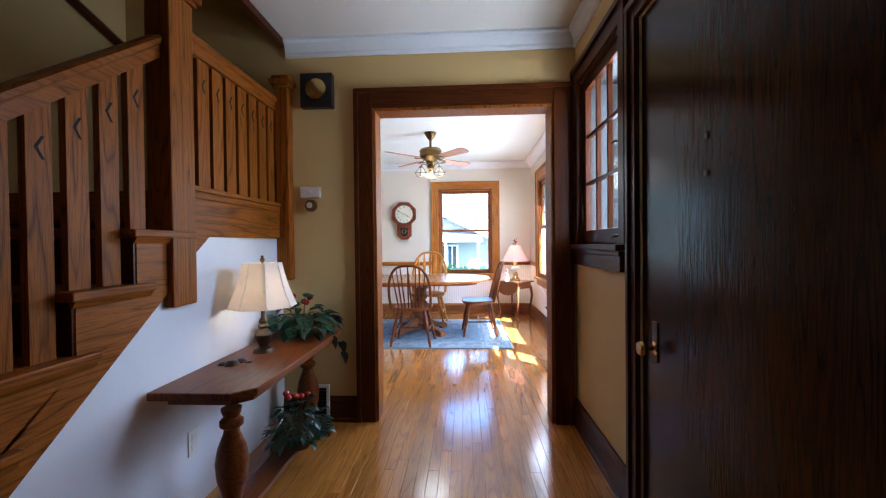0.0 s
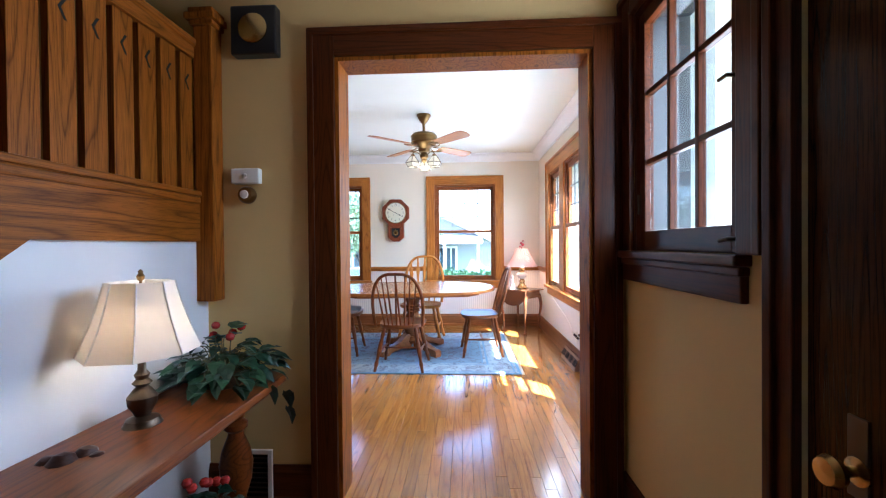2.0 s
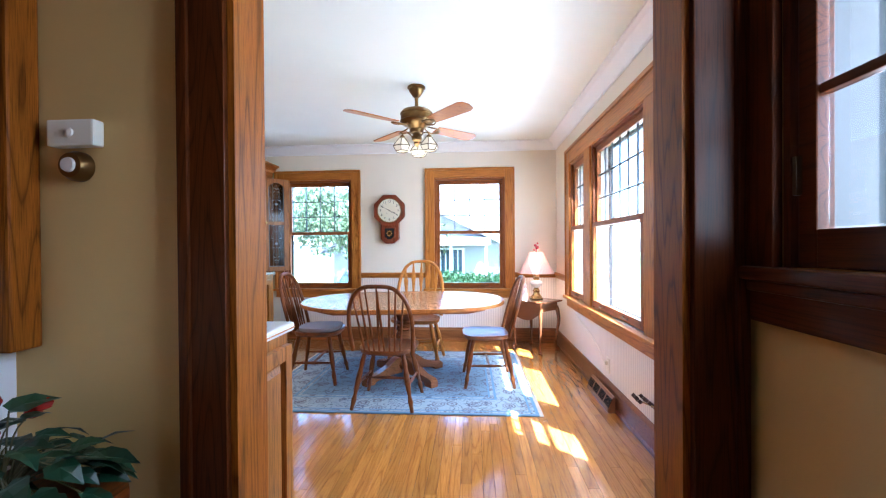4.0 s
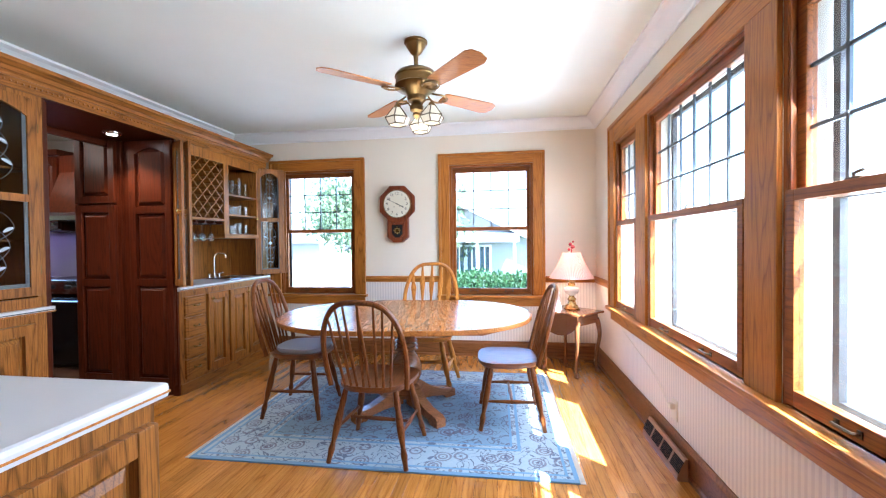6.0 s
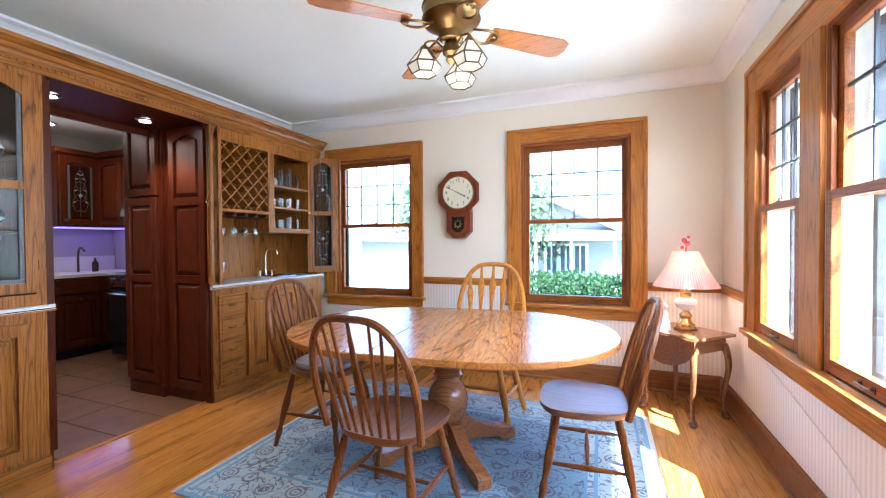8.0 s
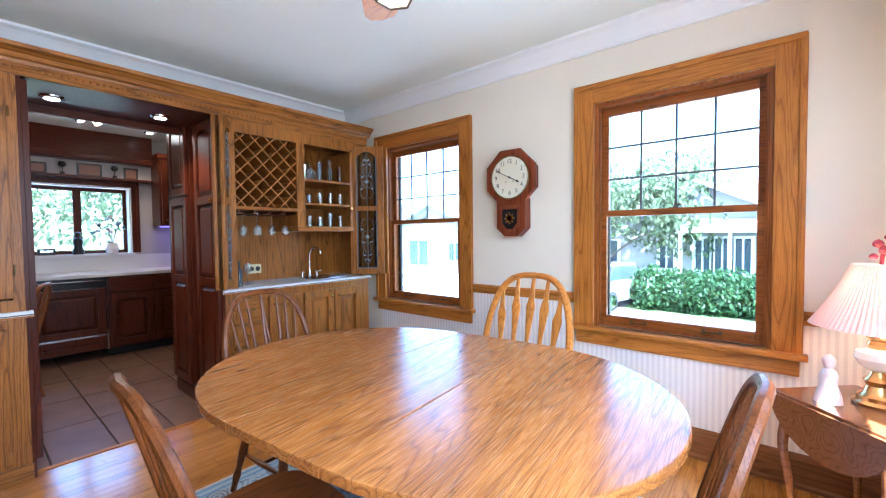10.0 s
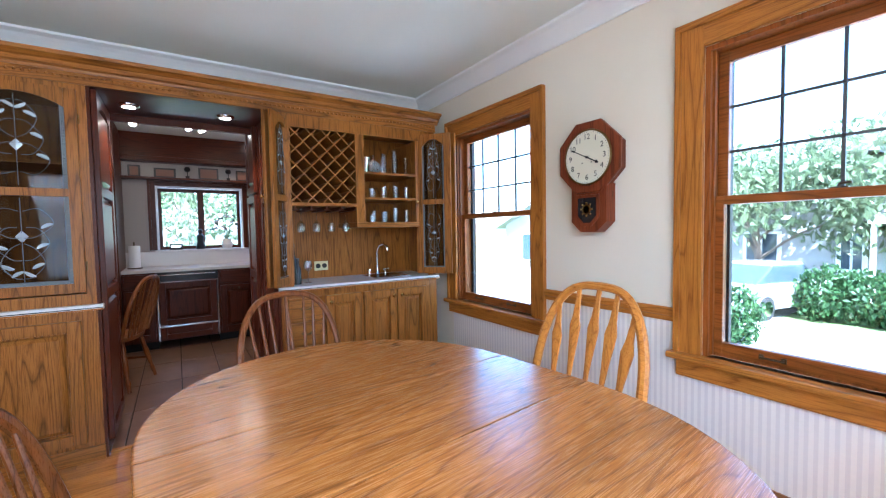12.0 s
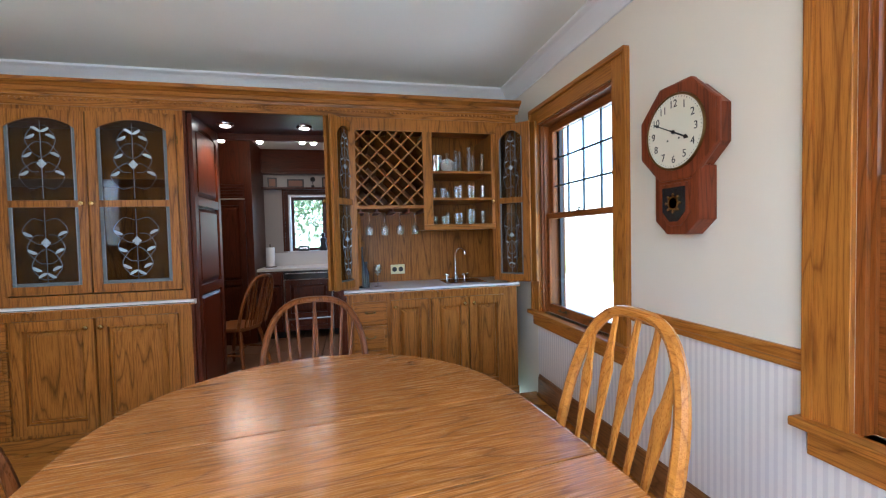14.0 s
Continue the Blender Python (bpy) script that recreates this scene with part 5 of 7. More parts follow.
# ---------- register, jack, cord, dried stems ----------
vr = thing("floor_vent", "brown metal baseboard heat register", "vent", pose(XE - 0.034, 6.69, 0, 0, 0, -90))
bm = prism([(0.0, 0.0), (0.0, 0.115), (-0.012, 0.115), (-0.052, 0.025), (-0.052, 0.0)], 0.52, m=pose(0.26, 0, 0, 0, 0, 90))
part("body", bm, material("register_paint", (0.36, 0.19, 0.10), 0.4), vr)
for q in range(4):
    u = -0.205 + 0.137 * q
    # black bars on the closed body, drawn as the shade in the grille's slots
    bm = bmesh.new()
    for k in range(7):
        z = 0.040 + 0.0085 * k
        y = -0.052 + 0.040 * (z - 0.025) / 0.09 - 0.0016
        box(u - 0.055, u + 0.055, y - 0.0015, y + 0.003, z, z + 0.0055, bm=bm)
    part("grille", bm, void, vr)
ja = thing("wall_outlet", "small brass wall outlet with a plugged cord", "outlet", pose(XE - 0.003, 6.67, 0.275, 0, 0, -90))
part("plate", box(-0.036, 0.036, -0.006, 0, -0.058, 0.058, 0.002), white_plastic, ja)
part("plug", box(-0.016, 0.016, -0.032, -0.006, 0.005, 0.035, 0.004), white_plastic, ja)
part("cord", tube(spline([(0, -0.03, 0.02), (-0.05, -0.015, 0.0), (-0.30, -0.006, 0.10), (-0.80, -0.006, 0.20), (-1.35, -0.010, 0.31)], 6), 0.0025, 6), white_plastic, ja)
ds = thing("dried_arrangement", "tall vase of dried grasses and dark berry stems", "plant", pose(1.36, 4.86, 0))
part("vase", lathe([(0, 0), (0.06, 0), (0.085, 0.08), (0.075, 0.18), (0.04, 0.26), (0.05, 0.30), (0.042, 0.30), (0.03, 0.26), (0, 0.25)], 20), bronze, ds, smooth=True)
bm, bb = bmesh.new(), bmesh.new()
stem = spline([(0, 0, 0.26), (-0.10, 0.02, 0.50), (-0.20, 0.03, 0.62), (-0.30, 0.03, 0.67)], 6)
tube(stem, 0.003, 5, bm)
for k, p in enumerate(stem[8:]):
    for s in (-1, 1):
        lathe([(0, -0.009), (0.009, 0), (0, 0.009)], 7, bb, Matrix.Translation(p + Vector((0.0, 0.014 * s, 0.008 * (k % 3)))))
for k in range(5):
    tube(spline([(0, 0, 0.26), (-0.06 + 0.02 * k, 0.06, 0.62), (0.0 + 0.03 * k, 0.16, 0.78 + 0.02 * k), (0.08, 0.30 + 0.05 * k, 0.70 - 0.06 * k)], 6), [0.003] * 18 + [0.001], 5, bm)
part("stems", bm, material("dry_grass", (0.42, 0.30, 0.16), 0.8), ds)
part("berries", bb, material("dark_berry", (0.05, 0.02, 0.02), 0.5), ds)

# ---------- built-in cabinets ----------
XF = -2.03                                    # face of the cabinets


def face(y, z=0.0, x=XF):
    """Local x runs north, local -y into the dining room, z up."""
    return pose(x, y, z, 0, 0, 90)


def raised_door(parent, name, u0, u1, z0, z1, mats, knob_at=None, knob_mat=None, arch=False, y=0.0, two=None):
    """Frame-and-panel door, front at local y - 0.02."""
    st = min(0.058, (u1 - u0) * 0.24)
    d = 0.028
    bm = box(u0, u0 + st, y - d, y, z0, z1, 0.004)
    box(u1 - st, u1, y - d, y, z0, z1, 0.004, bm)
    box(u0 + st, u1 - st, y - d + 0.0005, y, z0, z0 + st, 0.002, bm)
    cuts = [z0 + st, z1 - st]
    for zr in (two if isinstance(two, tuple) else (two,) if two else ()):
        box(u0 + st, u1 - st, y - d + 0.0005, y, zr - st / 2, zr + st / 2, 0.002, bm)
        cuts[-1:] = [zr - st / 2, zr + st / 2, z1 - st]
    if arch:
        w = (u1 - u0) / 2 - st
        c = (u0 + u1) / 2
        pts = [(u0 + st, z1), (u0 + st, z1 - st - 0.045)]
        for k in range(13):
            f = -1 + 2 * k / 12
            pts.append((c + f * w, z1 - st - 0.045 + 0.045 * max(0, math.cos(f * math.pi / 2 * 1.15)) ** 0.7))
        pts += [(u1 - st, z1 - st - 0.045), (u1 - st, z1)]
        prism(pts, d, bm, m=pose(0, y - d + 0.0005, 0))
    else:
        box(u0 + st, u1 - st, y - d + 0.0005, y, z1 - st, z1, 0.002, bm)
    door = part(name, bm, mats["z"], parent)
    for a, b in zip(cuts[::2], cuts[1::2]):
        own = box(u0 + st - 0.004, u1 - st + 0.004, y - 0.003, y - 0.001, a - 0.004, b + 0.004)
        i = 0.036 if (u1 - u0) > 0.2 else 0.018
        e = bmesh.new()
        ring = [[e.verts.new((x, yy, z)) for x, z in ((u0 + st + q, a + q), (u1 - st - q, a + q), (u1 - st - q, b - q), (u0 + st + q, b - q))] for q, yy in ((0.012, y - 0.0032), (0.016, y - 0.010), (i, y - 0.023))]
        for lo, hi in zip(ring, ring[1:]):
            for k in range(4):
                e.faces.new((lo[k], lo[(k + 1) % 4], hi[(k + 1) % 4], hi[k]))
        e.faces.new(ring[-1])
        join(e, own)
        part("panel", own, mats["z"], door)
    if knob_at:
        part("knob", lathe([(0.007, 0), (0.006, 0.010), (0.014, 0.018), (0.015, 0.024), (0.009, 0.030), (0, 0.031)], 14, m=pose(knob_at[0], y - d, knob_at[1], 90)), knob_mat or brass, door, smooth=True)
    return door


def drawer(parent, u0, u1, z0, z1, mats, y=0.0):
    bm = box(u0, u1, y - 0.020, y, z0, z1, 0.005)
    box(u0 + 0.020, u1 - 0.020, y - 0.024, y - 0.019, z0 + 0.020, z1 - 0.020, 0.003, bm)
    dr = part("drawer_front", bm, mats["x"], parent)
    c, z = (u0 + u1) / 2, (z0 + z1) / 2
    bm = tube(spline([(c - 0.030, y - 0.022, z + 0.004), (c - 0.022, y - 0.042, z), (c + 0.022, y - 0.042, z), (c + 0.030, y - 0.022, z + 0.004)], 4), 0.005, 6)
    lathe([(0.011, 0), (0.009, 0.004), (0, 0.005)], 10, bm, pose(c - 0.03, y - 0.022, z + 0.004, 90))
    lathe([(0.011, 0), (0.009, 0.004), (0, 0.005)], 10, bm, pose(c + 0.03, y - 0.022, z + 0.004, 90))
    part("pull", bm, old_brass, dr, smooth=True)


textured = material("textured_border_glass", (0.13, 0.15, 0.16), 0.2)
_n = Nodes(textured)
_n.bump(_n.noise(_n.coords(), 90.0, 2.0), 1.0, 0.004)


def leaded_lite(parent, u0, u1, z0, z1, y, arch=False, border=0.022, up=True, jewels=True):
    """One light of a leaded door: clear glass, textured border, cames and bevelled leaves."""
    c, w, h = (u0 + u1) / 2, u1 - u0, z1 - z0
    p = part("glass_pane", box(u0, u1, y + 0.004, y + 0.007, z0, z1), dim_glass, parent)
    p.visible_shadow = False
    for a, b in ((u0, u0 + border), (u1 - border, u1)):
        part("border_glass", box(a, b, y + 0.001, y + 0.0045, z0, z1), textured, parent, "textured border glass")
    if not arch:
        part("border_glass", box(u0 + border, u1 - border, y + 0.001, y + 0.0045, z0, z0 + border), textured, parent, "textured border glass")
    cm = bmesh.new()
    r = 0.0025
    for x in (u0 + border, u1 - border):
        tube([(x, y, z0), (x, y, z1)], r, 5, cm)
    for k in range(1, 6):
        z = z0 + h * k / 6
        tube([(u0, y, z), (u0 + border, y, z)], r * 0.8, 5, cm)
        tube([(u1 - border, y, z), (u1, y, z)], r * 0.8, 5, cm)
    z_b = z0 + border if up else z1 - border
    if not arch:
        tube([(u0, y, z0 + border), (u1, y, z0 + border)], r, 5, cm)
    g = 1 if up else -1
    zs = z0 + 0.03 * h if up else z1 - 0.03 * h
    hw = w / 2 - border

    def petal(x, z, ang, L, wd):
        own = bmesh.new()
        top = own.verts.new((0, -0.004, L * 0.5))
        ring = [own.verts.new((wd * math.sin(t) * (0.7 + 0.3 * math.sin(t)), 0, L * 0.5 + L * 0.5 * math.cos(t))) for t in [2 * math.pi * q / 10 for q in range(10)]]
        for q in range(10):
            own.faces.new((top, ring[q], ring[(q + 1) % 10]))
        own.transform(pose(x, y - 0.001, z, 0, ang))
        part("bevel", own, bevel_glass, parent, "bevelled glass leaf with its bluish highlight as colour")

    for s in (-1, 1):
        for a, b, cz, d in ((0.05, 0.72, 0.18, 0.42), (0.10, 0.60, 0.40, 0.66), (0.04, 0.48, 0.62, 0.86)):
            pts = [(c + s * hw * a, y, zs + g * h * cz * 0.8), (c + s * hw * (a + b) * 0.55, y, zs + g * h * (cz - 0.06)), (c + s * hw * b, y, zs + g * h * (cz + 0.10)), (c + s * hw * b * 0.45, y, zs + g * h * d), (c + s * hw * 0.03, y, zs + g * h * (d + 0.02))]
            tube(spline(pts, 5), r * 0.8, 5, cm)
            if jewels:
                petal(c + s * hw * b * 0.98, zs + g * h * (cz + 0.10), -s * g * 62 + (180 if g < 0 else 0), min(0.055, w * 0.15), min(0.014, w * 0.04))
        if jewels:
            petal(c, zs + g * h * 0.80, s * 58 + (180 if g < 0 else 0), min(0.055, w * 0.16), min(0.013, w * 0.04))
    tube([(c, y, zs), (c, y, zs + g * h * 0.94)], r * 0.8, 5, cm)
    if jewels:
        k = min(0.026, w * 0.10)
        zc = zs + g * h * 0.42
        own = bmesh.new()
        top = own.verts.new((c, y - 0.005, zc))
        ring = [own.verts.new((c + k * a, y, zc + k * 1.2 * b)) for a, b in ((1, 0), (0, 1), (-1, 0), (0, -1))]
        for q in range(4):
            own.faces.new((top, ring[q], ring[(q + 1) % 4]))
        part("bevel", own, bevel_glass, parent, "bevelled glass diamond with its bluish highlight as colour")
    part("came", cm, pewter, parent, "lead cames")


def leaded_door(parent, u0, u1, z0, z1, mats, zm, knob, y=0.0, stile=0.05, jewels=True, border=0.022):
    """A glazed door: arched light above, square light below."""
    d = 0.022
    bm = box(u0, u0 + stile, y - d, y, z0, z1, 0.003)
    box(u1 - stile, u1, y - d, y, z0, z1, 0.003, bm)
    box(u0 + stile, u1 - stile, y - d + 0.0005, y, z0, z0 + 0.052, 0.002, bm)
    box(u0 + stile, u1 - stile, y - d + 0.0005, y, zm - 0.021, zm + 0.021, 0.002, bm)
    c, w = (u0 + u1) / 2, (u1 - u0) / 2 - stile
    pts = [(u0 + stile, z1), (u0 + stile, z1 - 0.105)]
    for k in range(13):
        f = -1 + 2 * k / 12
        pts.append((c + f * w, z1 - 0.105 + 0.060 * math.cos(f * math.pi / 2) ** 0.8 if abs(f) < 1 else z1 - 0.105))
    pts += [(u1 - stile, z1 - 0.105), (u1 - stile, z1)]
    clean = [p for i, p in enumerate(pts) if i == 0 or (Vector(p) - Vector(pts[i - 1])).length > 1e-5]
    prism(clean, d - 0.0005, bm, m=pose(0, y - d + 0.0005, 0))
    door = part("door", bm, mats["z"], parent)
    leaded_lite(door, u0 + stile - 0.003, u1 - stile + 0.003, zm + 0.018, z1 - 0.046, y - 0.013, True, border, True, jewels)
    leaded_lite(door, u0 + stile - 0.003, u1 - stile + 0.003, z0 + 0.049, zm - 0.018, y - 0.013, False, border, False, jewels)
    part("knob", lathe([(0.012, 0), (0.010, 0.004), (0.006, 0.012), (0.014, 0.020), (0.013, 0.027), (0, 0.030)], 14, m=pose(knob[0], y - d, knob[1], 90)), brass, door, smooth=True)
    return door


def counter(name, label, u0, u1, m, depth=0.515, front=-0.030, group=""):
    c = thing(name, label, "countertop", m)
    part("slab", box(u0, u1, front + 0.004, depth, 0.852, 0.884, 0.003), laminate, c)
    part("edge_strip", box(u0 - 0.001, u1 + 0.001, front, front + 0.006, 0.853, 0.861, 0.001), oak["x"], c, "thin oak edge strip")
    part("edge_line", box(u0 - 0.0008, u1 + 0.0008, front + 0.001, front + 0.006, 0.864, 0.868), void, c, "dark line in the edge")
    return c


def carcass(parent, u0, u1, z0, z1, depth, mats, t=0.018, back=True):
    bm = box(u0, u0 + t, 0.001, depth, z0, z1)
    box(u1 - t, u1, 0.001, depth, z0, z1, bm=bm)
    box(u0 + t, u1 - t, 0.001, depth, z0, z0 + t, bm=bm)
    box(u0 + t, u1 - t, 0.001, depth, z1 - t, z1, bm=bm)
    if back:
        box(u0 + t, u1 - t, depth - t, depth, z0 + t, z1 - t, bm=bm)
    return part("carcass", bm, mats["z"], parent)


# base cabinets of the hutch
hb = thing("base_cabinet", "oak base cabinet with raised panel doors and drawers", "cabinet", face(0.0), "built-in base cabinets")
bm = box(4.66, 6.222, 0.0, 0.515, 0.0, 0.851)
part("body", bm, cab["z"], hb)
part("plinth", box(4.66, 6.226, -0.012, 0.0, 0.0, 0.085, 0.004), cab["x"], hb)
raised_door(hb, "door", 5.262, 5.688, 0.115, 0.80, cab, (5.655, 0.745))
raised_door(hb, "door", 5.702, 6.150, 0.115, 0.80, cab, (5.735, 0.745))
for k in range(4):
    drawer(hb, 4.86, 5.235, 0.115 + 0.175 * k, 0.275 + 0.175 * k, cab)
counter("countertop", "white laminate hutch counter with striped edge", 4.66, 6.25, face(0.0))
# glazed uppers of the hutch
hu = thing("glass_cabinet", "oak hutch with arched leaded glass doors", "cabinet", face(0.0), "built-in upper cabinets")
carcass(hu, 4.66, 6.222, 0.885, 2.088, 0.515, cab)
bm = box(5.205, 5.245, -0.001, 0.02, 0.885, 2.088)
box(6.180, 6.222, -0.001, 0.02, 0.885, 2.088, bm=bm)
box(5.245, 6.180, -0.001, 0.02, 2.055, 2.088, bm=bm)
box(5.245, 6.180, -0.001, 0.02, 0.885, 0.945, bm=bm)
box(4.66, 4.70, -0.001, 0.02, 0.885, 2.088, bm=bm)
part("face_frame", bm, cab["z"], hu)
leaded_door(hu, 5.232, 5.690, 0.955, 2.058, cab, 1.50, (5.668, 1.50))
leaded_door(hu, 5.698, 6.182, 0.955, 2.058, cab, 1.50, (5.722, 1.50))
leaded_door(hu, 4.71, 5.205, 0.955, 2.058, cab, 1.50, (4.735, 1.50), jewels=False)
for z in (1.26, 1.66):
    part("shelf", box(4.70, 6.20, 0.06, 0.54, z, z + 0.012), cab["x"], hu)
for y, z in ((6.193, 1.10), (6.193, 1.90)):
    part("hinge", tube([(y - 0.004, -0.012, z - 0.025), (y - 0.004, -0.012, z + 0.025)], 0.004, 8), old_brass, hu)

# frieze and crown over everything
fz = thing("cabinet_crown", "oak frieze and crown moulding above the cabinets", "moulding", face(0.0), kind="structure")
part("frieze", box(4.64, 8.48, -0.004, 0.02, 2.089, 2.165), cab["x"], fz)
cr = [(0.0, 2.15), (-0.012, 2.15), (-0.016, 2.164), (-0.030, 2.170), (-0.040, 2.190), (-0.066, 2.208), (-0.078, 2.212), (-0.080, 2.232), (0.0, 2.232)]
bm = sweep(cr, 4.64, 8.50)
sweep(cr, 0.06, 0.515, bm, pose(8.44, 0, 0, 0, 0, 90) @ pose(0, 0, 0))
part("crown", bm, cab["x"], fz)
part("top_board", box(4.64, 8.48, 0.021, 0.515, 2.20, 2.215), cab["x"], fz)
bm = bmesh.new()
for k in range(128):
    y = 4.66 + 0.03 * k
    lathe([(0.010, -0.004), (0.007, 0.003), (0, 0.004)], 6, bm, pose(y, -0.006, 2.128, 90, 0, 35) )
part("carved_bead", bm, cab["x"], fz)

# passage to the kitchen, lined in cherry
pa = thing("doorway_3", "cherry panelled passage from dining room to kitchen", "doorway", face(0.0), kind="structure")
part("soffit", box(6.222, 7.20, 0.0, 0.60, 2.089, 2.12), cherry["x"], pa)
part("soffit_trim", box(6.222, 7.20, 0.575, 0.60, 2.04, 2.089), cherry["x"], pa)
part("jamb_panel", box(6.222, 6.238, 0.002, 0.60, 0.0, 2.089), cherry["z"], pa)
part("jamb_panel", box(7.184, 7.20, 0.002, 0.474, 0.0, 2.089), cherry["z"], pa)
right = thing("panel_screen", "dark cherry raised panels lining the passage", "panelling", pose(XF, 7.184, 0), kind="structure")
raised_door(right, "panelled_leaf", -0.40, -0.015, 0.09, 2.08, cherry, two=(0.93, 1.52), arch=True)
left = thing("panel_screen", "dark cherry raised panels lining the passage", "panelling", pose(XF, 6.238, 0, 0, 0, 180), kind="structure")
raised_door(left, "panelled_leaf", 0.02, 0.56, 0.09, 2.08, cherry, two=(0.93, 1.52), arch=True)
for y in (6.39, 6.93):
    dl = thing("downlight", "lit recessed eyeball downlight in the soffit", "downlight", pose(-2.33, y, 2.088), "passage downlights")
    part("trim_ring", lathe([(0.030, -0.001), (0.060, -0.001), (0.058, -0.008), (0.042, -0.016), (0.034, -0.012)], 24), chrome, dl, smooth=True)
    part("lamp_face", lathe([(0, -0.018), (0.034, -0.016), (0.030, -0.006), (0, -0.006)], 20), led, dl)
    lamp("downlight_beam", "SPOT", (-2.33, y, 2.055), 2.4, (1.0, 0.72, 0.45), 0.03, (-2.33, y, 0), 110)

# bar: base cabinet
bb = thing("base_cabinet", "oak bar base with four drawers and three doors", "cabinet", face(0.0), "built-in base cabinets")
part("body", box(7.201, 8.47, 0.0, 0.515, 0.0, 0.851), cab["z"], bb)
part("plinth", box(7.199, 8.474, -0.012, 0.0, 0.0, 0.085, 0.004), cab["x"], bb)
for k in range(4):
    drawer(bb, 7.245, 7.475, 0.115 + 0.175 * k, 0.275 + 0.175 * k, cab)
raised_door(bb, "door", 7.505, 7.775, 0.115, 0.80, cab, (7.535, 0.75))
raised_door(bb, "door", 7.800, 8.075, 0.115, 0.80, cab, (8.045, 0.75))
raised_door(bb, "door", 8.085, 8.360, 0.115, 0.80, cab, (8.115, 0.75))
counter("countertop", "white laminate bar counter with small sink", 7.185, 8.485, face(0.0))
# bar: upper cabinet
bu = thing("bar_cabinet", "open oak bar cabinet with wine lattice and shelves", "cabinet", face(0.0), "built-in upper cabinets")
bm = box(7.201, 7.219, 0.001, 0.515, 0.885, 2.088)
box(8.452, 8.47, 0.001, 0.515, 0.885, 2.088, bm=bm)
box(7.219, 8.452, 0.001, 0.515, 2.07, 2.088, bm=bm)
part("side_panel", bm, cab["z"], bu)
part("back_panel", box(7.219, 8.452, 0.435, 0.445, 0.885, 2.07), cab["z"], bu)
bm = box(7.201, 7.290, -0.001, 0.018, 0.885, 2.088)
box(7.290, 8.452, -0.001, 0.018, 2.0, 2.088, bm=bm)
box(8.40, 8.47, -0.001, 0.018, 0.885, 2.088, bm=bm)
part("face_frame", bm, cab["z"], bu)
bm = box(7.775, 7.80, 0.0, 0.43, 1.30, 2.0)
box(7.765, 7.835, -0.003, 0.016, 1.30, 2.0, 0.002, bm)
part("divider", bm, cab["z"], bu)
part("divider", box(8.285, 8.31, 0.0, 0.43, 1.30, 2.0), cab["z"], bu)
for z in (1.725, 1.53):
    part("shelf", box(7.80, 8.285, 0.004, 0.43, z - 0.018, z, 0.002), cab["x"], bu)
part("shelf", box(7.765, 8.31, -0.006, 0.43, 1.295, 1.335, 0.003), cab["x"], bu)
part("rack_rail", box(7.290, 7.79, -0.002, 0.40, 1.452, 1.476, 0.003), cab["x"], bu)
part("rack_back", box(7.290, 7.775, 0.40, 0.43, 1.46, 2.0), cab["z"], bu)
# lattice: slats at 45 degrees clipped to the bay
u0, u1, z0, z1 = 7.292, 7.763, 1.478, 1.998
sp = 0.112
for sgn in (1, -1):
    k = -8
    while k < 16:
        c = k * sp
        f = (lambda u: z0 + (u - u0) - c) if sgn > 0 else (lambda u: z1 - (u - u0) + c)
        inv = (lambda z: u0 + (z - z0) + c) if sgn > 0 else (lambda z: u0 + (z1 - z) + c)
        za, zb = inv(z0), inv(z1)
        a, b = max(u0, min(za, zb)), min(u1, max(za, zb))
        if b - a > 0.03:
            h = 0.0062
            pp = [(a, f(a) - h), (b, f(b) - h), (b, f(b) + h), (a, f(a) + h)]
            part("lattice_slat", prism(pp, 0.30, m=pose(0, 0.004 + (0.0015 if sgn > 0 else 0), 0)), cab["x"], bu)
        k += 1
for k in range(5):
    u = 7.32 + 0.112 * k
    bm = box(u - 0.006, u + 0.006, 0.02, 0.36, 1.432, 1.452)
    box(u - 0.020, u + 0.020, 0.02, 0.36, 1.424, 1.432, bm=bm)
    part("stemware_rail", bm, cherry["y"], bu)
# folded glazed bi-fold leaves
def leaf_between(p, q, mats, knob_side):
    d = Vector((q[0] - p[0], q[1] - p[1], 0))
    L = d.length
    lf = thing("cabinet_door", "narrow oak folding door with leaded glass", "cabinet door", pose(p[0], p[1], 0, 0, 0, math.degrees(math.atan2(d.y, d.x))), "folding bar doors")
    leaded_door(lf, 0.0, L, 0.905, 2.055, mats, 1.50, (L - 0.02 if knob_side else 0.02, 1.50), stile=0.058, border=0.012)
    return lf
leaf_between((-1.86, 7.125), (-2.115, 7.295), cab, True)
leaf_between((-2.07, 8.315), (-1.845, 8.515), cab, False)
leaf_between((-2.035, 7.197), (-1.885, 7.108), cab, True)
leaf_between((-1.835, 8.545), (-2.025, 8.478), cab, True)

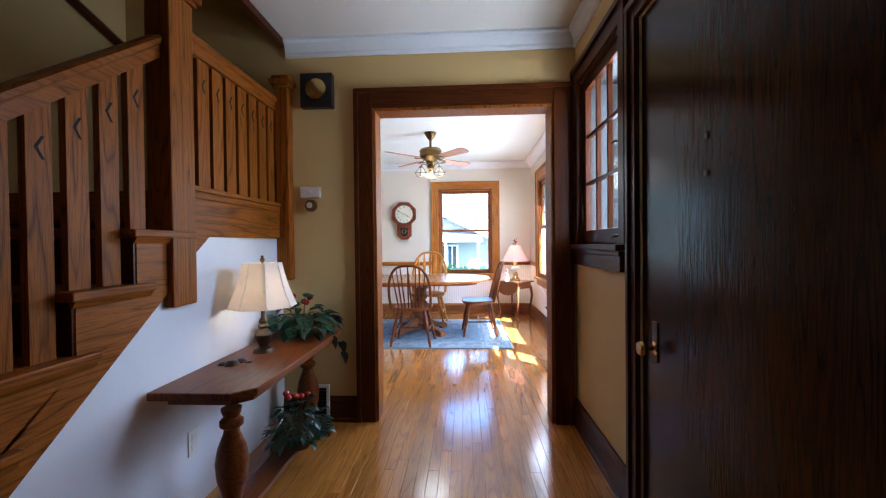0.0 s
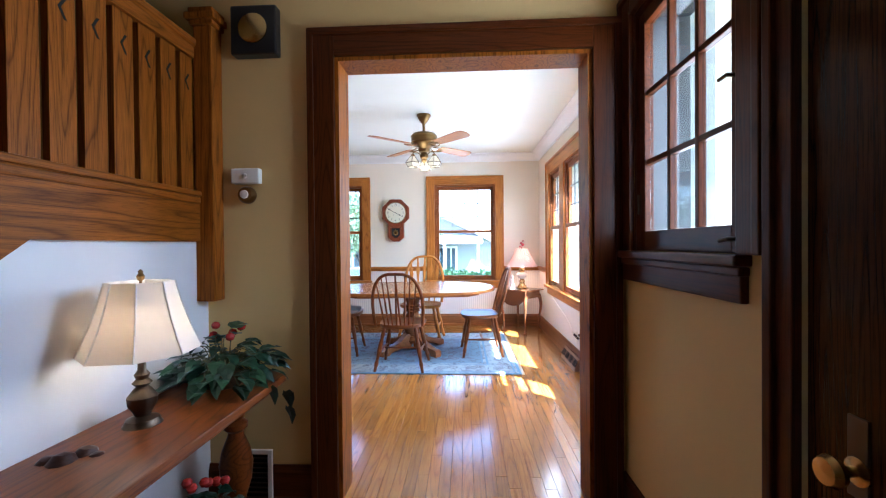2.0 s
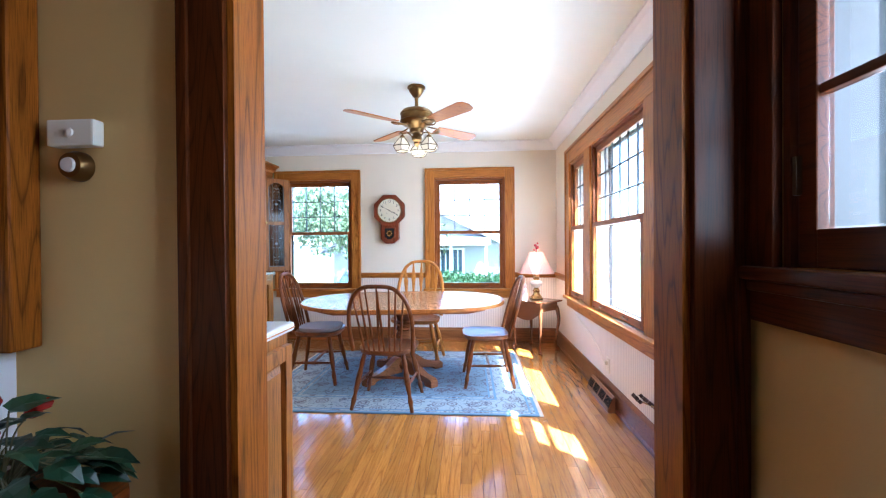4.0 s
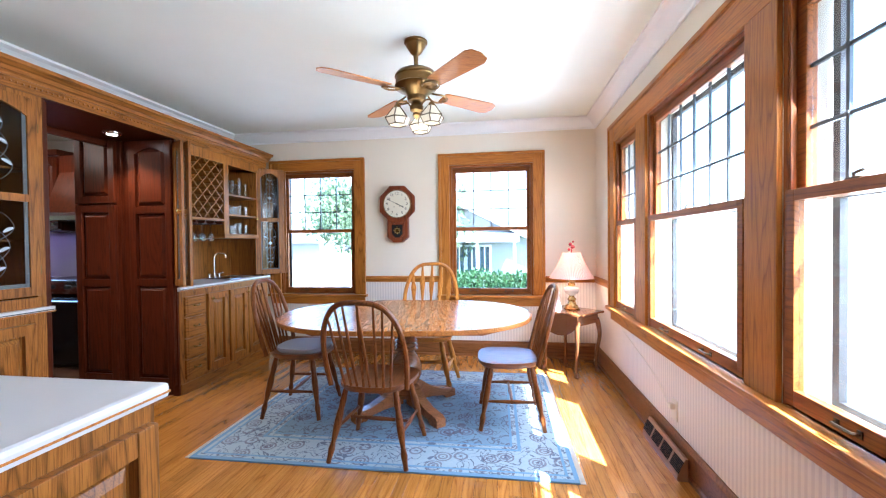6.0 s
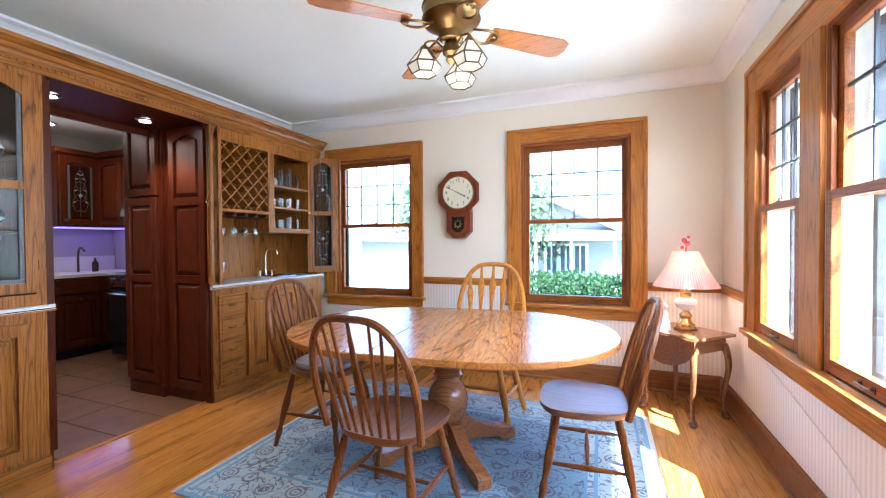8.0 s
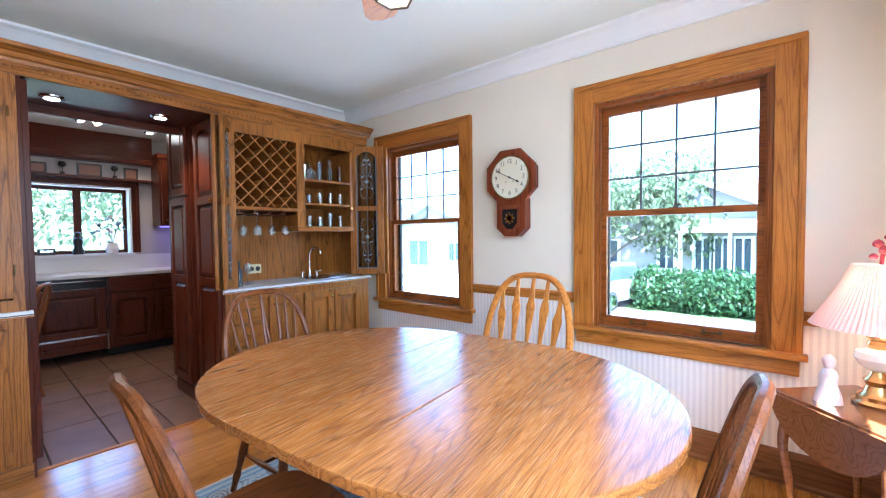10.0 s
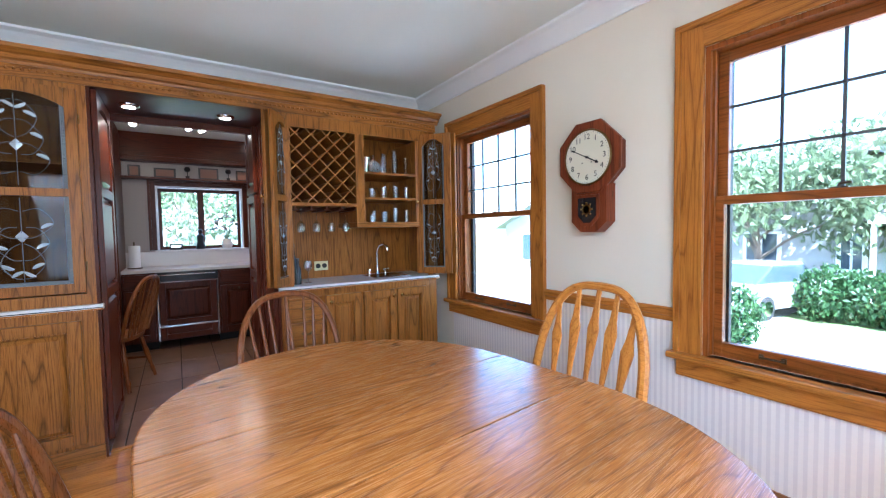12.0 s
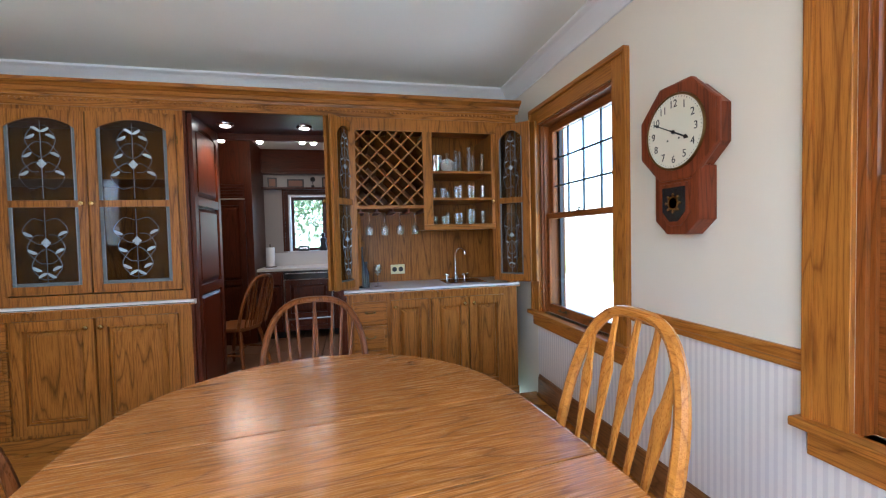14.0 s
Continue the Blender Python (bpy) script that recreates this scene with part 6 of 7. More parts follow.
# glassware
def goblet(m, hang=False):
    prof = [(0.030, 0), (0.030, 0.002), (0.004, 0.006), (0.0035, 0.075), (0.010, 0.085), (0.027, 0.105), (0.031, 0.130), (0.026, 0.165), (0.0245, 0.165), (0.029, 0.130), (0.024, 0.106), (0.0, 0.090)]
    o = part("wine_glass", lathe(prof, 14), tumbler, None, smooth=True, m=m)
    return tagged(o, "clear stemmed wine glass in the bar cabinet", "wine glass", "stemware")
for k in range(4):
    goblet(pose(XF - 0.10, 7.376 + 0.112 * k, 1.424 + 0.008, 180))
goblet(pose(XF - 0.16, 7.43, 0.885))
rngg = random.Random(9)
for z in (1.336, 1.531, 1.726):
    for k in range(9):
        u = 7.83 + 0.052 * k
        if z > 1.7 and k in (0, 1, 2):
            continue
        h, r = rngg.uniform(0.09, 0.13) if k > 4 else rngg.uniform(0.06, 0.10), rngg.uniform(0.018, 0.024)
        if z > 1.7:
            h = rngg.uniform(0.14, 0.20)
        o = part("tumbler", lathe([(0, 0), (r * 0.85, 0), (r, h), (r - 0.002, h), (r * 0.8, 0.006), (0, 0.006)], 12, m=pose(XF - 0.10 - 0.08 * (k % 2), u, z)), tumbler, None, smooth=True)
        tagged(o, "clear drinking glass on the bar shelf", "glass", "glasses on the bar shelves")
ib = thing("ice_bucket", "polished silver ice bucket on the top shelf", "bucket", pose(XF - 0.13, 7.875, 1.726))
part("body", lathe([(0, 0), (0.05, 0), (0.058, 0.12), (0.062, 0.125), (0.055, 0.128), (0.05, 0.02), (0, 0.02)], 24), chrome, ib, smooth=True)
for s in (-1, 1):
    part("handle", tube(spline([(0, s * 0.056, 0.07), (0, s * 0.078, 0.085), (0, s * 0.060, 0.10)], 4), 0.004, 6), chrome, ib)
pl = part("silver_dish", lathe([(0, 0), (0.055, 0.004), (0.060, 0.012), (0.054, 0.010), (0, 0.008)], 24, m=pose(XF - 0.17, 7.985, 1.79, 0, 75)), chrome, None, smooth=True)
pl.location.z -= 0.006
tagged(pl, "small silver dish leaning on the top shelf", "dish")
for y, h, r in ((7.315, 0.30, 0.026), (7.345, 0.19, 0.022)):
    bt = thing("bottle", "dark glass bottle on the bar counter", "bottle", pose(XF - 0.11, y, 0.885), "bar bottles")
    part("body", lathe([(0, 0), (r, 0), (r, h * 0.58), (r * 0.4, h * 0.72), (r * 0.36, h * 0.93), (0, h * 0.93)], 16), black_steel, bt, smooth=True)
    part("cap", lathe([(r * 0.42, h * 0.92), (r * 0.42, h), (0, h)], 12), black, bt)
ou = thing("outlet", "ivory double outlet in the bar backsplash", "outlet", face(7.61, 0.985, XF - 0.4345))
part("plate", box(-0.057, 0.057, -0.006, 0, -0.038, 0.038, 0.002), material("ivory_plate", (0.72, 0.66, 0.40), 0.4), ou)
for s in (-1, 1):
    part("socket", lathe([(0.020, 0), (0.019, 0.003), (0, 0.003)], 16, m=pose(s * 0.026, -0.006, 0, 90)), black, ou)
sk = thing("bar_sink", "small steel bar sink with gooseneck faucet", "sink", pose(XF - 0.22, 8.10, 0.885))
bm = box(-0.15, 0.15, -0.16, 0.16, 0.0005, 0.005, 0.002)
part("rim", bm, chrome, sk)
# flat black sheet on the rim, drawn as the shaded hollow of the sink
part("basin", box(-0.12, 0.10, -0.13, 0.13, 0.0052, 0.007), black_steel, sk)
bm = tube(spline([(-0.135, -0.02, 0.004), (-0.135, -0.02, 0.10), (-0.135, -0.02, 0.20), (-0.12, -0.005, 0.25), (-0.08, 0.02, 0.262), (-0.05, 0.035, 0.24), (-0.045, 0.038, 0.21)], 6), 0.008, 10)
lathe([(0.026, 0.005), (0.022, 0.014), (0.014, 0.03), (0.012, 0.06), (0, 0.06)], 16, bm, pose(-0.135, -0.02, 0))
part("faucet", bm, chrome, sk, "chrome gooseneck faucet", True)
for s in (-1, 1):
    bm = lathe([(0.014, 0.005), (0.012, 0.02), (0.008, 0.035), (0, 0.035)], 12, m=pose(-0.135, -0.02 + s * 0.075, 0))
    tube([(-0.135, -0.02 + s * 0.055, 0.04), (-0.115, -0.02 + s * 0.105, 0.05)], 0.006, 8, bm)
    tube([(-0.155, -0.02 + s * 0.07, 0.042), (-0.115, -0.02 + s * 0.08, 0.046)], 0.006, 8, bm)
    part("tap", bm, chrome, sk, smooth=True)

# low cabinet by the doorway
lc = thing("low_cabinet", "oak end cabinet with white laminate top", "cabinet", pose(0, YS + 0.001, 0))
part("body", box(-2.02, -0.275, 0.0, 0.485, 0.0, 0.842), cab["z"], lc)
part("top", box(-2.02, -0.255, 0.0, 0.515, 0.846, 0.884, 0.012), laminate, lc, "white laminate top")
part("edge_strip", box(-2.02, -0.2545, -0.0, 0.5155, 0.858, 0.864, 0.001), oak["x"], lc)
e = thing("end_panel", "raised oak panel on the end of the low cabinet", "panel", pose(-0.275, YS, 0, 0, 0, 90))
raised_door(e, "panelled_leaf", 0.02, 0.47, 0.08, 0.80, cab)

# ---------- kitchen beyond ----------
def kitchen_base(u0, u1, x, label, doors):
    k = thing("kitchen_cabinet", label, "cabinet", face(0.0, 0, x), "kitchen base cabinets")
    part("body", box(u0, u1, 0.0, 0.56, 0.09, 0.85), cherry["z"], k)
    part("toe_kick", box(u0, u1, 0.05, 0.5, 0.0, 0.089), void, k)
    for a, b in doors:
        raised_door(k, "door", a, b, 0.12, 0.66, cherry, ((a + b) / 2, 0.62), bronze)
        bm = box(a, b, -0.020, 0, 0.685, 0.835, 0.005)
        part("drawer_front", bm, cherry["x"], k)
kx = -4.52
kitchen_base(6.10, 6.40, kx, "dark cherry kitchen base cabinet", [(6.12, 6.38)])
kitchen_base(7.0, 8.29, kx, "dark cherry kitchen base cabinet under the window", [(7.02, 7.40), (7.42, 7.80), (7.82, 8.25)])
dw = thing("dishwasher", "built-in dishwasher with cherry panel and chrome trim", "dishwasher", face(0.0, 0, kx))
part("body", box(6.402, 6.998, 0.0, 0.56, 0.09, 0.85), black_steel, dw)
part("control_panel", box(6.41, 6.99, -0.022, 0, 0.745, 0.845, 0.004), black_steel, dw)
raised_door(dw, "front_panel", 6.425, 6.975, 0.26, 0.735, cherry)
raised_door(dw, "kick_panel", 6.425, 6.975, 0.10, 0.235, cherry)
bm = box(6.405, 6.418, -0.024, 0, 0.09, 0.745)
box(6.982, 6.995, -0.024, 0, 0.09, 0.745, bm=bm)
box(6.418, 6.982, -0.024, 0, 0.738, 0.746, bm=bm)
box(6.418, 6.982, -0.024, 0, 0.24, 0.254, bm=bm)
box(6.43, 6.97, -0.034, -0.022, 0.815, 0.825, 0.002, bm)
part("trim", bm, chrome, dw, "chrome trim strips")
ct = thing("kitchen_counter", "pale laminate kitchen counter with backsplash", "countertop", face(0.0, 0, kx))
part("slab", box(6.08, 8.29, -0.02, 0.579, 0.852, 0.885, 0.004), material("pale_counter", (0.62, 0.58, 0.56), 0.3), ct)
part("backsplash", box(6.08, 8.29, 0.553, 0.578, 0.886, 1.06, 0.002), laminate, ct)
kw = thing("window_7", "kitchen window with dark wooden frame and deep sill", "window", WEST, kind="structure")
u0, u1, z0, z1 = KWIN
casing(kw, u0, u1, z0, z1, cherry, w=0.07)
bm = box(u0, u0 + 0.02, 0, 0.2, z0, z1)
box(u1 - 0.02, u1, 0, 0.2, z0, z1, bm=bm)
box(u0 + 0.02, u1 - 0.02, 0, 0.2, z1 - 0.02, z1, bm=bm)
part("window_frame", bm, white_paint, kw)
part("window_sill", box(u0 - 0.02, u1 + 0.02, -0.06, 0.2, z0 - 0.03, z0, 0.004), laminate, kw)
mid = (u0 + u1) / 2
for a, b in ((u0 + 0.02, mid), (mid, u1 - 0.02)):
    bm = box(a, a + 0.035, 0.14, 0.175, z0, z1 - 0.02)
    box(b - 0.035, b, 0.14, 0.175, z0, z1 - 0.02, bm=bm)
    box(a + 0.035, b - 0.035, 0.141, 0.174, z0, z0 + 0.04, bm=bm)
    box(a + 0.035, b - 0.035, 0.141, 0.174, z1 - 0.06, z1 - 0.02, bm=bm)
    s = part("sash", bm, cherry["z"], kw)
    p = part("pane", box(a + 0.035, b - 0.035, 0.155, 0.158, z0 + 0.04, z1 - 0.06), glass, s)
    p.visible_shadow = False
# things on the sill and counter
vs = thing("flower_vase", "white vase with pale lilies on the sill", "vase", pose(KW + 0.02, 7.16, 1.08))
part("vase", lathe([(0, 0), (0.05, 0), (0.07, 0.05), (0.05, 0.10), (0.055, 0.12), (0, 0.11)], 16), ceramic, vs, smooth=True)
bm, pb = bmesh.new(), bmesh.new()
rngv = random.Random(3)
for k in range(14):
    a, r = rngv.uniform(0, 6.28), rngv.uniform(0.04, 0.17)
    tip = Vector((0.4 * r * math.cos(a), r * math.sin(a), 0.22 + rngv.uniform(0, 0.20)))
    tube(spline([(0, 0, 0.10), tip * 0.6 + Vector((0, 0, 0.06)), tip], 3), 0.003, 4, bm)
    for q in range(4):
        leaf_blade(tip, (rngv.uniform(-1, 1), rngv.uniform(-1, 1), rngv.uniform(-0.3, 1)), 0.05, pb if k % 2 else bm, rngv)
part("stems", bm, ivy_leaf, vs)
part("petals", pb, material("lily_petal", (0.75, 0.62, 0.66), 0.6), vs)
st = part("statuette", lathe([(0, 0), (0.05, 0), (0.055, 0.04), (0.035, 0.09), (0.045, 0.13), (0.04, 0.17), (0.018, 0.19), (0.028, 0.215), (0.026, 0.24), (0, 0.255)], 14, m=pose(KW + 0.02, 6.86, 1.08)), black, None, smooth=True)
tagged(st, "small black statuette on the kitchen sill", "figurine")
rd = thing("clock_radio", "small dark radio on the kitchen sill", "radio", pose(KW + 0.02, 6.60, 1.08))
part("case", box(-0.04, 0.04, -0.07, 0.07, 0, 0.07, 0.006), black, rd)
part("dial", box(0.040, 0.043, -0.05, 0.05, 0.03, 0.055), chrome, rd)
pt = thing("paper_towel", "white paper towel roll on a stand", "paper towel", pose(-4.85, 6.20, 0.886))
part("roll", lathe([(0.055, 0.012), (0.055, 0.26), (0.02, 0.26), (0.0, 0.26)], 20), white_paint, pt, smooth=True)
part("stand", lathe([(0.07, 0), (0.07, 0.012), (0.008, 0.014), (0.008, 0.30), (0, 0.305)], 18), bronze, pt)
# plate shelf, valance, pictures
sf = thing("plate_shelf", "dark cherry shelf above the kitchen window", "shelf", WEST)
part("board", box(6.09, 7.56, -0.14, 0.0, 1.925, 1.95, 0.003), cherry["x"], sf)
part("valance", box(6.09, 7.56, -0.12, 0.0, 2.13, 2.459), cherry["x"], sf)
part("valance_mould", box(6.09, 7.56, -0.15, -0.121, 2.14, 2.19, 0.006), cherry["x"], sf)
for u, w, h, mt in ((6.22, 0.12, 0.14, black), (6.52, 0.22, 0.12, black), (6.98, 0.22, 0.15, black), (7.36, 0.14, 0.14, black)):
    pc = thing("framed_picture", "small dark framed picture on the plate shelf", "picture", WEST @ pose(u, -0.03, 1.951), "shelf pictures")
    part("frame", box(-w / 2, w / 2, -0.012, 0, 0, h, 0.003), mt, pc)
    part("image", box(-w / 2 + 0.02, w / 2 - 0.02, -0.0135, -0.0125, 0.02, h - 0.02), material("picture_print", (0.22, 0.10, 0.06), 0.5), pc)
for u in (6.75, 7.20):
    g = part("topiary", lathe([(0.02, 0), (0.022, 0.03), (0.005, 0.035), (0.004, 0.08), (0.028, 0.09), (0.036, 0.115), (0.026, 0.14), (0, 0.148)], 12, m=WEST @ pose(u, -0.07, 1.951)), black, None, smooth=True)
    tagged(g, "small dark topiary ornament on the plate shelf", "ornament", "shelf ornaments")
# tall refrigerator cabinet and pantry
fr = thing("refrigerator_cabinet", "tall cherry panelled refrigerator with louvred top", "refrigerator", face(0.0, 0, -4.50))
part("body", box(5.42, 6.10, -0.10, 0.59, 0.0, 2.459), cherry["z"], fr)
raised_door(fr, "door", 5.47, 6.02, 0.10, 1.72, cherry, two=0.75, y=-0.10)
bm = bmesh.new()
for k in range(5):
    box(5.48, 6.01, -0.116, -0.10, 1.77 + 0.035 * k, 1.79 + 0.035 * k, 0.002, bm)
part("louvre", bm, cherry["x"], fr)
part("handle", box(5.440, 5.456, -0.13, -0.10, 0.6, 1.70, 0.003), chrome, fr)
bm = box(5.47, 6.02, -0.112, -0.10, 1.735, 1.748)
part("trim", bm, chrome, fr)
pn = thing("pantry_cabinet", "tall dark cherry pantry cabinet beside the passage", "pantry", pose(-2.505, 7.155, 0))
part("body", box(-0.415, 0.005, 0.0, 0.55, 0.09, 2.30), cherry["z"], pn)
part("plinth", box(-0.40, 0.005, -0.01, 0.5, 0.0, 0.089), cherry["x"], pn)
raised_door(pn, "door", -0.405, -0.03, 1.58, 2.28, cherry)
raised_door(pn, "door", -0.405, -0.03, 0.12, 1.565, cherry, two=0.93)
# range and north wall
rg = thing("range", "black and steel kitchen range", "stove", pose(-3.75, 7.70, 0))
part("body", box(-0.38, 0.38, 0.0, 0.58, 0.05, 0.90, 0.004), black_steel, rg)
part("oven_door", box(-0.36, 0.36, -0.03, 0, 0.20, 0.72, 0.006), black_steel, rg)
part("handle", tube([(-0.30, -0.06, 0.69), (0.30, -0.06, 0.69)], 0.012, 8), chrome, rg)
part("control_panel", box(-0.37, 0.37, -0.035, 0, 0.76, 0.90, 0.004), chrome, rg)
for k in range(4):
    part("knob", lathe([(0.020, 0), (0.018, 0.02), (0, 0.022)], 12, m=pose(-0.27 + 0.18 * k, -0.036, 0.83, 90)), black, rg)
uk = thing("wall_cabinet", "cherry upper kitchen cabinets with arched doors", "cabinet", face(0.0, 0, -4.78), "kitchen wall cabinets")
part("body", box(7.57, 8.29, 0.0, 0.31, 1.40, 2.20), cherry["z"], uk)
part("crown", box(7.55, 8.29, -0.03, 0.31, 2.20, 2.26, 0.008), cherry["x"], uk)
gd = raised_door(uk, "door", 7.59, 7.95, 1.42, 2.18, cherry, (7.63, 1.47), bronze, arch=True)
leaded_lite(gd, 7.655, 7.885, 1.485, 2.075, -0.027, True, 0.016)
un = thing("wall_cabinet", "cherry upper kitchen cabinets with arched doors", "cabinet", pose(0, KN, 0), "kitchen wall cabinets")
part("body", box(-4.78, -4.105, -0.32, -0.001, 1.40, 2.20), cherry["z"], un)
part("crown", box(-4.78, -4.10, -0.36, -0.001, 2.20, 2.27, 0.012), cherry["x"], un)
raised_door(un, "door", -4.775, -4.345, 1.42, 2.18, cherry, (-4.385, 1.47), bronze, arch=True, y=-0.321)
raised_door(un, "door", -4.335, -4.115, 1.42, 2.18, cherry, (-4.155, 1.47), bronze, arch=True, y=-0.321)
hood = thing("range_hood", "sloped cherry range hood over the stove", "range hood", pose(-4.10, KN - 0.001, 0))
part("canopy", prism([(0.0, 1.50), (-0.50, 1.50), (-0.50, 1.58), (-0.33, 2.02), (-0.33, 2.20), (0.0, 2.20)], 0.70, m=Matrix(((0, 1, 0, 0), (1, 0, 0, 0), (0, 0, 1, 0), (0, 0, 0, 1)))), cherry["z"], hood)
part("lip", box(0.0, 0.70, -0.512, -0.500, 1.50, 1.545, 0.003), bronze, hood)
ok = thing("outlet", "white double outlet on the violet backsplash", "outlet", pose(-4.22, KN - 0.001, 1.14))
part("plate", box(-0.036, 0.036, -0.006, 0, -0.058, 0.058, 0.002), white_plastic, ok)
for zz in (-0.022, 0.022):
    part("socket", lathe([(0.014, 0), (0.013, 0.003), (0, 0.003)], 12, m=pose(0, -0.006, zz, 90)), black, ok)
for x, y in ((-4.62, 7.45), (-3.95, 7.55)):
    dl = thing("downlight", "small lit recessed downlight in the kitchen ceiling", "downlight", pose(x, y, 2.459), "kitchen downlights")
    part("trim_ring", lathe([(0.030, -0.001), (0.055, -0.001), (0.052, -0.008), (0.034, -0.010)], 20), chrome, dl, smooth=True)
    part("lamp_face", lathe([(0, -0.012), (0.033, -0.011), (0.030, -0.004), (0, -0.004)], 18), led, dl)
    lamp("downlight_beam", "SPOT", (x, y, 2.43), 0.9, (1.0, 0.70, 0.42), 0.03, (x, y + 0.25, 0), 120)
purple = glow("violet_strip", (0.35, 0.22, 1.0), 0.09)
us = part("undercabinet_light", box(-5.00, -4.80, 7.62, 8.25, 1.385, 1.397), purple, None)
tagged(us, "lit violet strip lamp under the wall cabinets", "strip light")
lamp("violet_light", "AREA", (-4.90, 7.93, 1.37), 0.02, (0.42, 0.28, 1.0), (0.15, 0.6), (-4.90, 7.93, 0))
lamp("violet_light", "AREA", (-4.45, 8.15, 1.37), 0.02, (0.42, 0.28, 1.0), (0.6, 0.15), (-4.45, 8.15, 0))
kt = thing("kitchen_faucet", "dark kitchen faucet and soap bottle by the sink", "faucet", pose(-4.88, 7.80, 0.886))
part("spout", tube(spline([(0, 0, 0), (0, 0, 0.2), (0.05, 0, 0.28), (0.12, 0, 0.24)], 5), 0.012, 8), bronze, kt, smooth=True)
part("soap_bottle", lathe([(0.03, 0), (0.032, 0.10), (0.012, 0.13), (0.01, 0.16), (0, 0.16)], 12, m=pose(0.05, 0.14, 0)), bronze, kt, smooth=True)
# kitchen desk and track lights
dk = thing("kitchen_desk", "small oak breakfast desk in the kitchen", "desk", pose(-3.65, 5.55, 0))
part("tabletop", box(-0.35, 0.35, -0.40, 0.30, 0.72, 0.75, 0.006), table_edge, dk)
for sx in (-1, 1):
    for sy in (-1, 1):
        part("leg", box(sx * 0.30 - 0.02, sx * 0.30 + 0.02, -0.05 + sy * 0.30 - 0.02, -0.05 + sy * 0.30 + 0.02, 0, 0.72, 0.003), table_edge, dk)
tk = thing("track_light", "white ceiling track with four small spotlights", "track light", pose(-3.95, 6.55, 2.458))
part("track", box(-0.02, 0.02, -0.75, 0.75, -0.02, 0, 0.003), white_paint, tk)
for k, y in enumerate((-0.62, -0.25, 0.18, 0.30)):
    hd = part("spot_head", lathe([(0.0, 0.05), (0.030, 0.05), (0.040, 0.0), (0.044, -0.06), (0.036, -0.06), (0.0, -0.03)], 16, m=pose(0.03, y, -0.10, 0, -42 + 14 * (k % 2), 20 * k)), chrome, tk, smooth=True)
    part("bulb_face", lathe([(0, -0.055), (0.034, -0.055), (0.02, -0.04), (0, -0.04)], 14, m=pose(0.03, y, -0.10, 0, -42 + 14 * (k % 2), 20 * k)), spot_glow, hd)
    part("stem", tube([(0, y, -0.015), (0.02, y, -0.07)], 0.006, 6), white_paint, tk)
lamp("track_glow", "POINT", (-3.75, 6.1, 2.2), 0.5, (1.0, 0.74, 0.5), 0.06)
lamp("track_glow", "POINT", (-3.8, 7.2, 2.2), 0.4, (1.0, 0.74, 0.5), 0.06)
board_rest = wood("floor_oak_rest", (0.55, 0.245, 0.042), (0.29, 0.105, 0.016), "y", 0.19, 1.0)
_n = Nodes(board_rest)
_g = _n.add("ShaderNodeNewGeometry")
_c = _n.b.inputs["Base Color"].links[0].from_socket
_n.color(_n.mix(1.0, _c, _n.ramp(_g.outputs["Random Per Island"], [(0, (0.78, 0.78, 0.74)), (0.5, (1, 0.98, 0.95)), (1, (1.13, 1.1, 1.06))]), "MULTIPLY"))
tile_mat = material("floor_tile", (0.34, 0.26, 0.21), 0.38, Specular_IOR_Level=0.25)
_n = Nodes(tile_mat)
_n.color(_n.ramp(_n.noise(_n.coords((1, 1, 1), True), 5.0, 5.0), [(0.3, (0.10, 0.052, 0.030)), (0.7, (0.16, 0.088, 0.055))]))


# ---------- outdoors ----------
def leaf_material(name, a, b):
    m = material(name, a, 0.5)
    n = Nodes(m)
    g = n.add("ShaderNodeNewGeometry")
    c = n.ramp(g.outputs["Random Per Island"], [(0, a), (1, b)])
    n.color(c)
    thin, both = n.add("ShaderNodeBsdfTranslucent"), n.add("ShaderNodeMixShader", Fac=0.4)
    n.link(c, thin.inputs[0])
    n.link(n.b.outputs[0], both.inputs[1])
    n.link(thin.outputs[0], both.inputs[2])
    n.link(both.outputs[0], m.node_tree.nodes["Material Output"].inputs[0])
    return m


bush_leaf = leaf_material("hedge_leaf", (0.022, 0.065, 0.02), (0.06, 0.13, 0.04))
tree_leaf = leaf_material("tree_leaf", (0.09, 0.13, 0.06), (0.17, 0.21, 0.11))
bark = plaster("bark", (0.16, 0.12, 0.09))
concrete = plaster("pale_concrete", (0.34, 0.335, 0.325))
lawn = material("lawn", (0.10, 0.16, 0.05), 0.9)
_n = Nodes(lawn)
_n.color(_n.ramp(_n.noise(_n.coords(), 3.0, 8.0), [(0.3, (0.08, 0.13, 0.035)), (0.7, (0.16, 0.22, 0.08))]))
shingle = plaster("roof_shingle", (0.30, 0.29, 0.29))
GZ = -1.2
setting("ground", box(-150, 150, -150, 150, GZ - 0.2, GZ), lawn, "green lawn round the houses", "ground")
setting("pavement", box(-30, 40, 9.4, 19.4, GZ - 0.1, GZ + 0.02), concrete, "pale concrete driveway", "driveway")
setting("pavement_east", box(2.6, 9.0, -30, 9.4, GZ - 0.1, GZ + 0.02), concrete, "pale concrete driveway beside the house", "driveway")
setting("pavement_west", box(-14, -6.6, -10, 9.4, GZ - 0.1, GZ + 0.02), concrete, "pale concrete patio behind the house", "driveway")
# porch_roof here is an added, unseen slab blocking sun at the hall window
setting("porch_roof", box(HE + 0.201, 3.4, -1.5, 4.47, 2.63, 2.73), house_paint, "added unseen roof slab that keeps sun off the hall window", "porch roof")
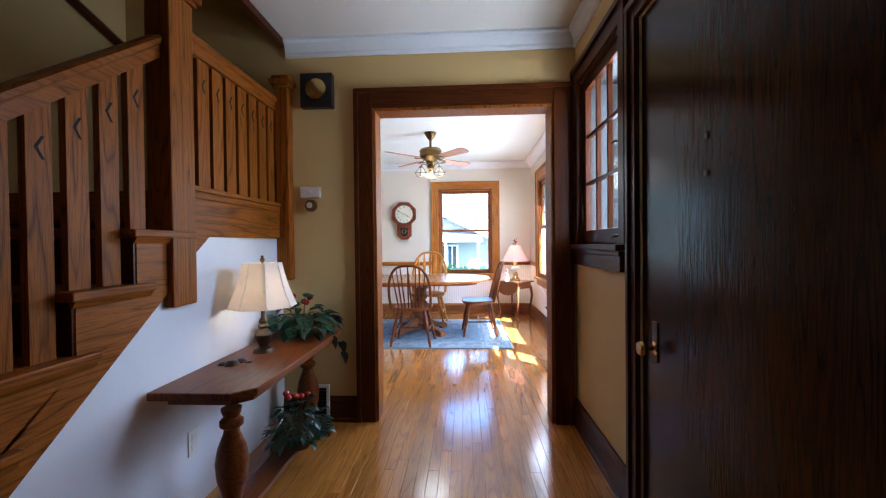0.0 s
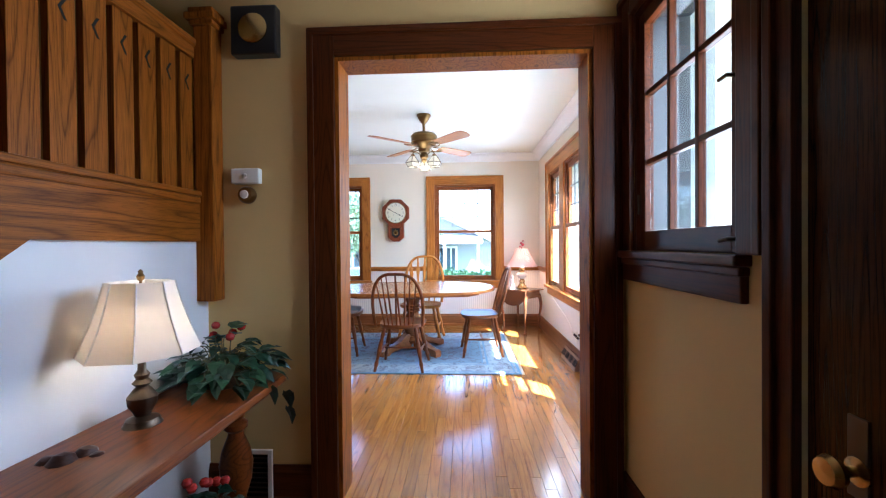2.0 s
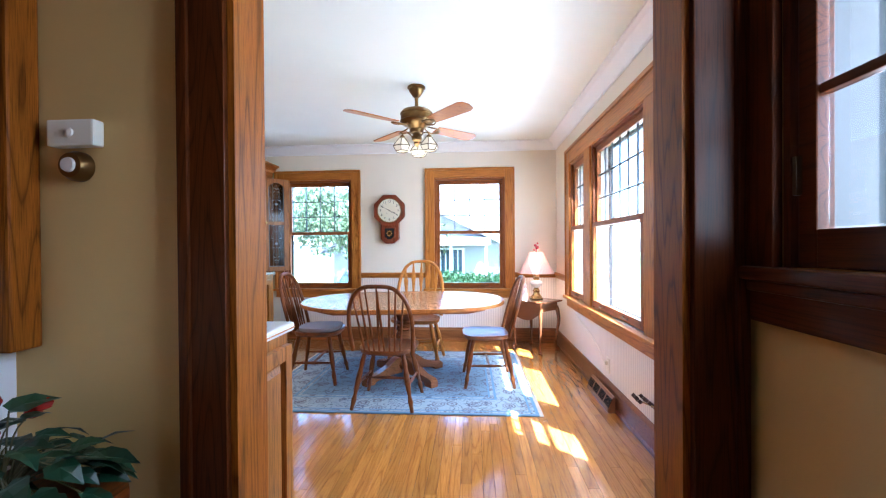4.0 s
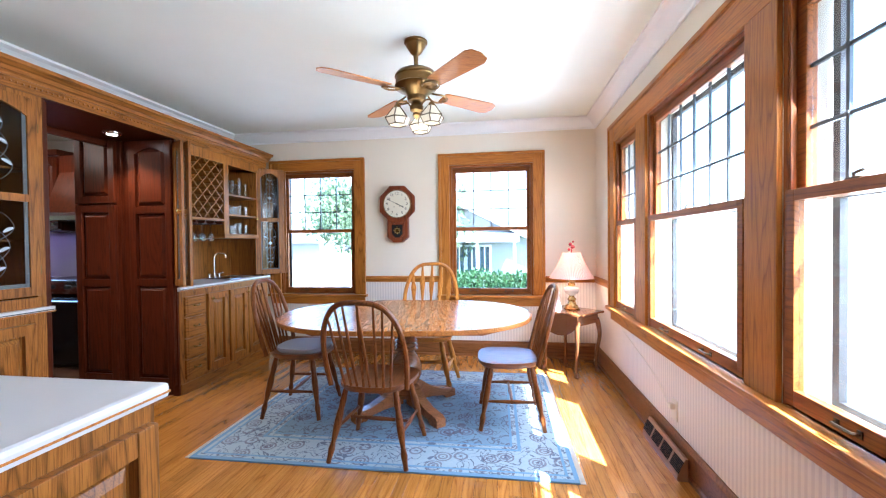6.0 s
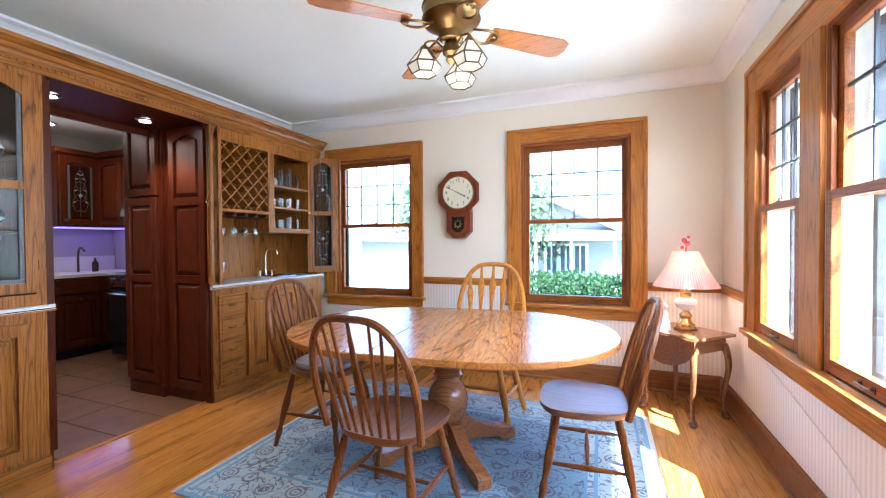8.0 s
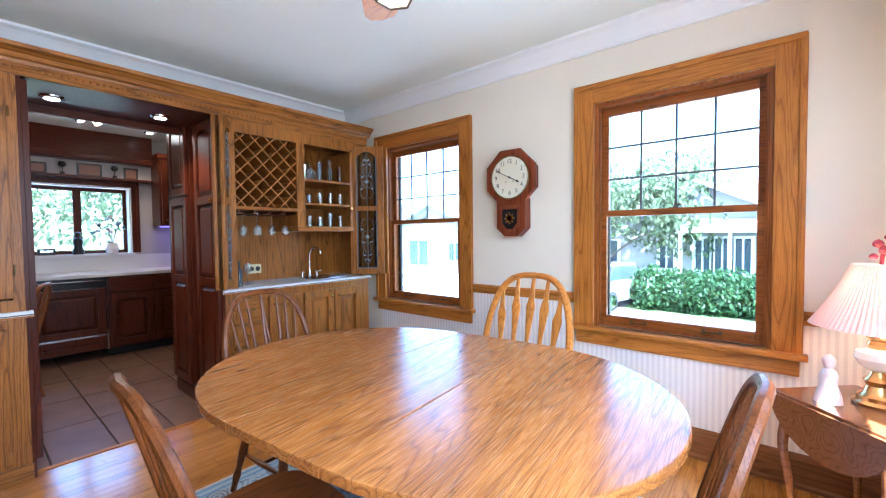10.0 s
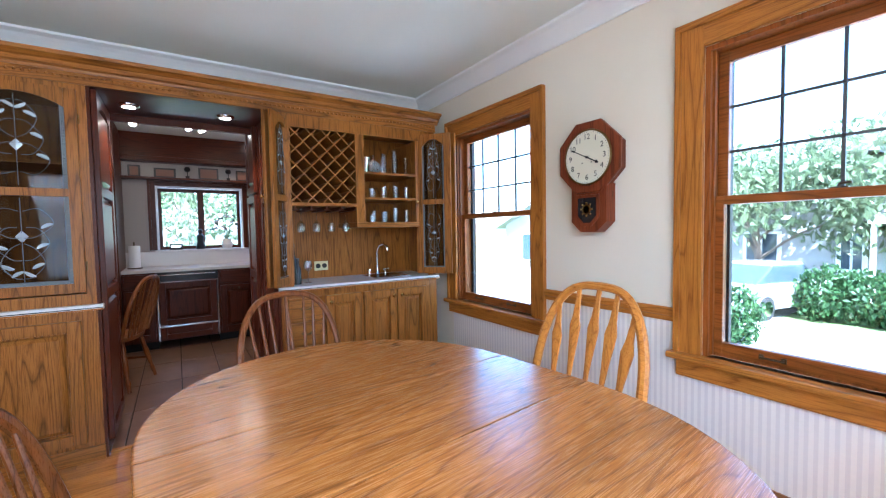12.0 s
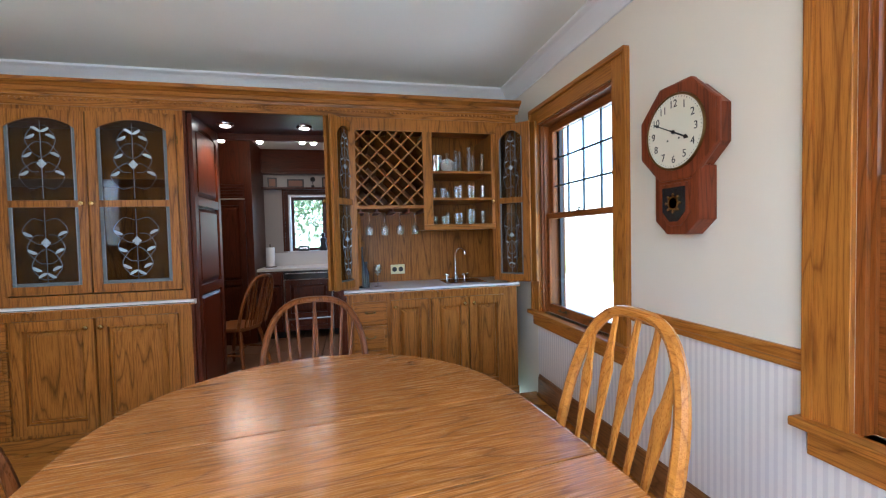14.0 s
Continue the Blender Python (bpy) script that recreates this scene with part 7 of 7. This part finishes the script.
setting("eave", box(XE + 0.19, 2.06, -1.0, 9.2, 2.52, 2.62, bm=box(XW - 3, XE + 0.19, YN + 0.19, 9.2, 2.52, 2.62)), house_paint, "white painted eave of the house", "eave")


def leaves(center, radii, count, size, rng, bm, hollow=0.55):
    for _ in range(count):
        d = Vector((rng.gauss(0, 1), rng.gauss(0, 1), rng.gauss(0, 1))).normalized()
        r = hollow + (1 - hollow) * rng.random()
        p = Vector(center) + Vector((d.x * radii[0], d.y * radii[1], d.z * radii[2])) * r
        q = Euler((rng.uniform(0, 6.3), rng.uniform(0, 6.3), rng.uniform(0, 6.3))).to_matrix()
        s = size * rng.uniform(0.6, 1.3)
        vs = [bm.verts.new(p + q @ Vector(v) * s) for v in ((-0.5, 0, 0), (0, -0.3, 0.08), (0.6, 0, 0), (0, 0.3, 0.08))]
        bm.faces.new(vs)


def hedge(label, centers, radii, seed, count=1500):
    rng = random.Random(seed)
    bm = bmesh.new()
    for c in centers:
        leaves((0.0 + c[0], c[1], GZ + radii[2] * 0.75), (radii[0] * rng.uniform(0.8, 1.15), radii[1], radii[2] * rng.uniform(0.85, 1.15)), count, 0.13, rng, bm)
        tube([(c[0], c[1], GZ - 0.02), (c[0], c[1], GZ + radii[2])], 0.03, 6, bm)
    ob = new("hedge", finish(bm, "hedge", bush_leaf))
    tagged(ob, label, "hedge", kind="stuff")


def tree(label, x, y, h, crown, seed, count=5000):
    rng = random.Random(seed)
    t = thing("tree", label, "tree", pose(x, y, GZ))
    bm = tube(spline([(0, 0, -0.05), (0.05, 0.03, h * 0.3), (-0.04, 0.05, h * 0.62), (0.05, 0, h)], 4), [0.17 - 0.011 * i for i in range(13)], 8)
    lb = bmesh.new()
    for k in range(9):
        a, z = k * 2.4, h * (0.34 + 0.06 * k)
        e = Vector((math.cos(a) * crown * 0.8, math.sin(a) * crown * 0.8, z + crown * 0.45))
        tube(spline([(0, 0, z), (e.x * 0.45, e.y * 0.45, z + crown * 0.3), e], 3), [0.06, 0.05, 0.042, 0.034, 0.028, 0.02, 0.012], 6, bm)
        leaves(e, (crown * 0.55, crown * 0.55, crown * 0.4), count // 10, 0.24, rng, lb, 0.2)
    leaves((0, 0, h), (crown * 0.6, crown * 0.6, crown * 0.5), count // 10, 0.24, rng, lb, 0.2)
    part("trunk", bm, bark, t, smooth=True)
    part("crown", lb, tree_leaf, t)


def house(label, x, y, w, d, wall_h, peak, wins, rz=0):
    """A one-storey gabled house; its front is local -y."""
    h = thing("house", label, "house", pose(x, y, GZ, 0, 0, rz))
    part("wall", prism([(-w / 2, -0.05), (w / 2, -0.05), (w / 2, wall_h), (0, peak), (-w / 2, wall_h)], d), house_paint, h)
    k = 0.5
    s = (peak - wall_h) / (w / 2)
    bm = prism([(-w / 2 - k, wall_h - k * s), (0, peak), (w / 2 + k, wall_h - k * s), (w / 2 + k, wall_h - k * s + 0.16), (0, peak + 0.16), (-w / 2 - k, wall_h - k * s + 0.16)], d + 1.0, m=pose(0, -0.5, 0))
    part("roof", bm, shingle, h)
    for cx, cz, ww, hh in wins:
        o = part("window", box(cx - ww / 2 - 0.08, cx + ww / 2 + 0.08, -0.05, 0.02, cz - hh / 2 - 0.08, cz + hh / 2 + 0.08), white_paint, h)
        for s2 in (-1, 1):
            part("pane", box(cx + s2 * ww / 4 - ww / 4 + 0.03, cx + s2 * ww / 4 + ww / 4 - 0.03, -0.06, -0.052, cz - hh / 2, cz + hh / 2), far_pane, o)
    return h


far_pane = material("far_window_glass", (0.05, 0.07, 0.09), 0.08)
porch_house = house("pale one-storey house with a grey gable roof and glazed porch", -2.1, 23.0, 8.4, 8.0, 2.35, 4.45, [(-0.42, 1.66, 0.5, 1.1), (0.72, 1.62, 0.48, 1.2), (1.30, 1.62, 0.48, 1.2), (1.88, 1.62, 0.48, 1.2), (-2.6, 1.65, 0.9, 1.0)])
part("porch_roof", prism([(0.0, 2.95), (-1.1, 2.56), (-1.1, 2.48), (0.0, 2.85)], 3.3, m=pose(3.4, 0, 0, 0, 0, 90)), shingle, porch_house)
part("porch_fascia", box(0.1, 3.4, -1.12, -1.10, 2.44, 2.58), white_paint, porch_house)
for x in (0.2, 1.6, 3.2):
    part("porch_post", box(x - 0.05, x + 0.05, -1.05, -0.95, -0.05, 2.50), white_paint, porch_house)
house("pale house with a grey roof beyond the side driveway", 15.5, 3.0, 14.0, 8.0, 3.2, 6.0, [(-3.5, 1.7, 1.2, 1.3), (1.0, 1.7, 1.6, 1.3), (4.6, 1.7, 1.0, 1.3)], -90)
hedge("dense green clipped hedge beside the driveway", [(-2.4 + 0.72 * i, 20.3 + 0.15 * (i % 2), 0) for i in range(8)], (0.8, 0.65, 0.82), 3)
hedge("low green shrub by the driveway", [(-2.85, 16.4, 0)], (0.55, 0.55, 0.75), 4, 900)
hedge("green shrubs along the far side of the driveway", [(9.8, -3 + 1.6 * i, 0) for i in range(8)], (0.8, 0.9, 0.7), 6, 700)
hedge("green shrubs along the back garden fence", [(-15.5, 2 + 1.5 * i, 0) for i in range(7)], (0.9, 0.9, 0.9), 8, 700)
setting("pavement_north", box(-12, -3.2, 19.401, 30, GZ - 0.1, GZ + 0.018), concrete, "pale concrete driveway between the houses", "driveway")
silver = material("silver_car_paint", (0.62, 0.63, 0.65), 0.25, 0.6)
tyre_rubber = material("tyre_rubber", (0.02, 0.02, 0.02), 0.8)
car = thing("car", "silver sedan parked on the driveway", "car", pose(-3.75, 20.6, GZ + 0.02, 0, 0, 78))
part("body", prism([(-2.2, 0.25), (2.2, 0.25), (2.25, 0.55), (2.1, 0.78), (1.1, 0.90), (-1.6, 0.92), (-2.15, 0.85), (-2.25, 0.5)], 1.7, bevel=0.06, m=pose(0, -0.85, 0)), silver, car)
part("cabin", prism([(-1.65, 0.90), (1.05, 0.88), (0.35, 1.36), (-1.0, 1.38)], 1.46, bevel=0.05, m=pose(0, -0.73, 0)), far_pane, car, "dark glazed cabin")
part("roof", prism([(-1.0, 1.37), (0.35, 1.35), (0.25, 1.42), (-0.9, 1.43)], 1.40, bevel=0.02, m=pose(0, -0.70, 0)), silver, car)
for x in (-1.4, 1.35):
    for y in (-0.78, 0.78):
        w = part("wheel", lathe([(0.0, -0.1), (0.22, -0.1), (0.31, -0.08), (0.31, 0.08), (0.22, 0.1), (0, 0.1)], 20, m=pose(x, y, 0.31, 90)), tyre_rubber, car, smooth=True)
        part("rim", lathe([(0.0, -0.11), (0.19, -0.105), (0.19, 0.105), (0, 0.11)], 16, m=pose(x, y, 0.31, 90)), chrome, w)
fence = thing("picket_fence", "white picket fence across the side yard", "fence", pose(-12.0, 17.3, GZ + 0.02))
for z in (0.3, 0.85):
    part("rail", box(0, 5.0, 0.02, 0.06, z, z + 0.08), white_paint, fence)
pk = finish(prism([(0, 0), (0.08, 0), (0.08, 1.0), (0.04, 1.08), (0, 1.0)], 0.02), "picket", white_paint)
for k in range(36):
    o = new("picket", pk)
    o.matrix_basis, o.parent = pose(0.02 + 0.138 * k, 0, 0), fence
tree("broad leafy shade tree beside the driveway", -4.7, 22.6, 3.7, 3.1, 11, 9000)
house("small pale garage with a grey roof", -15.0, 24.0, 7.0, 6.0, 2.7, 4.2, [(1.6, 1.5, 0.9, 1.0), (-1.2, 1.4, 1.6, 1.5)])
tree("leafy garden tree behind the house", -18.0, 7.0, 4.5, 3.6, 12, 4000)
tree("leafy garden tree behind the house", -17.0, 2.0, 4.5, 3.6, 13, 3000)
tree("leafy street tree beyond the driveway", 13.0, 11.0, 4.8, 3.4, 14, 3500)

# ---------- floor boards and kitchen tiles ----------
def boards(parent, x0, x1, y0, y1, pitch, mat, near):
    """Narrow strip boards along y with staggered ends. Those inside near are single objects."""
    rng = random.Random(5)
    lengths = (0.5, 0.8, 1.1, 1.5, 2.0)
    meshes = {L: finish(box(0.0006, pitch - 0.0006, 0.0006, L - 0.0006, -0.018, 0.0, 0.0009), "board", mat) for L in lengths}
    rest = bmesh.new()
    x, singles = x0, 0
    while x < x1 - 0.01:
        y = y0
        while y < y1 - 0.01:
            L = rng.choice(lengths)
            cut = min(L, y1 - y)
            inside = near[0] < x < near[1] and y + cut > near[2] and y < near[3]
            if inside and cut == L and x + pitch <= x1 and singles < 330:
                o = new("board", meshes[L])
                o.matrix_basis, o.parent = Matrix.Translation((x, y, 0)), parent
                singles += 1
            else:
                w = min(pitch, x1 - x)
                vs = [rest.verts.new((x + a, y + b, c)) for c in (-0.018, 0.0) for a, b in ((0.0006, 0.0006), (w - 0.0006, 0.0006), (w - 0.0006, cut - 0.0006), (0.0006, cut - 0.0006))]
                for f in ((4, 5, 6, 7), (0, 1, 5, 4), (1, 2, 6, 5), (2, 3, 7, 6), (3, 0, 4, 7)):
                    rest.faces.new([vs[i] for i in f])
            y += cut
        x += pitch
    return rest


floor = thing("floor", "glossy golden oak strip floor with worn varnish", "floor", kind="structure")
rest = boards(floor, -2.08, XE, HS, YN, 0.0572, board_wood, (-0.3, 1.56, 3.3, 6.6))
tagged(part("boards", rest, board_rest, floor), kind="stuff")
kf = thing("floor_kitchen", "large grey-brown glazed kitchen floor tiles", "floor", kind="structure")
tile_mesh = finish(box(0.004, 0.596, 0.004, 0.296, -0.02, -0.002, 0.003), "tile", tile_mat)
for i in range(5):
    for k in range(16):
        o = new("tile", tile_mesh)
        o.matrix_basis, o.parent = Matrix.Translation((KW + 0.6 * i, KS + 0.30 * k, 0)), kf
setting("threshold", box(-2.115, -2.082, 6.24, 7.2, -0.012, 0.006, 0.004), oak["y"], "oak threshold strip between boards and tiles", "threshold")
